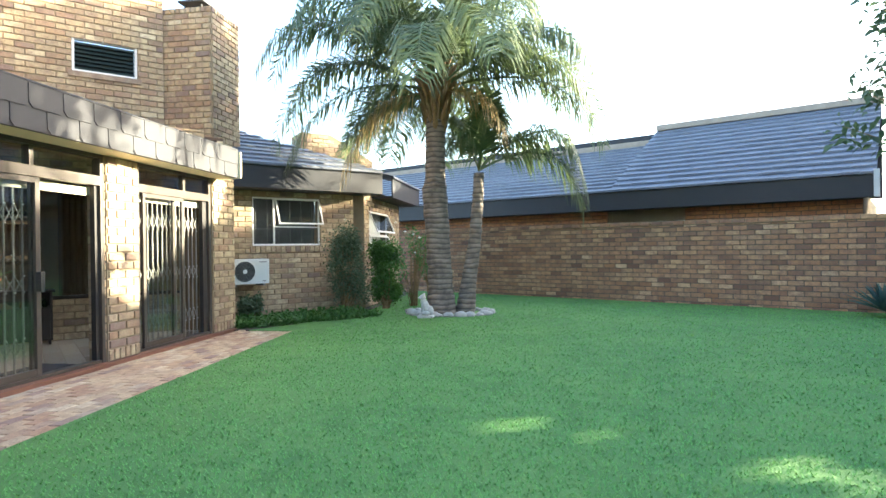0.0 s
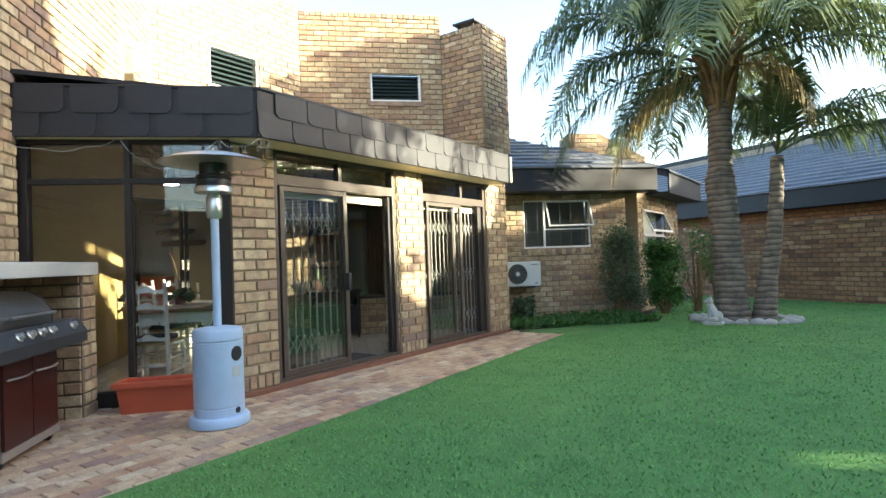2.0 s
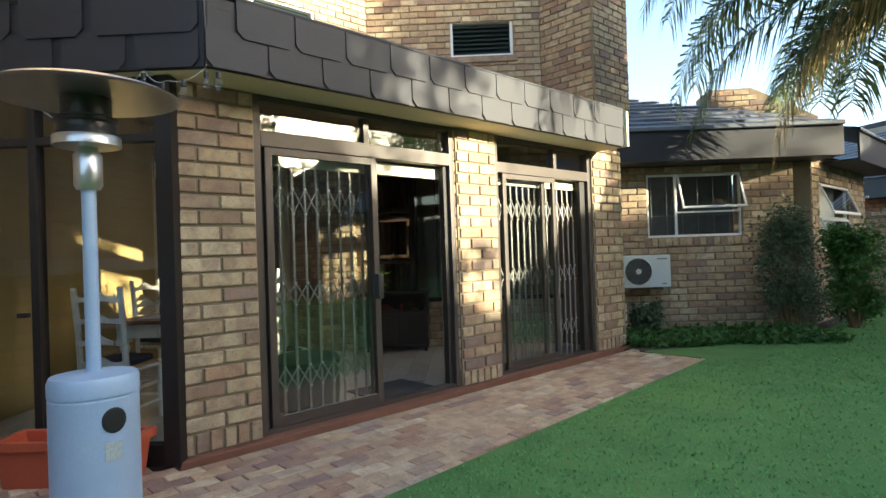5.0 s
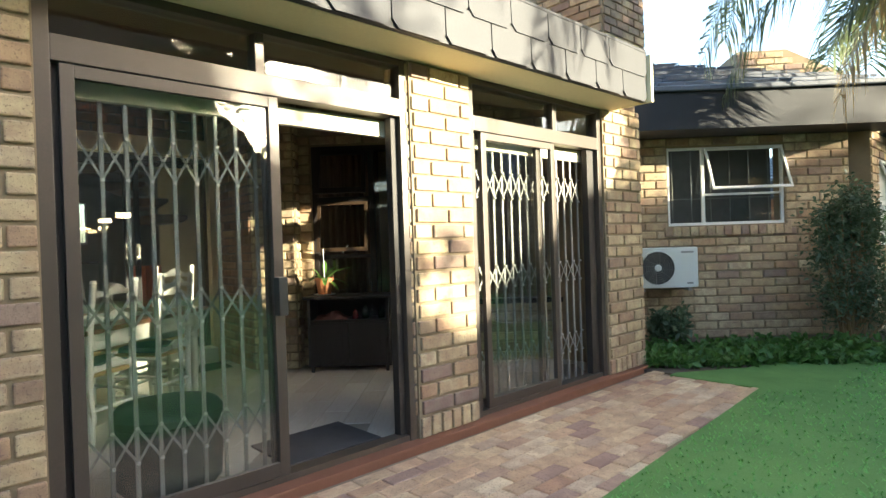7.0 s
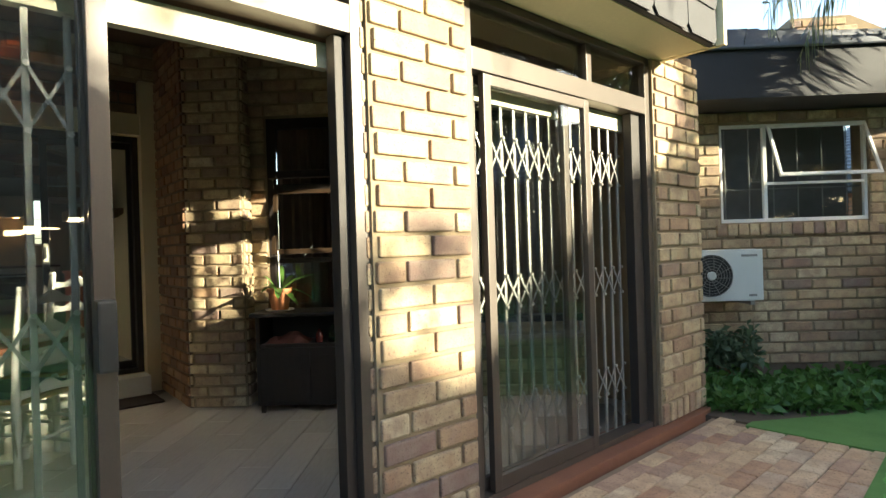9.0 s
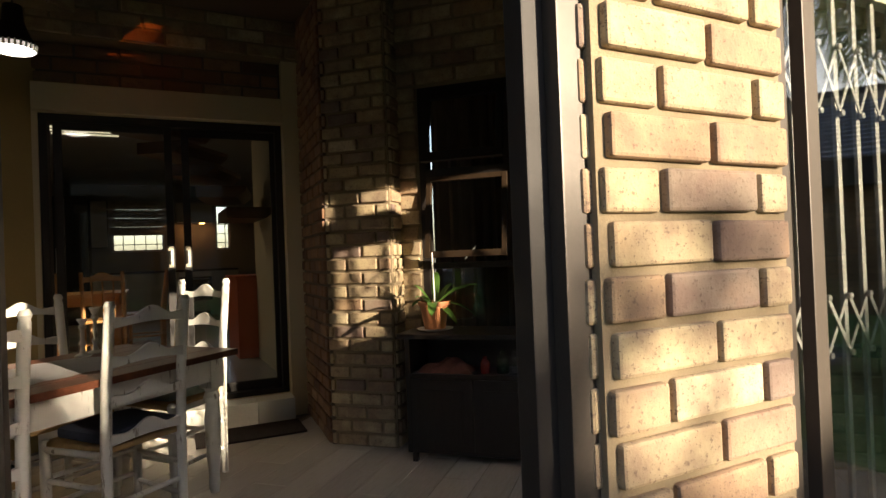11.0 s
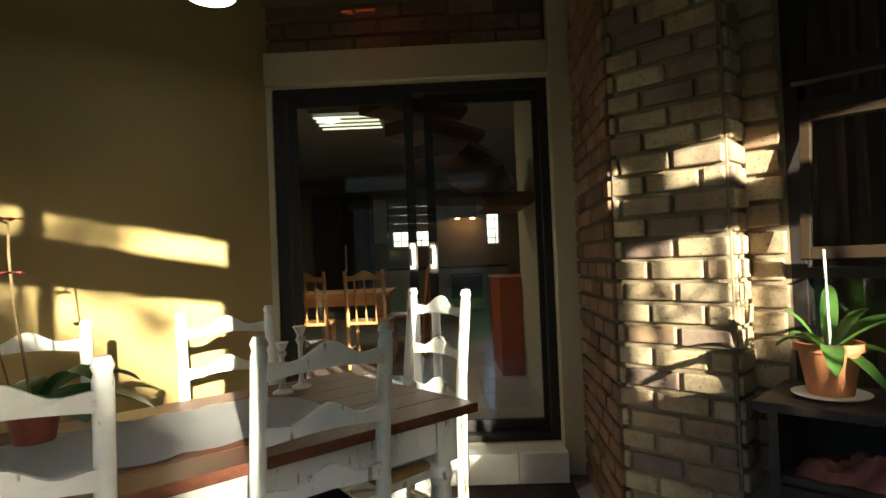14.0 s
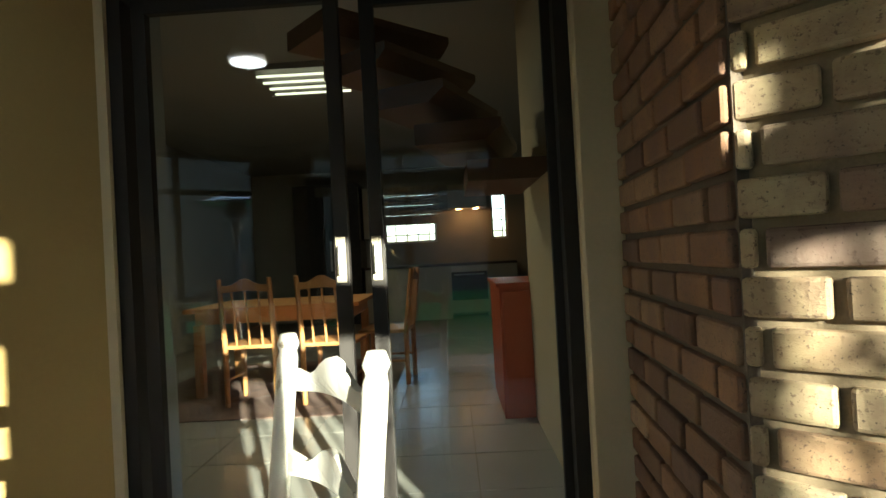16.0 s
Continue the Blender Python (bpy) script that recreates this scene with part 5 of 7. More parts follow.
part("fan_hub", bm, M_ACW, ac)
box_part("badge", (2.40, 2.54, -0.003, 0.0, 1.055, 1.075), M_STEEL, ac, AC)
box_part("badge", (2.46, 2.53, -0.003, 0.0, 0.70, 0.72), M_STEEL, ac, AC)
for x in (1.95, 2.48):
    box_part("bracket", (x, x + 0.04, 0.02, 0.44, 0.62, 0.658), M_STEEL, ac, AC)
bm = bmesh.new()
add_tube(bm, AC @ Vector((1.98, 0.38, 0.02)), AC @ Vector((1.98, 0.38, 0.62)), 0.03)
add_tube(bm, AC @ Vector((1.95, 0.40, 1.1)), AC @ Vector((1.95, 0.40, 1.32)), 0.02)
part("pipe", bm, M_ACW, ac)
gb = box_part("meter_box", (1.72, 2.02, -0.20, -0.02, 0.0, 0.42), M_CONCRETE, None, WING, bevel=0.02)
tagged(gb, "grey-green box on the ground under the air conditioner", "box")

# ---- patio heater ----
M_HEAT = plain("pale_blue_enamel", (0.42, 0.54, 0.70), 0.42, 0.1, var=0.1, scale=5, fine=70, grain=0.15)
M_INOX = plain("brushed_steel", (0.68, 0.67, 0.65), 0.34, 0.95, var=0.12, scale=4, fine=90, grain=0.1)
M_DARKSTEEL = plain("sooty_steel", (0.06, 0.058, 0.055), 0.4, 0.8, var=0.3)
HX, HY = -4.00, 2.62
heater = thing("patio_heater", "pale blue gas patio heater standing on the paving", "patio heater", at=pose(HX, HY, 0))


def lathe_part(name, profile, material, parent, m=None, seg=36, label=""):
    bm = bmesh.new()
    add_lathe(bm, profile, seg, m)
    return part(name, bm, material, parent, label, smooth=True)


lathe_part("base", [(0.20, 0.0), (0.225, 0.012), (0.225, 0.06), (0.215, 0.078), (0.19, 0.085)], M_HEAT, heater)
tank = lathe_part("tank_housing", [(0.186, 0.085), (0.186, 0.145), (0.181, 0.15), (0.181, 0.155), (0.186, 0.16), (0.186, 0.645), (0.181, 0.65), (0.181, 0.655), (0.188, 0.66), (0.188, 0.72), (0.178, 0.745), (0.10, 0.757), (0.02, 0.76)], M_HEAT, heater)
front = radians(11)
# holes are black discs; the dark inside is painted, the housing uncut
for name, z, r, sy, mat in (("vent_hole", 0.555, 0.052, 1.1, M_BLACK), ("valve_hole", 0.125, 0.024, 1.0, M_BLACK)):
    bm = bmesh.new()
    add_lathe(bm, [(r, 0.0), (r, 0.006), (r * 0.8, 0.008)], 20, pose(0, 0, 0, 0, 0, math.degrees(front)) @ Matrix.Translation((0.182, 0, z)) @ pose(0, 0, 0, 0, 90, 0) @ Matrix.Diagonal((sy, 1, 1, 1)))
    part(name, bm, mat, heater, "black disc that paints the shade in a round opening")
box_part("label_plate", (0.1865, 0.189, -0.035, 0.035, 0.38, 0.46), plain("faded_label", (0.45, 0.50, 0.48), 0.6), heater, pose(0, 0, 0, 0, 0, 9))
lathe_part("pole", [(0.031, 0.75), (0.031, 1.62)], M_HEAT, heater, seg=20)
lathe_part("collar", [(0.05, 1.60), (0.06, 1.62), (0.06, 1.76), (0.045, 1.78), (0.045, 1.80)], M_INOX, heater, seg=24)
lathe_part("burner", [(0.10, 1.80), (0.135, 1.815), (0.135, 1.855), (0.125, 1.87), (0.125, 1.90), (0.135, 1.91), (0.13, 1.93), (0.105, 1.94), (0.105, 2.05), (0.09, 2.06)], M_DARKSTEEL, heater, label="sooty perforated burner screen")
lathe_part("burner_cup", [(0.12, 1.795), (0.142, 1.80), (0.142, 1.84), (0.138, 1.845)], M_INOX, heater)
bm = bmesh.new()
add_lathe(bm, [(0.395, 2.03), (0.405, 2.033), (0.36, 2.055), (0.24, 2.09), (0.12, 2.11), (0.03, 2.117)], 40)
add_lathe(bm, [(0.39, 2.027), (0.35, 2.047), (0.24, 2.08), (0.03, 2.103)], 40)
part("reflector_dome", bm, M_INOX, heater, "polished reflector dome", smooth=True)
bm = bmesh.new()
for a in (0.4, 2.5, 4.6):
    add_tube(bm, (0.09 * math.cos(a), 0.09 * math.sin(a), 2.04), (0.09 * math.cos(a), 0.09 * math.sin(a), 2.115), 0.007, seg=6)
add_tube(bm, (0, 0, 2.105), (0, 0, 2.155), 0.012, seg=8)
part("dome_stud", bm, M_INOX, heater)

# ---- planter ----
M_TERRA = plain("terracotta_plastic", (0.46, 0.09, 0.04), 0.5, var=0.12, scale=5, fine=80, grain=0.15)
pl = thing("planter_box", "empty terracotta-red trough planter on the paving", "planter")
PM = CHAMFER @ Matrix.Translation((0.84, -0.34, 0))
bm = bmesh.new()
L, D, H = 0.80, 0.27, 0.27
outer0 = [(0.05, 0.03), (L - 0.05, 0.03), (L - 0.05, D - 0.03), (0.05, D - 0.03)]
outer1 = [(0.02, 0.012), (L - 0.02, 0.012), (L - 0.02, D - 0.012), (0.02, D - 0.012)]
inner1 = [(0.035, 0.025), (L - 0.035, 0.025), (L - 0.035, D - 0.025), (0.035, D - 0.025)]
inner0 = [(0.06, 0.04), (L - 0.06, 0.04), (L - 0.06, D - 0.04), (0.06, D - 0.04)]
rings = [[bm.verts.new((x, y, z)) for x, y in r] for r, z in ((outer0, 0.0), (outer1, H - 0.05), (inner1, H - 0.05), (inner0, 0.1))]
for a, b in zip(rings, rings[1:]):
    for i in range(4):
        bm.faces.new((a[i], a[(i + 1) % 4], b[(i + 1) % 4], b[i]))
bm.faces.new(list(reversed(rings[0])))
bm.faces.new(rings[-1])
bmesh.ops.transform(bm, matrix=PM, verts=bm.verts)
part("trough", bm, M_TERRA, pl)
bm = bmesh.new()
for dims in ((-0.01, L + 0.01, -0.012, 0.03, H - 0.05, H), (-0.01, L + 0.01, D - 0.03, D + 0.012, H - 0.05, H), (-0.01, 0.035, 0.03, D - 0.03, H - 0.05, H), (L - 0.035, L + 0.01, 0.03, D - 0.03, H - 0.05, H)):
    add_box(bm, *dims, PM, bevel=0.008)
part("rim", bm, M_TERRA, pl)

# ---- barbecue recess and gas grill ----
br = thing("wall_barbecue", "brick barbecue recess under a concrete slab", "barbecue recess", kind="structure")
for a, b in ((-0.50, -0.14), (1.46, 1.72)):
    box_part("mortar_bed", (a, b, -0.60, 0, 0, 1.19), M_MORTAR_DARK, br, TALL)
    bricks_single(br, TALL @ Matrix.Translation((0, -0.60, 0)), brick_cells(a, b, 0, 1.19, (), 0.28, 0.1015), M_BRICK)
bricks_joined(br, TALL @ Matrix.Translation((1.46, 0.0, 0)) @ pose(0, 0, 0, 0, 0, -90), brick_cells(0, 0.6, 0, 1.19, (), 0.28, 0.1015, 0.1), M_BRICKS)
bricks_joined(br, TALL @ Matrix.Translation((1.72, -0.60, 0)) @ pose(0, 0, 0, 0, 0, 90), brick_cells(0, 0.6, 0, 1.19, (), 0.28, 0.1015, 0.1), M_BRICKS)
box_part("slab", (-0.55, 1.745, -0.635, -0.012, 1.19, 1.30), M_CONCRETE, br, TALL, bevel=0.012, label="grey concrete slab")
M_MAROON = plain("maroon_panel", (0.075, 0.024, 0.02), 0.28, 0.5, var=0.15, scale=3, fine=80, grain=0.05)
M_GREY = plain("dark_grey_enamel", (0.06, 0.06, 0.065), 0.35, 0.4, var=0.15)
M_LID = plain("stainless_lid", (0.30, 0.29, 0.28), 0.3, 0.9, var=0.2, scale=2.5, fine=60, grain=0.08)
GM = TALL @ Matrix.Translation((0.17, -0.66, 0))
gr_ = thing("gas_grill", "stainless gas grill with maroon doors on castors", "gas grill")
W, DP = 0.74, 0.52
bm = bmesh.new()
add_box(bm, 0, 0.02, 0.02, DP, 0.08, 0.80, GM, bevel=0.003)
add_box(bm, W - 0.02, W, 0.02, DP, 0.08, 0.80, GM, bevel=0.003)
add_box(bm, 0.02, W - 0.02, DP - 0.02, DP, 0.08, 0.80, GM)
part("cabinet_body", bm, plain("grey_steel_panel", (0.20, 0.20, 0.21), 0.4, 0.6, var=0.15, scale=3, fine=70, grain=0.08), gr_, "grey steel side panels")
box_part("bottom_rail", (-0.005, W + 0.005, 0.0, DP, 0.055, 0.115), M_INOX, gr_, GM, bevel=0.005)
for i, (a, b) in enumerate(((0.022, W / 2 - 0.004), (W / 2 + 0.004, W - 0.022))):
    door = box_part("door", (a, b, 0.0, 0.022, 0.12, 0.66), M_MAROON, gr_, GM, bevel=0.004)
    bm = bmesh.new()
    pts = [Vector((a + 0.02 + (b - a - 0.04) * k / 8, -0.012 - 0.03 * math.sin(math.pi * k / 8), 0.555)) for k in range(9)]
    for p, q in zip(pts, pts[1:]):
        add_tube(bm, GM @ p, GM @ q, 0.008, seg=8)
    part("handle", bm, M_INOX, door, "chrome handle")
# black bars on the side panel paint the shade of vent slots
bm = bmesh.new()
for i in range(4):
    add_box(bm, -0.003, 0.0, 0.12, 0.40, 0.20 + i * 0.022, 0.21 + i * 0.022, GM)
    add_box(bm, -0.003, 0.0, 0.12, 0.40, 0.54 + i * 0.022, 0.55 + i * 0.022, GM)
part("vent_slots", bm, M_BLACK, gr_)
bm = bmesh.new()
add_prism(bm, [(-0.10, 0.68), (0.06, 0.665), (0.06, 0.86), (-0.03, 0.86), (-0.10, 0.76)], -0.30, W + 0.26, GM @ pose(0, 0, 0, 0, 0, 90) @ Matrix.Diagonal((1, -1, 1, 1)))
part("control_panel", bm, M_GREY, gr_, "dark sloping control panel")
bm = bmesh.new()
add_box(bm, W, W + 0.26, 0.06, DP - 0.04, 0.80, 0.86, GM, bevel=0.008)
part("side_shelf", bm, M_GREY, gr_)
bm = bmesh.new()
add_box(bm, -0.30, -0.002, 0.062, DP - 0.04, 0.80, 0.855, GM, bevel=0.008)
part("side_shelf", bm, M_GREY, gr_)
for x in (0.07, 0.21, 0.35, 0.49, 0.82):
    bm = bmesh.new()
    add_lathe(bm, [(0.032, 0.0), (0.032, 0.008), (0.024, 0.012), (0.021, 0.035), (0.012, 0.038)], 20, GM @ Matrix.Translation((x, -0.066, 0.815)) @ pose(0, 0, 0, 60))
    part("knob", bm, M_INOX, gr_, "chrome control knob", smooth=True)
bm = bmesh.new()
prof = [(0.03, 0.86), (0.03, 0.95), (0.09, 1.03), (0.18, 1.085), (0.30, 1.10), (0.42, 1.07), (0.49, 0.98), (0.50, 0.86)]
add_prism(bm, prof, 0.02, W - 0.02, GM @ pose(0, 0, 0, 0, 0, 90) @ Matrix.Diagonal((1, -1, 1, 1)))
bmesh.ops.bevel(bm, geom=[e for e in bm.edges if e.calc_face_angle(0) > 0.6], offset=0.008, segments=2, profile=0.5, affect="EDGES")
lid = part("lid", bm, M_LID, gr_, "domed stainless lid", smooth=True)
for x in (0.0, W - 0.05):
    bm = bmesh.new()
    add_prism(bm, [(p[0] * 0.99, p[1] - 0.0) for p in prof], x, x + 0.05, GM @ pose(0, 0, 0, 0, 0, 90) @ Matrix.Diagonal((1, -1, 1, 1)))
    bmesh.ops.scale(bm, vec=(1.004, 1.004, 1.002), verts=bm.verts)
    part("lid_end", bm, M_GREY, gr_)
bm = bmesh.new()
add_tube(bm, GM @ Vector((0.08, -0.02, 0.935)), GM @ Vector((W - 0.08, -0.02, 0.935)), 0.012, seg=12)
for x in (0.11, W - 0.11):
    add_tube(bm, GM @ Vector((x, -0.02, 0.935)), GM @ Vector((x, 0.035, 0.93)), 0.009, seg=8)
part("lid_handle", bm, M_INOX, gr_, "chrome bar handle")
for x in (0.06, W - 0.06):
    for y in (0.06, DP - 0.06):
        bm = bmesh.new()
        add_tube(bm, GM @ Vector((x - 0.014, y, 0.03)), GM @ Vector((x + 0.014, y, 0.03)), 0.03, seg=16)
        add_box(bm, x - 0.02, x + 0.02, y - 0.01, y + 0.01, 0.03, 0.06, GM)
        part("castor", bm, M_BLACK, gr_)

# ---- string lights ----
sl = thing("string_lights", "clear festoon bulbs on a thin cable under the fascia", "string lights")
M_CABLE = plain("pale_cable", (0.45, 0.43, 0.40), 0.6)
M_BULB = glass_material("bulb_glass", (0.95, 0.95, 0.95))
P = [(-5.86, 1.70, 2.40), (-5.55, 2.02, 2.28), (-5.30, 2.27, 2.30), (-5.12, 2.45, 2.38), (-4.98, 2.58, 2.18), (-4.80, 2.74, 2.10), (-4.66, 2.86, 2.24), (-4.50, 3.02, 2.36), (-4.42, 3.12, 2.30), (-4.30, 3.30, 2.38)]
bm = bmesh.new()
for a, b in zip(P, P[1:]):
    a, b = Vector(a), Vector(b)
    prev = a
    for k in range(1, 7):
        t = k / 6
        q = a.lerp(b, t) - Vector((0, 0, 0.035 * math.sin(math.pi * t)))
        add_tube(bm, prev, q, 0.0025, seg=5)
        prev = q
part("cable", bm, M_CABLE, sl)
for p in ((-4.72, 2.82, 2.20), (-4.60, 2.93, 2.30), (-4.50, 3.02, 2.345), (-4.44, 3.10, 2.29), (-4.38, 3.20, 2.31), (-4.30, 3.30, 2.36), (-4.27, 3.36, 2.36)):
    m = Matrix.Translation(p)
    b = lathe_part("bulb", [(0.006, -0.115), (0.022, -0.105), (0.03, -0.085), (0.024, -0.06), (0.014, -0.04)], M_BULB, sl, m, 14)
    b.visible_shadow = False
    lathe_part("socket", [(0.014, -0.04), (0.015, -0.005), (0.006, 0.0)], M_BLACK, sl, m, 12)

# ---- dining room ----
def painted_white():
    m, nt, b = mat_base("distressed_white_paint", 0.55)
    vec = coords(nt, "Object", (6, 6, 1.2))
    wear = noise_tex(nt, vec, 4.5, 6, 0.7)
    tone = noise_tex(nt, coords(nt, "Object"), 5, 4)
    c = ramp(nt, tone, [(0.3, (0.66, 0.64, 0.58)), (0.7, (0.80, 0.78, 0.72))])
    c = mix(nt, ramp(nt, wear, [(0.60, (0, 0, 0)), (0.64, (0.8, 0.8, 0.8))]), c, (0.20, 0.15, 0.10))
    nt.links.new(c, b.inputs["Base Color"])
    bump(nt, b, wear, 0.25, 0.003)
    return m


M_PAINT = painted_white()


def plank_material(name, a, bcol, rough=0.4):
    m, nt, b = mat_base(name, rough)
    vec = coords(nt, "Object", (1.2, 14, 14))
    rnd = nt.nodes.new("ShaderNodeObjectInfo").outputs["Random"]
    c = ramp(nt, noise_tex(nt, vec, 3, 6, 0.65), [(0.3, a), (0.7, bcol)])
    c = mix(nt, 0.25, c, ramp(nt, rnd, [(0, tuple(v * 0.6 for v in a)), (1, bcol)]))
    nt.links.new(c, b.inputs["Base Color"])
    bump(nt, b, noise_tex(nt, vec, 9, 4), 0.15, 0.002)
    return m


M_TOP = plank_material("red_brown_tabletop", (0.11, 0.034, 0.016), (0.22, 0.075, 0.034), 0.42)
M_PINE = plank_material("honey_pine", (0.42, 0.19, 0.06), (0.55, 0.28, 0.10), 0.4)
M_TREAD = plank_material("brown_stair_wood", (0.09, 0.04, 0.018), (0.14, 0.065, 0.03), 0.45)
M_RED = plank_material("red_brown_cabinet", (0.50, 0.10, 0.035), (0.60, 0.14, 0.05), 0.45)
M_SEAT = plain("rush_seat", (0.45, 0.30, 0.13), 0.8, var=0.25, scale=20, fine=120, grain=0.5)
M_CUSH_A = plain("teal_cushion", (0.045, 0.085, 0.085), 0.9, var=0.3, scale=9, fine=130, grain=0.5)
M_CUSH_B = plain("navy_cushion", (0.03, 0.04, 0.075), 0.9, var=0.3, scale=9, fine=130, grain=0.5)
M_CUSH_C = plain("pale_striped_cushion", (0.34, 0.42, 0.38), 0.9, var=0.25, scale=9, fine=130, grain=0.5)
M_LINEN = plain("white_linen", (0.72, 0.71, 0.70), 0.9, var=0.06, scale=10, fine=160, grain=0.5)


def slat_outline(w, h):
    """A back slat with a swept, humped top edge and a gently curved lower edge."""
    pts = []
    n = 16
    for i in range(n + 1):
        t = i / n
        pts.append((-w / 2 + w * t, h * (0.55 + 0.45 * math.sin(math.pi * t) ** 1.6) + 0.012 * math.cos(4 * math.pi * t) - 0.012))
    for i in range(n + 1):
        t = 1 - i / n
        pts.append((-w / 2 + w * t, 0.016 * math.sin(math.pi * t)))
    return pts


def ladder_chair(label, height=1.08, width=0.365):
    """A ladder-back chair; local y points from the back to the seat's front."""
    c = thing("dining_chair", label, "chair", "chairs round the dining table")
    hw = width / 2
    seat_z = 0.46
    for sx in (-1, 1):
        bm = bmesh.new()
        stations = [(0.0, 0.0, 0.019), (0.0, 0.30, 0.022), (0.0, 0.46, 0.023), (-0.015, 0.75, 0.022), (-0.05, height - 0.05, 0.022), (-0.052, height - 0.035, 0.018), (-0.053, height - 0.02, 0.024), (-0.054, height, 0.016)]
        seg = 12
        rings = [[bm.verts.new((sx * hw + r * math.cos(6.2832 * i / seg), y + r * math.sin(6.2832 * i / seg), z)) for i in range(seg)] for y, z, r in stations]
        for a, b in zip(rings, rings[1:]):
            for i in range(seg):
                bm.faces.new((a[i], a[(i + 1) % seg], b[(i + 1) % seg], b[i]))
        bm.faces.new(rings[-1])
        bm.faces.new(list(reversed(rings[0])))
        part("back_post", bm, M_PAINT, c, smooth=True)
        bm = bmesh.new()
        add_lathe(bm, [(0.017, 0.0), (0.02, 0.1), (0.023, 0.3), (0.021, 0.44), (0.024, 0.455), (0.015, 0.47)], 12, Matrix.Translation((sx * (hw + 0.035), 0.38, 0)))
        part("front_leg", bm, M_PAINT, c, smooth=True)
        for z in (0.14, 0.29):
            bm = bmesh.new()
            add_tube(bm, (sx * hw, 0.0, z), (sx * (hw + 0.035), 0.38, z), 0.012, seg=10)
            part("side_stretcher", bm, M_PAINT, c, smooth=True)
        bm = bmesh.new()
        add_tube(bm, (sx * hw, 0.0, 0.43), (sx * (hw + 0.035), 0.38, 0.43), 0.017, seg=10)
        part("seat_rail", bm, M_PAINT, c, smooth=True)
    for y, z in ((0.0, 0.22), (0.38, 0.18), (0.38, 0.30)):
        bm = bmesh.new()
        add_tube(bm, (-hw - 0.01, y, z), (hw + 0.01, y, z), 0.012, seg=10)
        part("cross_stretcher", bm, M_PAINT, c, smooth=True)
    for z, y in ((height - 0.115, -0.05), (height - 0.28, -0.036), (height - 0.445, -0.022), (height - 0.61, -0.009)):
        bm = bmesh.new()
        add_prism(bm, slat_outline(width - 0.02, 0.085), -0.008, 0.008, Matrix.Translation((0, y, z)))
        for v in bm.verts:
            v.co.y -= 0.018 * (1 - (2 * v.co.x / width) ** 2)
        part("back_slat", bm, M_PAINT, c)
    bm = bmesh.new()
    add_prism(bm, [(-hw, 0.0), (hw, 0.0), (hw + 0.045, 0.40), (-hw - 0.045, 0.40)], 0.435, 0.465, Matrix(((1, 0, 0, 0), (0, 0, 1, 0), (0, 1, 0, 0), (0, 0, 0, 1))))
    bmesh.ops.bevel(bm, geom=list(bm.edges), offset=0.01, segments=2, profile=0.5, affect="EDGES")
    part("seat", bm, M_SEAT, c, "woven rush seat")
    return c


def cushion(label, m, material, size=0.36):
    bm = bmesh.new()
    add_box(bm, -size / 2, size / 2, 0.01, size, 0.47, 0.515, bevel=0.02)
    bmesh.ops.subdivide_edges(bm, edges=list(bm.edges), cuts=1, use_grid_fill=True)
    for v in bm.verts:
        if v.co.z > 0.5:
            v.co.z += 0.014 * (1 - min(1, (v.co.x / (size / 2)) ** 2)) * 1.0
    ob = part("seat_cushion", bm, material, None, smooth=True)
    ob.matrix_basis = m
    return tagged(ob, label, "cushion", "cushions on the dining chairs")


def uv(u, v):
    """Table axes: u towards the corner window, v towards the sliding doors."""
    return (u + v) * S2, (v - u) * S2


TM = pose(-7.235, 5.41, 0, 0, 0, -49.7) @ Matrix.Translation((9.02, 1.42, 0))   # local x runs along the table, local y towards the doors


def on_table(u, v):
    p = TM @ Vector((u, v, 0))
    return p.x, p.y


# facing: degrees by which local +y is turned (seat's front direction)
c2 = ladder_chair("white distressed ladder-back chair tucked under the table")
PLACES = [(-6.815, 4.955, 126, M_CUSH_B), (-6.375, 4.405, 123, M_CUSH_A), (-7.669, 4.404, -55, M_CUSH_B), (-7.27, 3.83, -58, M_CUSH_A), (-5.88, 3.08, 42, M_CUSH_B)]
c2.matrix_basis = pose(PLACES[0][0], PLACES[0][1], 0, 0, 0, PLACES[0][2])
chairs = [c2] + [copy_thing(c2, pose(u, v, 0, 0, 0, f)) for u, v, f, _ in PLACES[1:]]
for ch_, (u, v, f, mat) in zip(chairs, PLACES):
    if ch_ is not c2:
        tagged(ch_, "white distressed ladder-back dining chair on the tiled floor")
    cushion("dark quilted cushion on a ladder-back chair", pose(u, v, 0, 0, 0, f), mat)
end_pose = pose(-7.685, 5.239, 0, 0, 0, 217.6)
c3 = copy_thing(c2, end_pose)
c3.scale = (1.02, 1.0, 1.045)
tagged(c3, "white ladder-back chair standing in direct sun at the table's end")
cushion("pale green striped cushion lit by the sun", end_pose @ Matrix.Translation((0, 0, 0.02)), M_CUSH_C)

tab = thing("dining_table", "long table with red-brown plank top and white base", "table")
TU0, TU1, TV0, TV1 = -9.02, -6.95, -2.30, -1.42
n = 6
for i in range(n):
    a, b = TV0 + (TV1 - TV0) * i / n, TV0 + (TV1 - TV0) * (i + 1) / n
    ob = box_part("top_plank", (TU0, TU1, a + 0.0015, b - 0.0015, 0.722, 0.755), M_TOP, tab, TM, bevel=0.004)
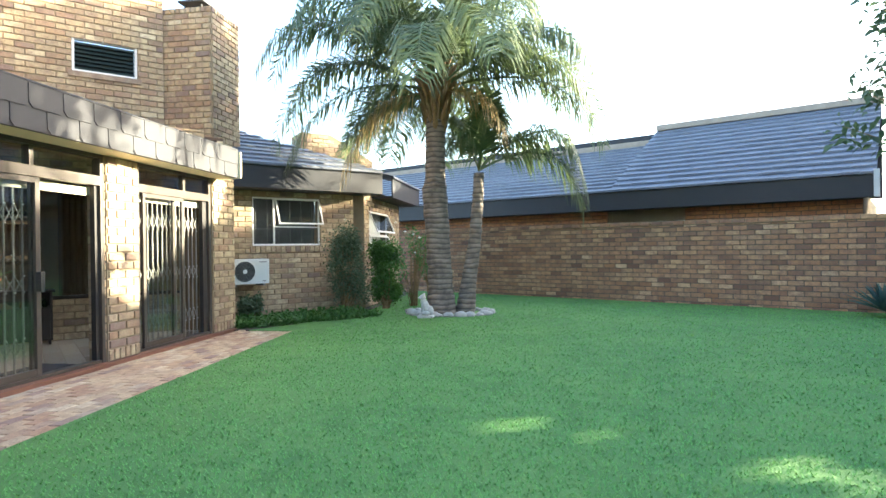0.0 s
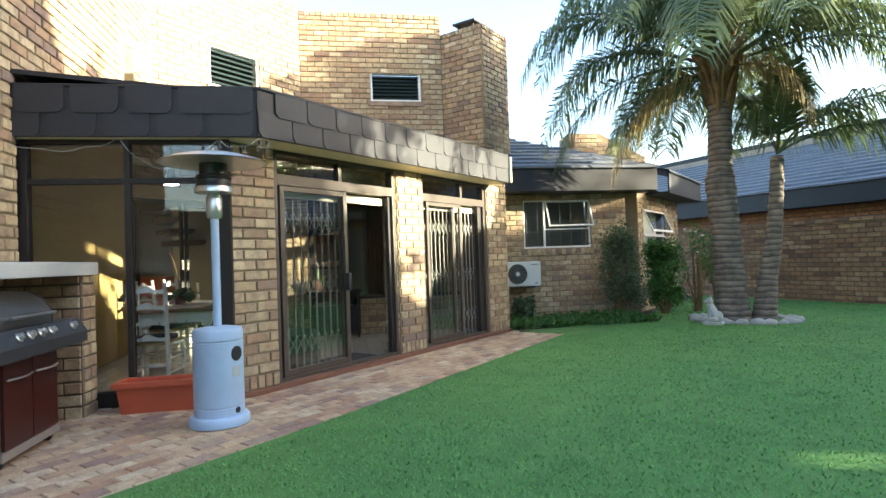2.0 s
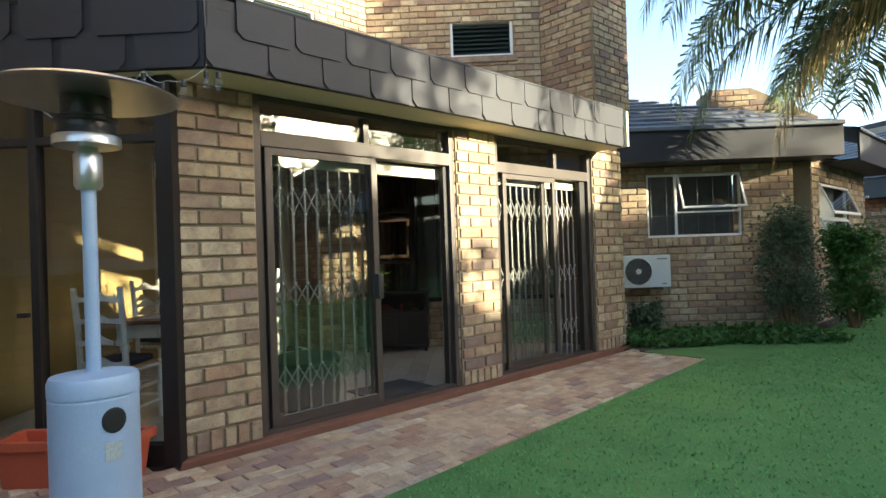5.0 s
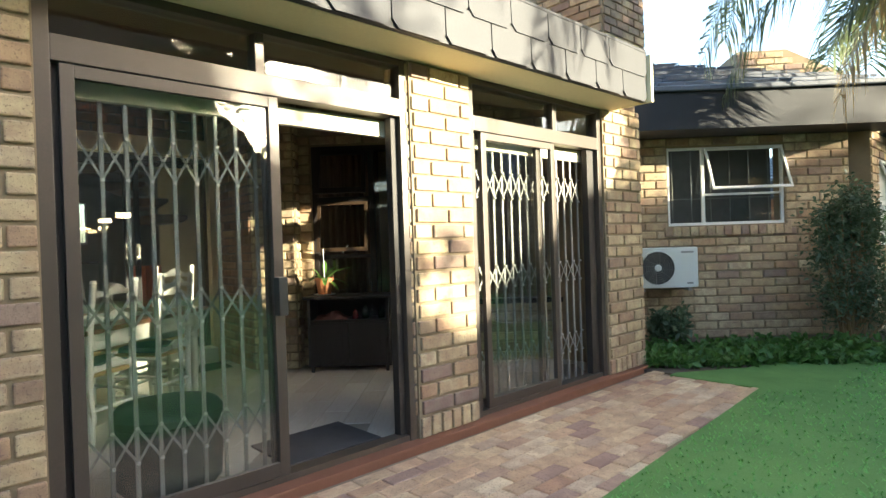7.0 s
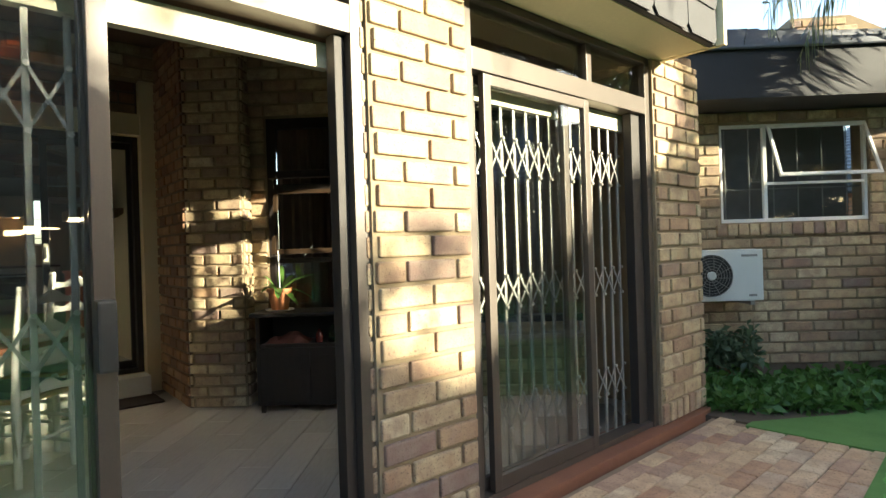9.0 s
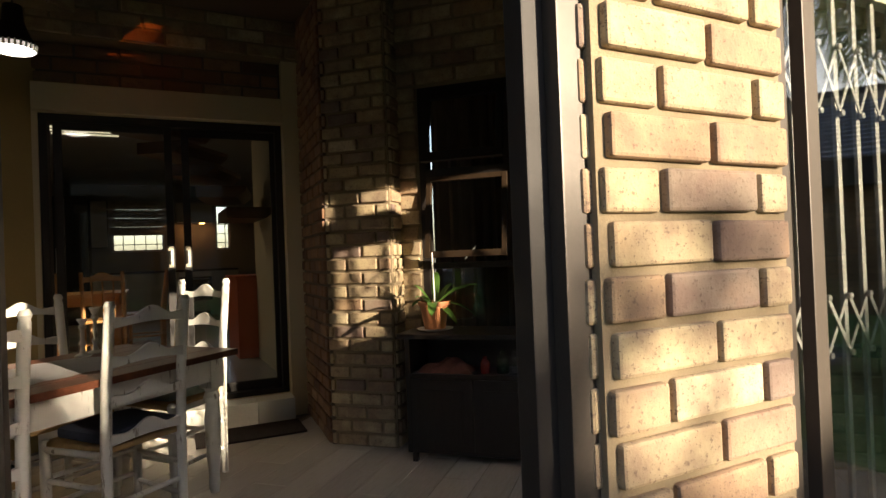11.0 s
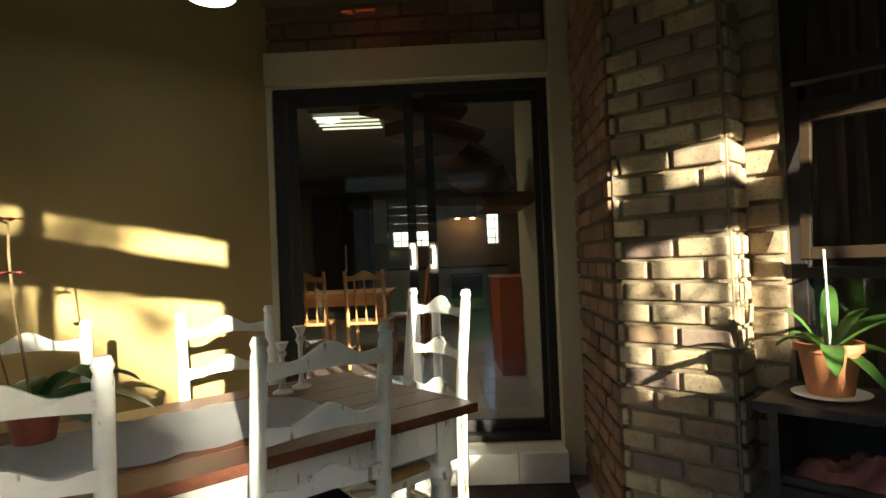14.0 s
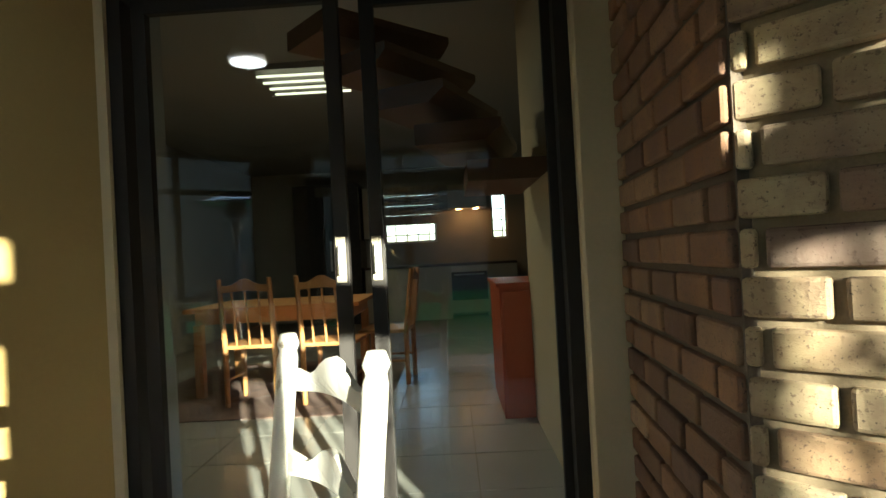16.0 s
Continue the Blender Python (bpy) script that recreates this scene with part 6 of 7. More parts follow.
for a, b, nm in ((TV0 + 0.06, TV0 + 0.085, "apron"), (TV1 - 0.085, TV1 - 0.06, "apron")):
    box_part(nm, (TU0 + 0.12, TU1 - 0.12, a, b, 0.60, 0.721), M_PAINT, tab, TM, bevel=0.003)
for u in (TU0 + 0.06, TU1 - 0.085):
    box_part("apron", (u, u + 0.025, TV0 + 0.12, TV1 - 0.12, 0.60, 0.721), M_PAINT, tab, TM, bevel=0.003)
for u in (TU0 + 0.10, TU1 - 0.10):
    for v in (TV0 + 0.10, TV1 - 0.10):
        bm = bmesh.new()
        add_box(bm, -0.045, 0.045, -0.045, 0.045, 0.56, 0.72, TM @ Matrix.Translation((u, v, 0)), bevel=0.004)
        add_lathe(bm, [(0.022, 0.0), (0.030, 0.05), (0.026, 0.10), (0.036, 0.2), (0.042, 0.38), (0.034, 0.48), (0.044, 0.51), (0.032, 0.54), (0.04, 0.56)], 18, TM @ Matrix.Translation((u, v, 0)))
        part("leg", bm, M_PAINT, tab, "turned white leg")
# linen runner with a scalloped edge
bm = bmesh.new()
n, k = 60, 12
grid = []
for i in range(n + 1):
    t = i / n
    u = -8.62 + 1.55 * t
    half = 0.24 + 0.03 * abs(math.sin(9 * math.pi * t)) - 0.14 * max(0, 1 - t / 0.10)
    row = []
    for j in range(k + 1):
        v = -1.86 + half * (2 * j / k - 1)
        row.append(bm.verts.new(TM @ Vector((u, v, 0.759 + 0.004 * noise.noise(Vector((u * 6, v * 6, 0))) + 0.001))))
    grid.append(row)
for i in range(n):
    for j in range(k):
        bm.faces.new((grid[i][j], grid[i + 1][j], grid[i + 1][j + 1], grid[i][j + 1]))
bmesh.ops.solidify(bm, geom=list(bm.faces), thickness=0.002)
rn = part("table_runner", bm, M_LINEN, None, smooth=True)
tagged(rn, "white linen runner with a scalloped edge on the table", "table runner")
# orchid on the table
M_ORCHID = leaf_material("orchid_leaf", [(0.03, 0.09, 0.02), (0.05, 0.13, 0.03), (0.04, 0.10, 0.025)], 0.3)
M_PINK = plain("pink_petal", (0.50, 0.06, 0.08), 0.6, var=0.2)
M_POT_DARK = plain("oxblood_pot", (0.20, 0.05, 0.035), 0.5, var=0.15, scale=8, fine=80, grain=0.3)
M_POT = plain("terracotta_pot", (0.52, 0.20, 0.08), 0.65, var=0.15, scale=8, fine=80, grain=0.3)


def strap_leaf(bm, o, az, e, length, width, droop):
    d = Vector((math.cos(az), math.sin(az), 0))
    s = Vector((-d.y, d.x, 0))
    rows = []
    n = 9
    for i in range(n + 1):
        t = i / n
        p = o + d * (length * t * math.cos(e)) + Vector((0, 0, length * (t * math.sin(e) - droop * t * t)))
        w = width * (0.25 + 0.75 * math.sin(math.pi * min(1, 0.12 + 0.8 * t))) * (1 if t < 0.97 else 0.25)
        rows.append([bm.verts.new(p - s * w + Vector((0, 0, 0.25 * w))), bm.verts.new(p), bm.verts.new(p + s * w + Vector((0, 0, 0.25 * w)))])
    for a, b in zip(rows, rows[1:]):
        bm.faces.new((a[0], b[0], b[1], a[1]))
        bm.faces.new((a[1], b[1], b[2], a[2]))


def potted(name, label, x, y, z, pot_r, pot_h, leaves, pot_mat, leaf_mat):
    p = thing(name, label, "potted plant", at=pose(x, y, z))
    lathe_part("pot", [(pot_r * 0.72, 0.0), (pot_r * 0.98, pot_h * 0.84), (pot_r * 1.12, pot_h * 0.85), (pot_r * 1.12, pot_h), (pot_r * 0.98, pot_h), (pot_r * 0.95, pot_h * 0.9)], pot_mat, p)
    lathe_part("soil", [(pot_r * 0.9, pot_h * 0.88), (pot_r * 0.9, pot_h * 0.9)], M_SOIL, p)
    for az, e, L, w, dr in leaves:
        bm = bmesh.new()
        strap_leaf(bm, Vector((0.02 * math.cos(radians(az)), 0.02 * math.sin(radians(az)), pot_h * 0.88)), radians(az), radians(e), L, w, dr)
        part("leaf", bm, leaf_mat, p, smooth=True)
    return p


ox, oy = -6.96, 4.07
orch = potted("orchid", "orchid with dark leaves and red blooms on the table", ox, oy, 0.762, 0.075, 0.13, [(135, 40, 0.36, 0.075, 0.6), (120, 15, 0.32, 0.08, 0.5), (-40, 40, 0.32, 0.075, 0.6), (-60, 10, 0.28, 0.075, 0.4), (60, 30, 0.30, 0.075, 0.6), (230, 30, 0.30, 0.07, 0.5), (100, 60, 0.30, 0.065, 0.7), (-10, 20, 0.32, 0.075, 0.6)], M_POT_DARK, M_ORCHID)
bm = bmesh.new()
stem = [Vector((0.01, 0.0, 0.12)), Vector((0.02, -0.01, 0.24)), Vector((0.015, -0.04, 0.40)), Vector((-0.01, -0.07, 0.56)), Vector((-0.045, -0.095, 0.655)), Vector((-0.03, -0.11, 0.665)), Vector((0.02, -0.115, 0.645))]
for a, b in zip(stem, stem[1:]):
    add_tube(bm, a, b, 0.004, seg=6)
part("flower_stem", bm, M_BOOT, orch)
bm = bmesh.new()
add_tube(bm, (0.03, -0.03, 0.1), (0.105, -0.07, 0.47), 0.003, seg=6)
part("stake", bm, M_BOOT, orch)
for c in ((-0.05, -0.09, 0.665), (-0.02, -0.105, 0.665), (0.025, -0.115, 0.64), (0.0, -0.06, 0.50)):
    bm = bmesh.new()
    for q in range(5):
        strap_leaf(bm, Vector(c), q * 1.2566, 0.3, 0.042, 0.015, 0.3)
    part("bloom", bm, M_PINK, orch)
for u, v, hgt in ((-8.72, -2.14, 0.25), (-8.62, -2.10, 0.20)):
    x, y = on_table(u, v)
    cs = lathe_part("candlestick", [(0.038, 0.0), (0.04, 0.008), (0.016, 0.02), (0.010, 0.05), (0.018, 0.07), (0.010, 0.09), (0.010, hgt * 0.7), (0.02, hgt * 0.78), (0.012, hgt * 0.85), (0.028, hgt), (0.014, hgt)], M_PAINT, None, Matrix.Translation((x, y, 0.7555)), 20)
    tagged(cs, "white turned candlestick standing on the table", "candlestick", "candlesticks on the table")

# pendant lamp
M_GLOW, nt_, b_ = mat_base("lamp_glow", 0.6)
b_.inputs["Base Color"].default_value = (0.9, 0.88, 0.82, 1)
b_.inputs["Emission Color"].default_value = (1.0, 0.93, 0.80, 1)
b_.inputs["Emission Strength"].default_value = 2.5
LX, LY, LZ = -7.626, 4.383, 2.385
lamp = thing("pendant_lamp", "small pendant lamp with a pierced white rim, switched on", "pendant lamp", at=pose(LX, LY, LZ))
lathe_part("shade", [(0.105, 0.03), (0.10, 0.045), (0.075, 0.09), (0.05, 0.16), (0.045, 0.24), (0.02, 0.25)], M_BLACKAL, lamp, label="dark metal shade")
lathe_part("diffuser", [(0.095, 0.0), (0.098, 0.006), (0.02, 0.01)], M_GLOW, lamp, label="glowing white diffuser")
for k in range(26):
    a = 2 * math.pi * k / 26
    bm = bmesh.new()
    add_tube(bm, (0.098 * math.cos(a), 0.098 * math.sin(a), 0.004), (0.106 * math.cos(a), 0.106 * math.sin(a), 0.036), 0.007, 0.005, 6)
    part("rim_bead", bm, M_PAINT, lamp)
bm = bmesh.new()
add_tube(bm, (0, 0, 0.25), (0, 0, 0.53), 0.004, seg=6)
part("cord", bm, M_BLACK, lamp)

# inner window joinery
w7 = thing("window_7", "dark timber inner windows with one sash open", "window", kind="structure")
bm = bmesh.new()
for dims in ((0.62, 0.67, 0.0, 0.09, 0.60, 2.32), (1.22, 1.28, 0.0, 0.09, 0.60, 2.32), (2.30, 2.36, 0.0, 0.09, 0.60, 2.32), (3.44, 3.50, 0.0, 0.09, 0.60, 2.32), (0.67, 3.44, 0.0, 0.09, 2.26, 2.32), (0.67, 3.44, -0.03, 0.09, 0.60, 0.655), (0.67, 1.22, 0.0, 0.07, 1.13, 1.17), (0.67, 1.22, 0.0, 0.07, 1.72, 1.78)):
    add_box(bm, *dims, INNER2, bevel=0.004)
part("window_frame", bm, M_WOOD_DARK, w7)
M_SASH = plain("varnished_sash", (0.032, 0.019, 0.010), 0.4, var=0.3, scale=4, fine=60, grain=0.2)
for a, b, c, d in ((0.67, 1.22, 0.655, 1.13), (1.28, 2.30, 0.655, 2.26), (2.36, 3.44, 0.655, 2.26)):
    pane("pane", a, b, c, d, 0.04, w7, INNER2)
leaf("open_sash", w7, INNER2 @ Matrix.Translation((0, 0, 1.72)) @ pose(0, 0, 0, -10), 0.68, 1.21, -0.53, 0.0, -0.04, stile=0.032, material=M_SASH, label="varnished sash propped open")
leaf("open_sash", w7, INNER2 @ Matrix.Translation((0, 0, 2.26)) @ pose(0, 0, 0, -14), 0.68, 1.21, -0.47, 0.0, -0.04, stile=0.045, material=M_WOOD_DARK)
bm = bmesh.new()
add_tube(bm, INNER2 @ Vector((0.95, -0.14, 1.19)), INNER2 @ Vector((0.99, -0.02, 1.27)), 0.005, seg=6)
part("stay", bm, M_INOX, w7)
# curtains behind the panes
M_DRAPE = plain("brown_curtain", (0.19, 0.135, 0.095), 0.9, var=0.25, scale=8, fine=120, grain=0.4)
M_DRAPE2 = plain("beige_curtain", (0.32, 0.27, 0.20), 0.9, var=0.2, scale=8, fine=120, grain=0.4)
for a, b, mat, lab in ((0.62, 1.30, M_DRAPE, "brown curtain behind the inner window"), (1.55, 2.2, M_DRAPE2, "beige curtain behind the inner window"), (2.5, 3.4, M_DRAPE, "brown curtain behind the inner window")):
    bm = bmesh.new()
    cols = []
    for i in range(61):
        x = a + (b - a) * i / 60
        y = 0.26 + 0.035 * math.sin(i * 0.9) + 0.01 * math.sin(i * 2.3)
        cols.append([bm.verts.new(INNER2 @ Vector((x, y + 0.01 * math.sin(z * 3 + i * 0.2), z))) for z in (0.3, 0.9, 1.6, 2.4)])
    for p, q in zip(cols, cols[1:]):
        for i in range(3):
            bm.faces.new((p[i], q[i], q[i + 1], p[i + 1]))
    bmesh.ops.solidify(bm, geom=list(bm.faces), thickness=0.004)
    cu = part("curtain", bm, mat, None, smooth=True)
    tagged(cu, lab, "curtain", "curtains behind the inner windows")

# upholstered pouf inside the glass
pf = thing("pouf", "round dark green upholstered pouf inside the glass door", "pouf", at=pose(-5.12, 4.36, 0))
M_POUF = plain("dark_green_fabric", (0.012, 0.03, 0.024), 0.85, var=0.25, scale=8, fine=130, grain=0.5)
lathe_part("body", [(0.23, 0.05), (0.255, 0.08), (0.265, 0.22), (0.255, 0.36), (0.25, 0.38)], M_POUF, pf)
lathe_part("cushion_top", [(0.25, 0.381), (0.268, 0.395), (0.27, 0.43), (0.24, 0.465), (0.14, 0.485), (0.01, 0.49)], M_POUF, pf)
for k in range(4):
    a = math.pi / 4 + k * math.pi / 2
    bm = bmesh.new()
    add_tube(bm, (0.17 * math.cos(a), 0.17 * math.sin(a), 0.0), (0.17 * math.cos(a), 0.17 * math.sin(a), 0.06), 0.016, 0.022, 10)
    part("foot", bm, M_WOOD_DARK, pf)

# low cabinet with its plant
cab = thing("sideboard", "low dark wooden sideboard with an open bottle shelf", "sideboard")
CM = INNER @ Matrix.Translation((0.625, 0, 0))
CW, CD = 0.82, 0.34
box_part("top", (-0.03, CW + 0.03, -0.27, 0.12, 0.735, 0.765), M_WOOD_DARK, cab, CM, bevel=0.006)
for x in (0.0, CW - 0.03):
    box_part("side_panel", (x, x + 0.03, -0.22, 0.11, 0.06, 0.735), M_WOOD_DARK, cab, CM, bevel=0.003)
box_part("back_panel", (0.03, CW - 0.03, 0.09, 0.11, 0.06, 0.735), M_WOOD_DARK, cab, CM)
box_part("shelf", (0.03, CW - 0.03, -0.21, 0.09, 0.50, 0.525), M_WOOD_DARK, cab, CM, bevel=0.003)
box_part("bottom", (0.03, CW - 0.03, -0.21, 0.09, 0.06, 0.085), M_WOOD_DARK, cab, CM)
for a, b in ((0.032, CW / 2 - 0.002), (CW / 2 + 0.002, CW - 0.032)):
    dr = box_part("door", (a, b, -0.225, -0.205, 0.09, 0.497), M_WOOD_DARK, cab, CM, bevel=0.003)
    box_part("door_panel", (a + 0.06, b - 0.06, -0.231, -0.226, 0.15, 0.44), M_WOOD_DARK, dr, CM, bevel=0.002)
for x in (0.02, CW - 0.05):
    for y in (-0.20, 0.06):
        box_part("foot", (x, x + 0.03, y, y + 0.03, 0.0, 0.06), M_WOOD_DARK, cab, CM)
M_BOTTLE = glass_material("green_bottle_glass", (0.35, 0.6, 0.4))
M_BOTTLE_R = plain("red_bottle", (0.09, 0.007, 0.007), 0.2, var=0.1)
M_CLEAR = glass_material("clear_bottle_glass", (0.95, 0.97, 0.96))
for i, (x, mat, r, h) in enumerate(((0.47, M_BOTTLE_R, 0.030, 0.10), (0.57, M_BOTTLE, 0.036, 0.13), (0.645, M_CLEAR, 0.032, 0.14), (0.73, M_BOTTLE, 0.034, 0.12))):
    b = lathe_part("bottle", [(r * 0.9, 0.0), (r, 0.006), (r, h * 0.62), (r * 0.8, h * 0.74), (r * 0.42, h * 0.84), (r * 0.4, h), (r * 0.2, h)], mat, None, CM @ Matrix.Translation((x, -0.15 + 0.02 * (i % 2), 0.526)), 18)
    tagged(b, "small bottle standing on the sideboard's open shelf", "bottle", "bottles in the sideboard")
# crumpled cloth pushed onto the shelf
bm = bmesh.new()
rows_ = []
for i in range(19):
    row = []
    for j in range(11):
        u, v = i / 18, j / 10
        e = math.sin(math.pi * u) ** 0.5 * math.sin(math.pi * v) ** 0.5
        z = 0.5265 + e * (0.055 + 0.018 * math.sin(9 * u + 4 * v) + 0.014 * math.sin(21 * u - 13 * v + 1.0))
        row.append(bm.verts.new(CM @ Vector((0.06 + 0.33 * u + 0.008 * math.sin(14 * v), -0.195 + 0.2 * v + 0.008 * math.sin(17 * u), z))))
    rows_.append(row)
for p, q in zip(rows_, rows_[1:]):
    for j in range(10):
        bm.faces.new((p[j], q[j], q[j + 1], p[j + 1]))
cl = part("cloth", bm, plain("dull_red_cloth", (0.13, 0.045, 0.035), 0.9, var=0.4, scale=9, fine=120, grain=0.4), None, smooth=True)
tagged(cl, "dull red cloth crumpled on the sideboard's open shelf", "cloth")
bx, by = (INNER @ Vector((0.777, -0.09, 0)))[:2]
sa = lathe_part("saucer", [(0.07, 0.0), (0.105, 0.008), (0.112, 0.014), (0.07, 0.010)], M_PALE, None, Matrix.Translation((bx, by, 0.766)), 28)
tagged(sa, "pale saucer under the potted orchid", "saucer")
M_STRAP = leaf_material("strap_leaf", [(0.09, 0.19, 0.035), (0.13, 0.26, 0.05), (0.10, 0.21, 0.04)])
pot = potted("potted_plant", "strap-leaved plant in a terracotta pot on the sideboard", bx, by, 0.777, 0.088, 0.165, [(40, 42, 0.36, 0.034, 0.35), (140, 75, 0.27, 0.026, 0.25), (230, 62, 0.22, 0.026, 0.35), (85, 40, 0.27, 0.05, 0.3), (60, 12, 0.24, 0.04, 0.55), (-30, 25, 0.25, 0.03, 0.6), (200, 30, 0.20, 0.028, 0.6), (95, 60, 0.25, 0.028, 0.4), (-80, 50, 0.18, 0.026, 0.5), (20, -10, 0.16, 0.03, 0.5)], M_POT, M_STRAP)
bm = bmesh.new()
add_tube(bm, (0.01, 0, 0.10), (0.015, -0.01, 0.46), 0.004, seg=6)
part("stake", bm, M_PALE, pot, "white stake")

# step and mat at the inner door
step = thing("step", "pale tiled step below the inner sliding door", "step", kind="structure")
for i in range(6):
    box_part("tile", (0.02 + i * 0.275, 0.292 + i * 0.275, -0.19, -0.001, 0.0, 0.172), M_WHITE, step, BACK, bevel=0.003)
mat_ = box_part("door_mat", (0.95, 1.68, -0.56, -0.205, 0.0, 0.014), plain("dark_coir", (0.035, 0.022, 0.018), 0.95, var=0.3, scale=10, fine=200, grain=0.8), None, BACK, bevel=0.004)
tagged(mat_, "dark brown doormat below the step", "doormat")
mat2 = box_part("door_mat", (4.95, 5.60, 0.25, 0.75, 0.0, 0.014), plain("charcoal_mat", (0.05, 0.048, 0.05), 0.95, var=0.25, scale=10, fine=200, grain=0.8), None, FACADE, bevel=0.004)
tagged(mat2, "charcoal doormat inside the open sliding door", "doormat")

# inner sliding door
d3 = thing("door_3", "dark-framed inner sliding door with its leaves drawn a hand apart", "sliding door", kind="structure")
bm = bmesh.new()
for dims in ((0.035, 0.085, 0.02, 0.14, 0.175, 2.305), (1.615, 1.665, 0.02, 0.14, 0.175, 2.305), (0.085, 1.615, 0.02, 0.14, 2.25, 2.305), (0.085, 1.615, 0.02, 0.14, 0.175, 0.215)):
    add_box(bm, *dims, BACK, bevel=0.004)
part("door_frame", bm, M_BLACKAL, d3)
M_HANDLE = plain("cream_door_handle", (0.42, 0.38, 0.29), 0.4, var=0.1)
for a, b, y in ((0.115, 0.865, 0.035), (0.93, 1.635, 0.095)):
    lf = leaf("sliding_leaf", d3, BACK, a, b, 0.215, 2.25, y, stile=0.052, material=M_BLACKAL)
    x = b - 0.044 if y < 0.05 else a + 0.008
    hp = box_part("handle_plate", (x, x + 0.034, y - 0.012, y - 0.001, 1.20, 1.36), M_HANDLE, lf, BACK, bevel=0.004, label="cream handle plate")
    bm = bmesh.new()
    add_tube(bm, BACK @ Vector((x + 0.017, y - 0.035, 1.23)), BACK @ Vector((x + 0.017, y - 0.035, 1.33)), 0.007, seg=8)
    for z in (1.235, 1.325):
        add_tube(bm, BACK @ Vector((x + 0.017, y - 0.035, z)), BACK @ Vector((x + 0.017, y - 0.012, z)), 0.005, seg=8)
    part("grip", bm, M_INOX, d3)

# ---- kitchen beyond ----
kit = thing("wall_kitchen", "plain white kitchen walls and ceiling", "wall", kind="structure")
KF = 0.19
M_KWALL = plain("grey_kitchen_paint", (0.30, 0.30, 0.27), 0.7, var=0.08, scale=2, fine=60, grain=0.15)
M_KTILE = plain("grey_floor_tile", (0.42, 0.41, 0.38), 0.25, var=0.1, scale=2, fine=60, grain=0.05)
bm = bmesh.new()
add_box(bm, -17.2, -17.0, 2.0, 4.34, KF, 3.0)
add_box(bm, -17.2, -17.0, 5.28, 6.25, KF, 3.0)
add_box(bm, -17.2, -17.0, 6.55, 8.0, KF, 3.0)
add_box(bm, -17.2, -17.0, 4.34, 5.28, KF, 1.51)
add_box(bm, -17.2, -17.0, 4.34, 5.28, 2.46, 3.0)
add_box(bm, -17.2, -17.0, 6.25, 6.55, KF, 1.51)
add_box(bm, -17.2, -17.0, 6.25, 6.55, 2.46, 3.0)
add_box(bm, -17.0, -8.95, 1.8, 2.0, KF, 3.0)
add_box(bm, -17.0, -12.5, 8.0, 8.2, KF, 3.0)
add_box(bm, -12.5, -10.45, 7.2, 7.4, KF, 3.0)
add_box(bm, -12.7, -12.5, 7.2, 8.0, KF, 3.0)
add_box(bm, -9.15, -8.95, 2.0, 4.3, KF, 3.0)
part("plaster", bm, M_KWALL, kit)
bm = bmesh.new()
add_box(bm, -10.45, -8.80, 6.02, 6.2, KF, 3.0)
add_box(bm, -10.45, -10.35, 6.2, 7.4, KF, 3.0)
part("plaster_side", bm, M_CREAM, kit)
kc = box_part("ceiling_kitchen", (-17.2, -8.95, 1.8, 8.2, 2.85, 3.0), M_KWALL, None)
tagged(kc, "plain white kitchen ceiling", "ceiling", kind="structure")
kfl = box_part("floor_kitchen", (-17.2, -8.72, 1.8, 8.2, -0.05, KF - 0.004), M_GROUT, None)
tagged(kfl, "grey tiled kitchen floor", "floor", kind="structure")
bm = bmesh.new()
add_box(bm, 0.003, 0.497, 0.003, 0.497, 0, 0.008)
me_t = mesh_of(bm, "tile")
me_t.materials.append(M_KTILE)
for i in range(12):
    for j in range(9):
        ob = new("tile", me_t)
        ob.parent = kfl
        ob.matrix_basis = pose(-14.8 + i * 0.5, 2.6 + j * 0.5, KF - 0.006)
for y0, y1, nm in ((4.34, 5.28, "8"), (6.25, 6.55, "9")):
    kw = thing("window_" + nm, "kitchen window with leaded panes and bright daylight", "window", kind="structure")
    bm = bmesh.new()
    for dims in ((-17.08, -17.04, y0, y0 + 0.04, 1.51, 2.46), (-17.08, -17.04, y1 - 0.04, y1, 1.51, 2.46), (-17.08, -17.04, y0, y1, 1.51, 1.55), (-17.08, -17.04, y0, y1, 2.42, 2.46)):
        add_box(bm, *dims)
    k = 0.2
    y = y0 + k
    while y < y1 - 0.06:
        add_box(bm, -17.065, -17.05, y - 0.008, y + 0.008, 1.55, 2.42)
        y += k
    for z in (1.66, 1.85, 2.05):
        add_box(bm, -17.066, -17.051, y0 + 0.04, y1 - 0.04, z - 0.008, z + 0.008)
    part("window_frame", bm, M_PALE, kw)
bl = thing("roman_blind", "patterned roman blind half drawn over the kitchen window", "blind")
M_BLIND = plain("striped_blind", (0.42, 0.38, 0.30), 0.9, var=0.5, scale=14, fine=60, grain=0.3)
for i in range(4):
    z = 1.84 + i * 0.17
    box_part("fold", (-16.97 + 0.008 * i, -16.955 + 0.008 * i, 4.28, 5.34, z, z + 0.168), M_BLIND, bl, bevel=0.004)
M_KCAB = plain("cream_cupboard", (0.50, 0.47, 0.40), 0.5, var=0.08)
M_STONE_TOP = plain("dark_granite_top", (0.03, 0.03, 0.032), 0.2, var=0.4, scale=20, fine=150, grain=0.1)
y = 4.05
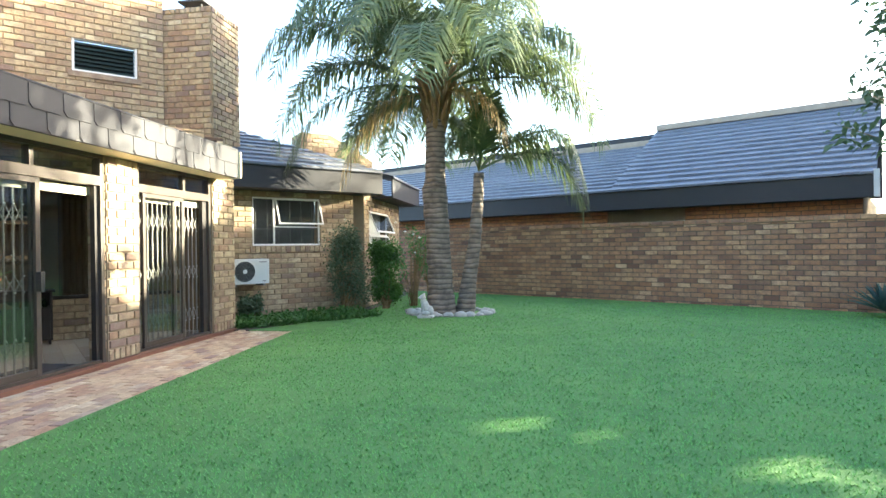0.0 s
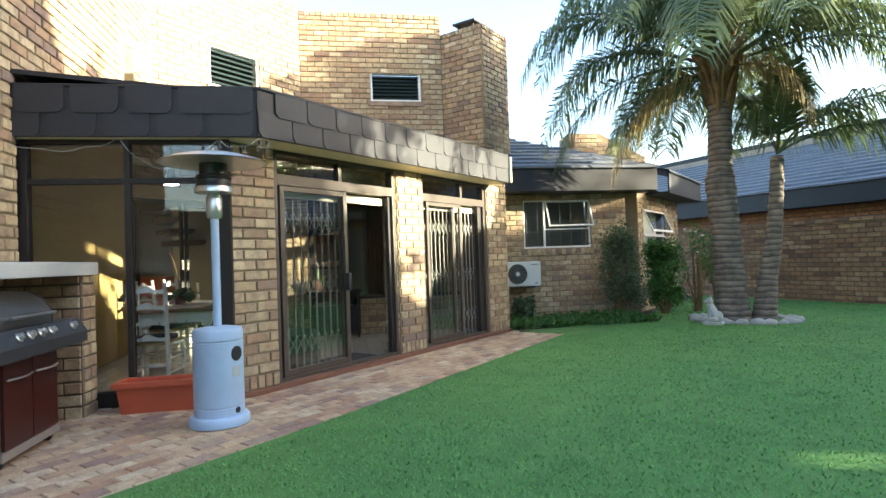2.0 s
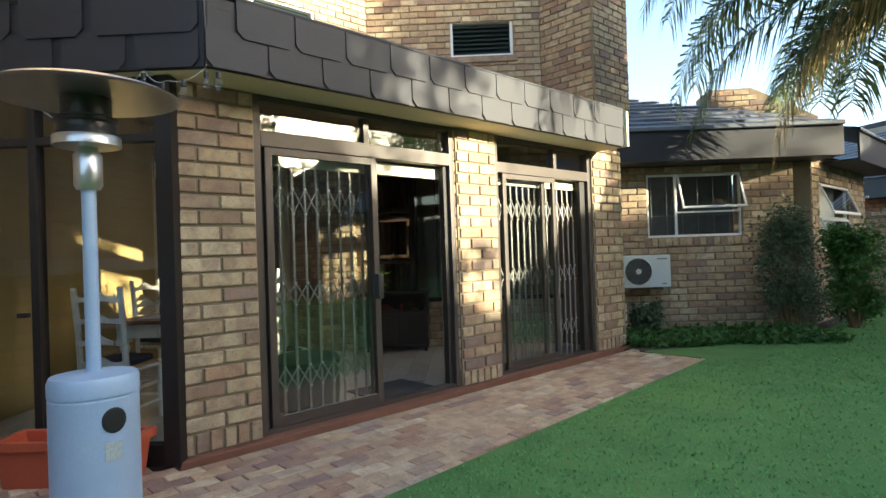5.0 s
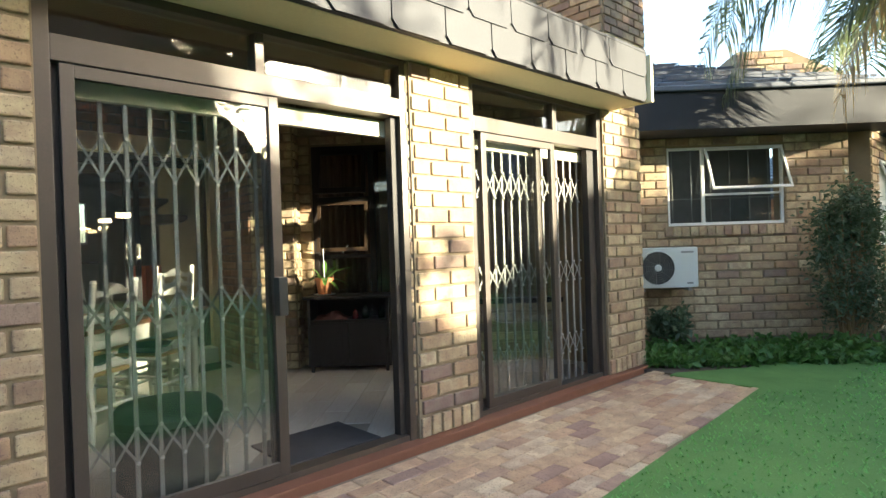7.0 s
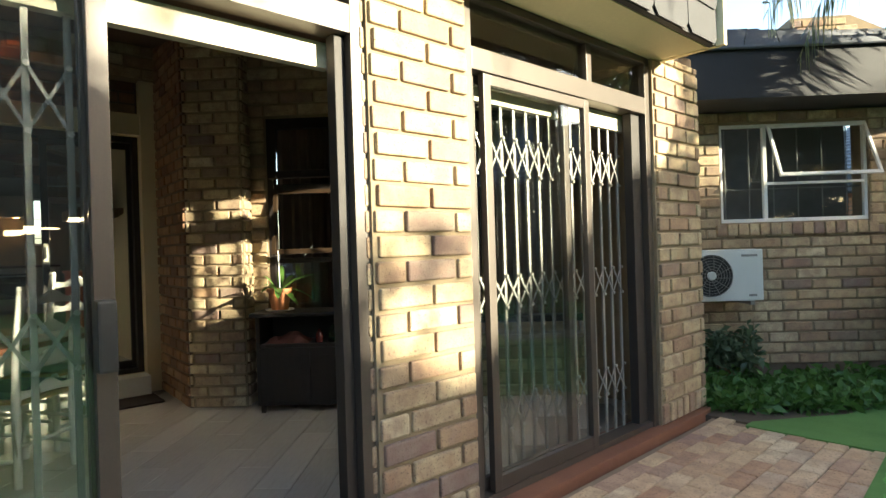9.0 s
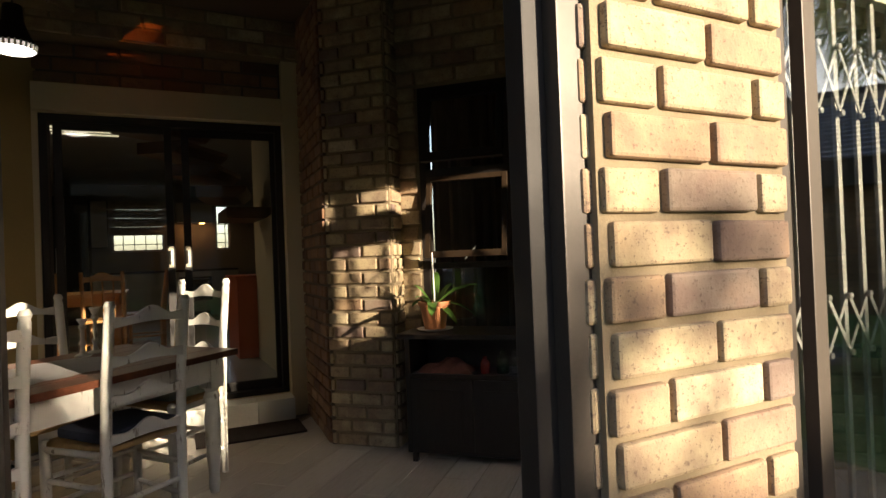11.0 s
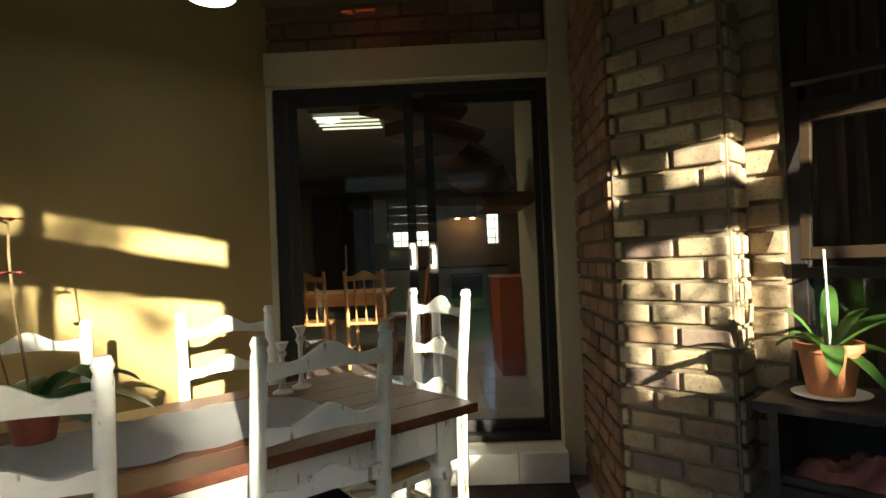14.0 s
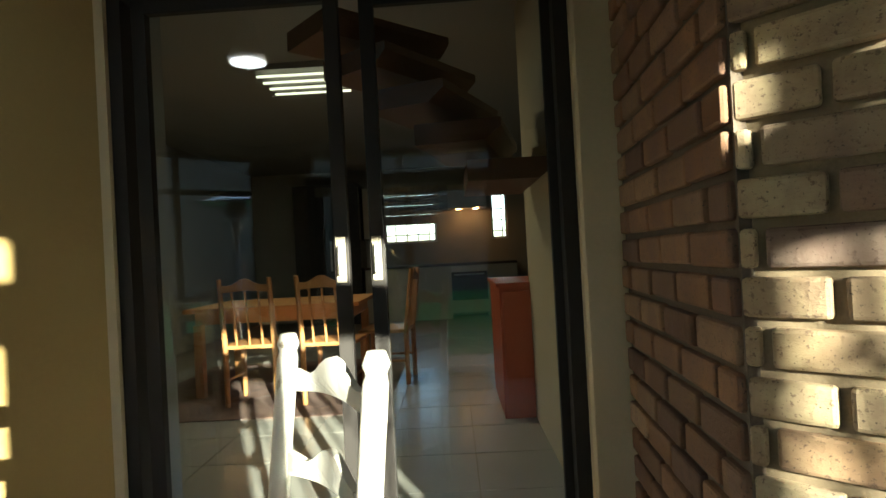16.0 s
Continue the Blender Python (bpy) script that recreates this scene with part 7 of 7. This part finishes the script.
for w, nm in ((0.48, "a"), (0.48, "b"), (0.48, "c"), (0.62, "oven"), (0.5, "d")):
    if nm == "oven":
        ov = thing("oven", "built-in dark glass oven under the worktop", "oven")
        box_part("body", (-17.0, -16.42, y, y + w, 0.29, 1.08), M_KCAB, ov)
        box_part("control_strip", (-16.419, -16.405, y + 0.01, y + w - 0.01, 0.98, 1.07), M_INOX, ov)
        box_part("glass_door", (-16.419, -16.40, y + 0.01, y + w - 0.01, 0.50, 0.97), M_STONE_TOP, ov)
        bm = bmesh.new()
        add_tube(bm, (-16.37, y + 0.06, 0.93), (-16.37, y + w - 0.06, 0.93), 0.01, seg=8)
        part("handle", bm, M_INOX, ov)
    else:
        cu = thing("base_cupboard", "cream kitchen base cupboard under a dark worktop", "cupboard", "kitchen base cupboards")
        box_part("body", (-17.0, -16.42, y, y + w, KF, 1.08), M_KCAB, cu)
        d_ = box_part("door", (-16.419, -16.40, y + 0.005, y + w - 0.005, 0.29, 1.07), M_KCAB, cu, bevel=0.003)
        box_part("door_handle", (-16.40, -16.385, y + 0.05, y + 0.065, 0.85, 0.98), M_INOX, d_)
    y += w
wt = box_part("worktop", (-17.0, -16.38, 4.05, 6.61, 1.081, 1.12), M_STONE_TOP, None, bevel=0.004)
tagged(wt, "dark stone kitchen worktop", "worktop")
tu = thing("tall_cupboard", "tall dark fridge and cupboard unit in the kitchen", "cupboard")
box_part("body", (-17.0, -16.35, 2.9, 4.0, KF, 2.55), M_STONE_TOP, tu, bevel=0.006)
box_part("door", (-16.348, -16.33, 2.92, 3.44, 0.25, 2.5), M_STONE_TOP, tu, bevel=0.004)
box_part("door", (-16.348, -16.33, 3.46, 3.98, 0.25, 2.5), M_STONE_TOP, tu, bevel=0.004)
box_part("handle", (-16.33, -16.30, 3.50, 3.53, 1.1, 1.6), M_INOX, tu)
hood = thing("cooker_hood", "cream cooker hood with warm lamps glowing below", "cooker hood")
box_part("canopy", (-17.0, -16.55, 5.50, 6.16, 2.06, 2.46), M_KCAB, hood, bevel=0.006)
M_WARM, nt_, b_ = mat_base("hood_lamp_glow", 0.6)
b_.inputs["Emission Color"].default_value = (1.0, 0.42, 0.12, 1)
b_.inputs["Emission Strength"].default_value = 6.0
for yy in (5.68, 5.98):
    box_part("lamp", (-16.80, -16.70, yy - 0.04, yy + 0.04, 2.045, 2.058), M_WARM, hood, label="small glowing lamp")
wc = thing("wall_cupboard", "glazed wall cupboard beside the kitchen window", "cupboard")
box_part("body", (-17.0, -16.65, 4.02, 4.30, 1.6, 2.5), M_STONE_TOP, wc, bevel=0.004)
box_part("door", (-16.648, -16.63, 4.03, 4.29, 1.61, 2.49), M_KCAB, wc, bevel=0.003)

kl = thing("ceiling_light", "kitchen ceiling light with four glowing tubes", "ceiling light")
M_TUBE, nt_, b_ = mat_base("tube_glow", 0.6)
b_.inputs["Emission Color"].default_value = (1.0, 0.90, 0.55, 1)
b_.inputs["Emission Strength"].default_value = 0.22
box_part("housing", (-11.85, -11.15, 4.0, 4.75, 2.80, 2.848), M_STEEL, kl)
for i in range(4):
    bm = bmesh.new()
    add_tube(bm, (-11.75 + i * 0.17, 4.04, 2.775), (-11.75 + i * 0.17, 4.71, 2.775), 0.011, seg=8)
    part("tube", bm, M_TUBE, kl, "glowing tube")

tl_ = new("tube_light", bpy.data.lights.new("tube_light", "AREA"))
tl_.data.shape, tl_.data.size, tl_.data.size_y = "RECTANGLE", 0.65, 0.7
tl_.data.energy, tl_.data.color = 2.0, (1.0, 0.84, 0.5)
tl_.matrix_world = Matrix.Translation((-11.5, 4.38, 2.74))

# kitchen table and chairs
kt = thing("kitchen_table", "honey pine kitchen table on a patterned rug", "table")
box_part("top", (-12.35, -11.35, 3.3, 4.75, 0.90, 0.935), M_PINE, kt, bevel=0.006)
box_part("apron", (-12.28, -11.42, 3.37, 4.68, 0.80, 0.899), M_PINE, kt)
for x in (-12.28, -11.42):
    for yy in (3.40, 4.65):
        box_part("leg", (x - 0.035, x + 0.035, yy - 0.035, yy + 0.035, KF + 0.008, 0.80), M_PINE, kt, bevel=0.006)


def pine_chair(label, m):
    c = thing("kitchen_chair", label, "chair", "chairs round the kitchen table", at=m)
    for sx in (-0.19, 0.19):
        bm = bmesh.new()
        add_tube(bm, (sx, 0, 0), (sx, 0, 0.45), 0.02, 0.022, 10)
        add_tube(bm, (sx, 0, 0.45), (sx, -0.07, 0.98), 0.022, 0.018, 10)
        part("back_leg", bm, M_PINE, c)
        bm = bmesh.new()
        add_tube(bm, (sx, 0.38, 0), (sx, 0.38, 0.44), 0.018, 0.022, 10)
        part("front_leg", bm, M_PINE, c)
        bm = bmesh.new()
        add_tube(bm, (sx, 0, 0.2), (sx, 0.38, 0.2), 0.011, seg=8)
        part("stretcher", bm, M_PINE, c)
    box_part("seat", (-0.21, 0.21, -0.01, 0.41, 0.44, 0.47), M_PINE, c, bevel=0.008)
    bm = bmesh.new()
    add_prism(bm, slat_outline(0.40, 0.11), -0.01, 0.01, Matrix.Translation((0, -0.062, 0.87)))
    part("top_rail", bm, M_PINE, c)
    for x in (-0.1, 0.0, 0.1):
        bm = bmesh.new()
        add_tube(bm, (x, 0.0, 0.47), (x, -0.06, 0.88), 0.009, seg=8)
        part("spindle", bm, M_PINE, c)
    return c


pc = pine_chair("honey pine spindle chair lit by the sun", pose(-11.05, 3.95, KF + 0.008, 0, 0, 90))
copy_thing(pc, pose(-11.0, 4.55, KF + 0.008, 0, 0, 84))
k3 = copy_thing(pc, pose(-11.75, 5.12, KF + 0.008, 0, 0, 175))
tagged(k3, "pine spindle chair at the end of the kitchen table")
rug = box_part("rug", (-12.9, -10.7, 2.9, 5.0, KF + 0.003, KF + 0.010), plain("patterned_rug", (0.20, 0.13, 0.11), 0.95, var=0.5, scale=9, fine=120, grain=0.6), None)
tagged(rug, "dark patterned rug under the kitchen table", "rug")
rc = thing("red_cabinet", "red-brown wooden cabinet below the stairs", "cabinet")
box_part("body", (-11.3, -10.42, 5.82, 6.4, KF, 1.05), M_RED, rc, bevel=0.006)
box_part("top", (-11.32, -10.40, 5.80, 6.42, 1.051, 1.075), M_RED, rc, bevel=0.004)
dr = box_part("door", (-10.419, -10.40, 5.84, 6.1, 0.26, 1.02), M_RED, rc, bevel=0.004)
stairs = thing("stairs", "open wooden stair treads rising beside the kitchen", "stairs", kind="structure")
for i in range(5):
    y1, z = 6.02 - 0.04 - i * 0.17, 1.62 + i * 0.19
    bm = bmesh.new()
    add_prism(bm, [(0, 0), (0.34, 0), (0.42, 0.06), (0.42, 0.10), (0, 0.10)], -0.38, 0.38, Matrix.Translation((-9.75, y1 - 0.16, z)) @ pose(0, 0, 0, 0, 0, 90 - 12 * i) @ Matrix.Translation((-0.2, 0, 0)))
    part("tread", bm, M_TREAD, stairs)

# ---- floor tiles and pavers, piece by piece ----
def piece_mesh(w, l, h, material, name, bev=0.004):
    bm = bmesh.new()
    add_box(bm, 0, w, 0, l, 0, h)
    bmesh.ops.bevel(bm, geom=[e for e in bm.edges if e.verts[0].co.z > h * 0.5 and e.verts[1].co.z > h * 0.5], offset=bev, segments=1, affect="EDGES")
    me = mesh_of(bm, name)
    me.materials.append(material)
    return me


# wood-look planks run with the yellow wall's normal
PLANK = piece_mesh(0.896, 0.196, 0.008, M_FLOOR, "floor_plank", 0.002)
rng = random.Random(41)


def in_room(x, y):
    return x < -4.95 and x + y > -4.30 and x - y > -13.75 and y > 2.2 and x > -8.75 and x - y < -7.9 and y < 8.6


for i in range(-3, 9):
    for j in range(40):
        u0, v0 = -9.9 + i * 0.90 + (j % 3) * 0.30, -3.06 + j * 0.20
        cx, cy = uv(u0 + 0.45, v0 + 0.10)
        if in_room(cx, cy) or (in_room(*uv(u0 + 0.1, v0 + 0.1)) or in_room(*uv(u0 + 0.8, v0 + 0.1))):
            ends = [uv(u0, v0), uv(u0 + 0.9, v0), uv(u0, v0 + 0.2), uv(u0 + 0.9, v0 + 0.2)]
            if all(-8.98 < x < -4.72 for x, y in ends):
                x, y = uv(u0, v0)
                ob = new("floor_plank", PLANK)
                ob.parent = floor_in
                ob.matrix_basis = pose(x, y, -0.0075 + rng.uniform(-0.0004, 0.0004), 0, 0, -45)
PV = piece_mesh(0.105, 0.218, 0.03, M_PAVER, "paver", 0.005)


def paved(x, y):
    edge = -3.19 - 0.057 * max(y - 2, 0) - 0.02
    return x < edge - 0.02 and ((y >= 3.15 and x > -4.575) or (y < 3.15 and x - y > -7.74)) and y < 8.43 and x + y > -3.80


count = 0
joined = []
for i in range(0, 34):
    for j in range(0, 56):
        x = -6.4 + i * 0.11
        y = -2.0 + j * 0.225 + (0.1125 if i % 2 else 0.0)
        if paved(x + 0.05, y + 0.11):
            if y > 1.4 and count < 300 and x > -5.4:
                ob = new("paver", PV)
                ob.parent = paving
                ob.matrix_basis = pose(x + rng.uniform(-0.002, 0.002), y + rng.uniform(-0.003, 0.003), -0.026 + rng.uniform(-0.003, 0.002), rng.uniform(-0.5, 0.5), rng.uniform(-0.7, 0.7), rng.uniform(-0.8, 0.8))
                count += 1
            else:
                joined.append((x, y))
verts, faces = [], []
c = 0.005
for x, y in joined:
    z, w, l = 0.004 + rng.uniform(-0.003, 0.002), 0.105, 0.218
    n = len(verts)
    verts += [(x + c, y + c, z), (x + w - c, y + c, z), (x + w - c, y + l - c, z), (x + c, y + l - c, z), (x, y, z - c), (x + w, y, z - c), (x + w, y + l, z - c), (x, y + l, z - c), (x, y, -0.02), (x + w, y, -0.02), (x + w, y + l, -0.02), (x, y + l, -0.02)]
    faces.append((n, n + 1, n + 2, n + 3))
    for k in range(4):
        q = (k + 1) % 4
        faces += [(n + 4 + k, n + 4 + q, n + q, n + k), (n + 8 + k, n + 8 + q, n + 4 + q, n + 4 + k)]
if verts:
    raw_mesh("paver_field", verts, faces, M_PAVERS, paving, "stuff")
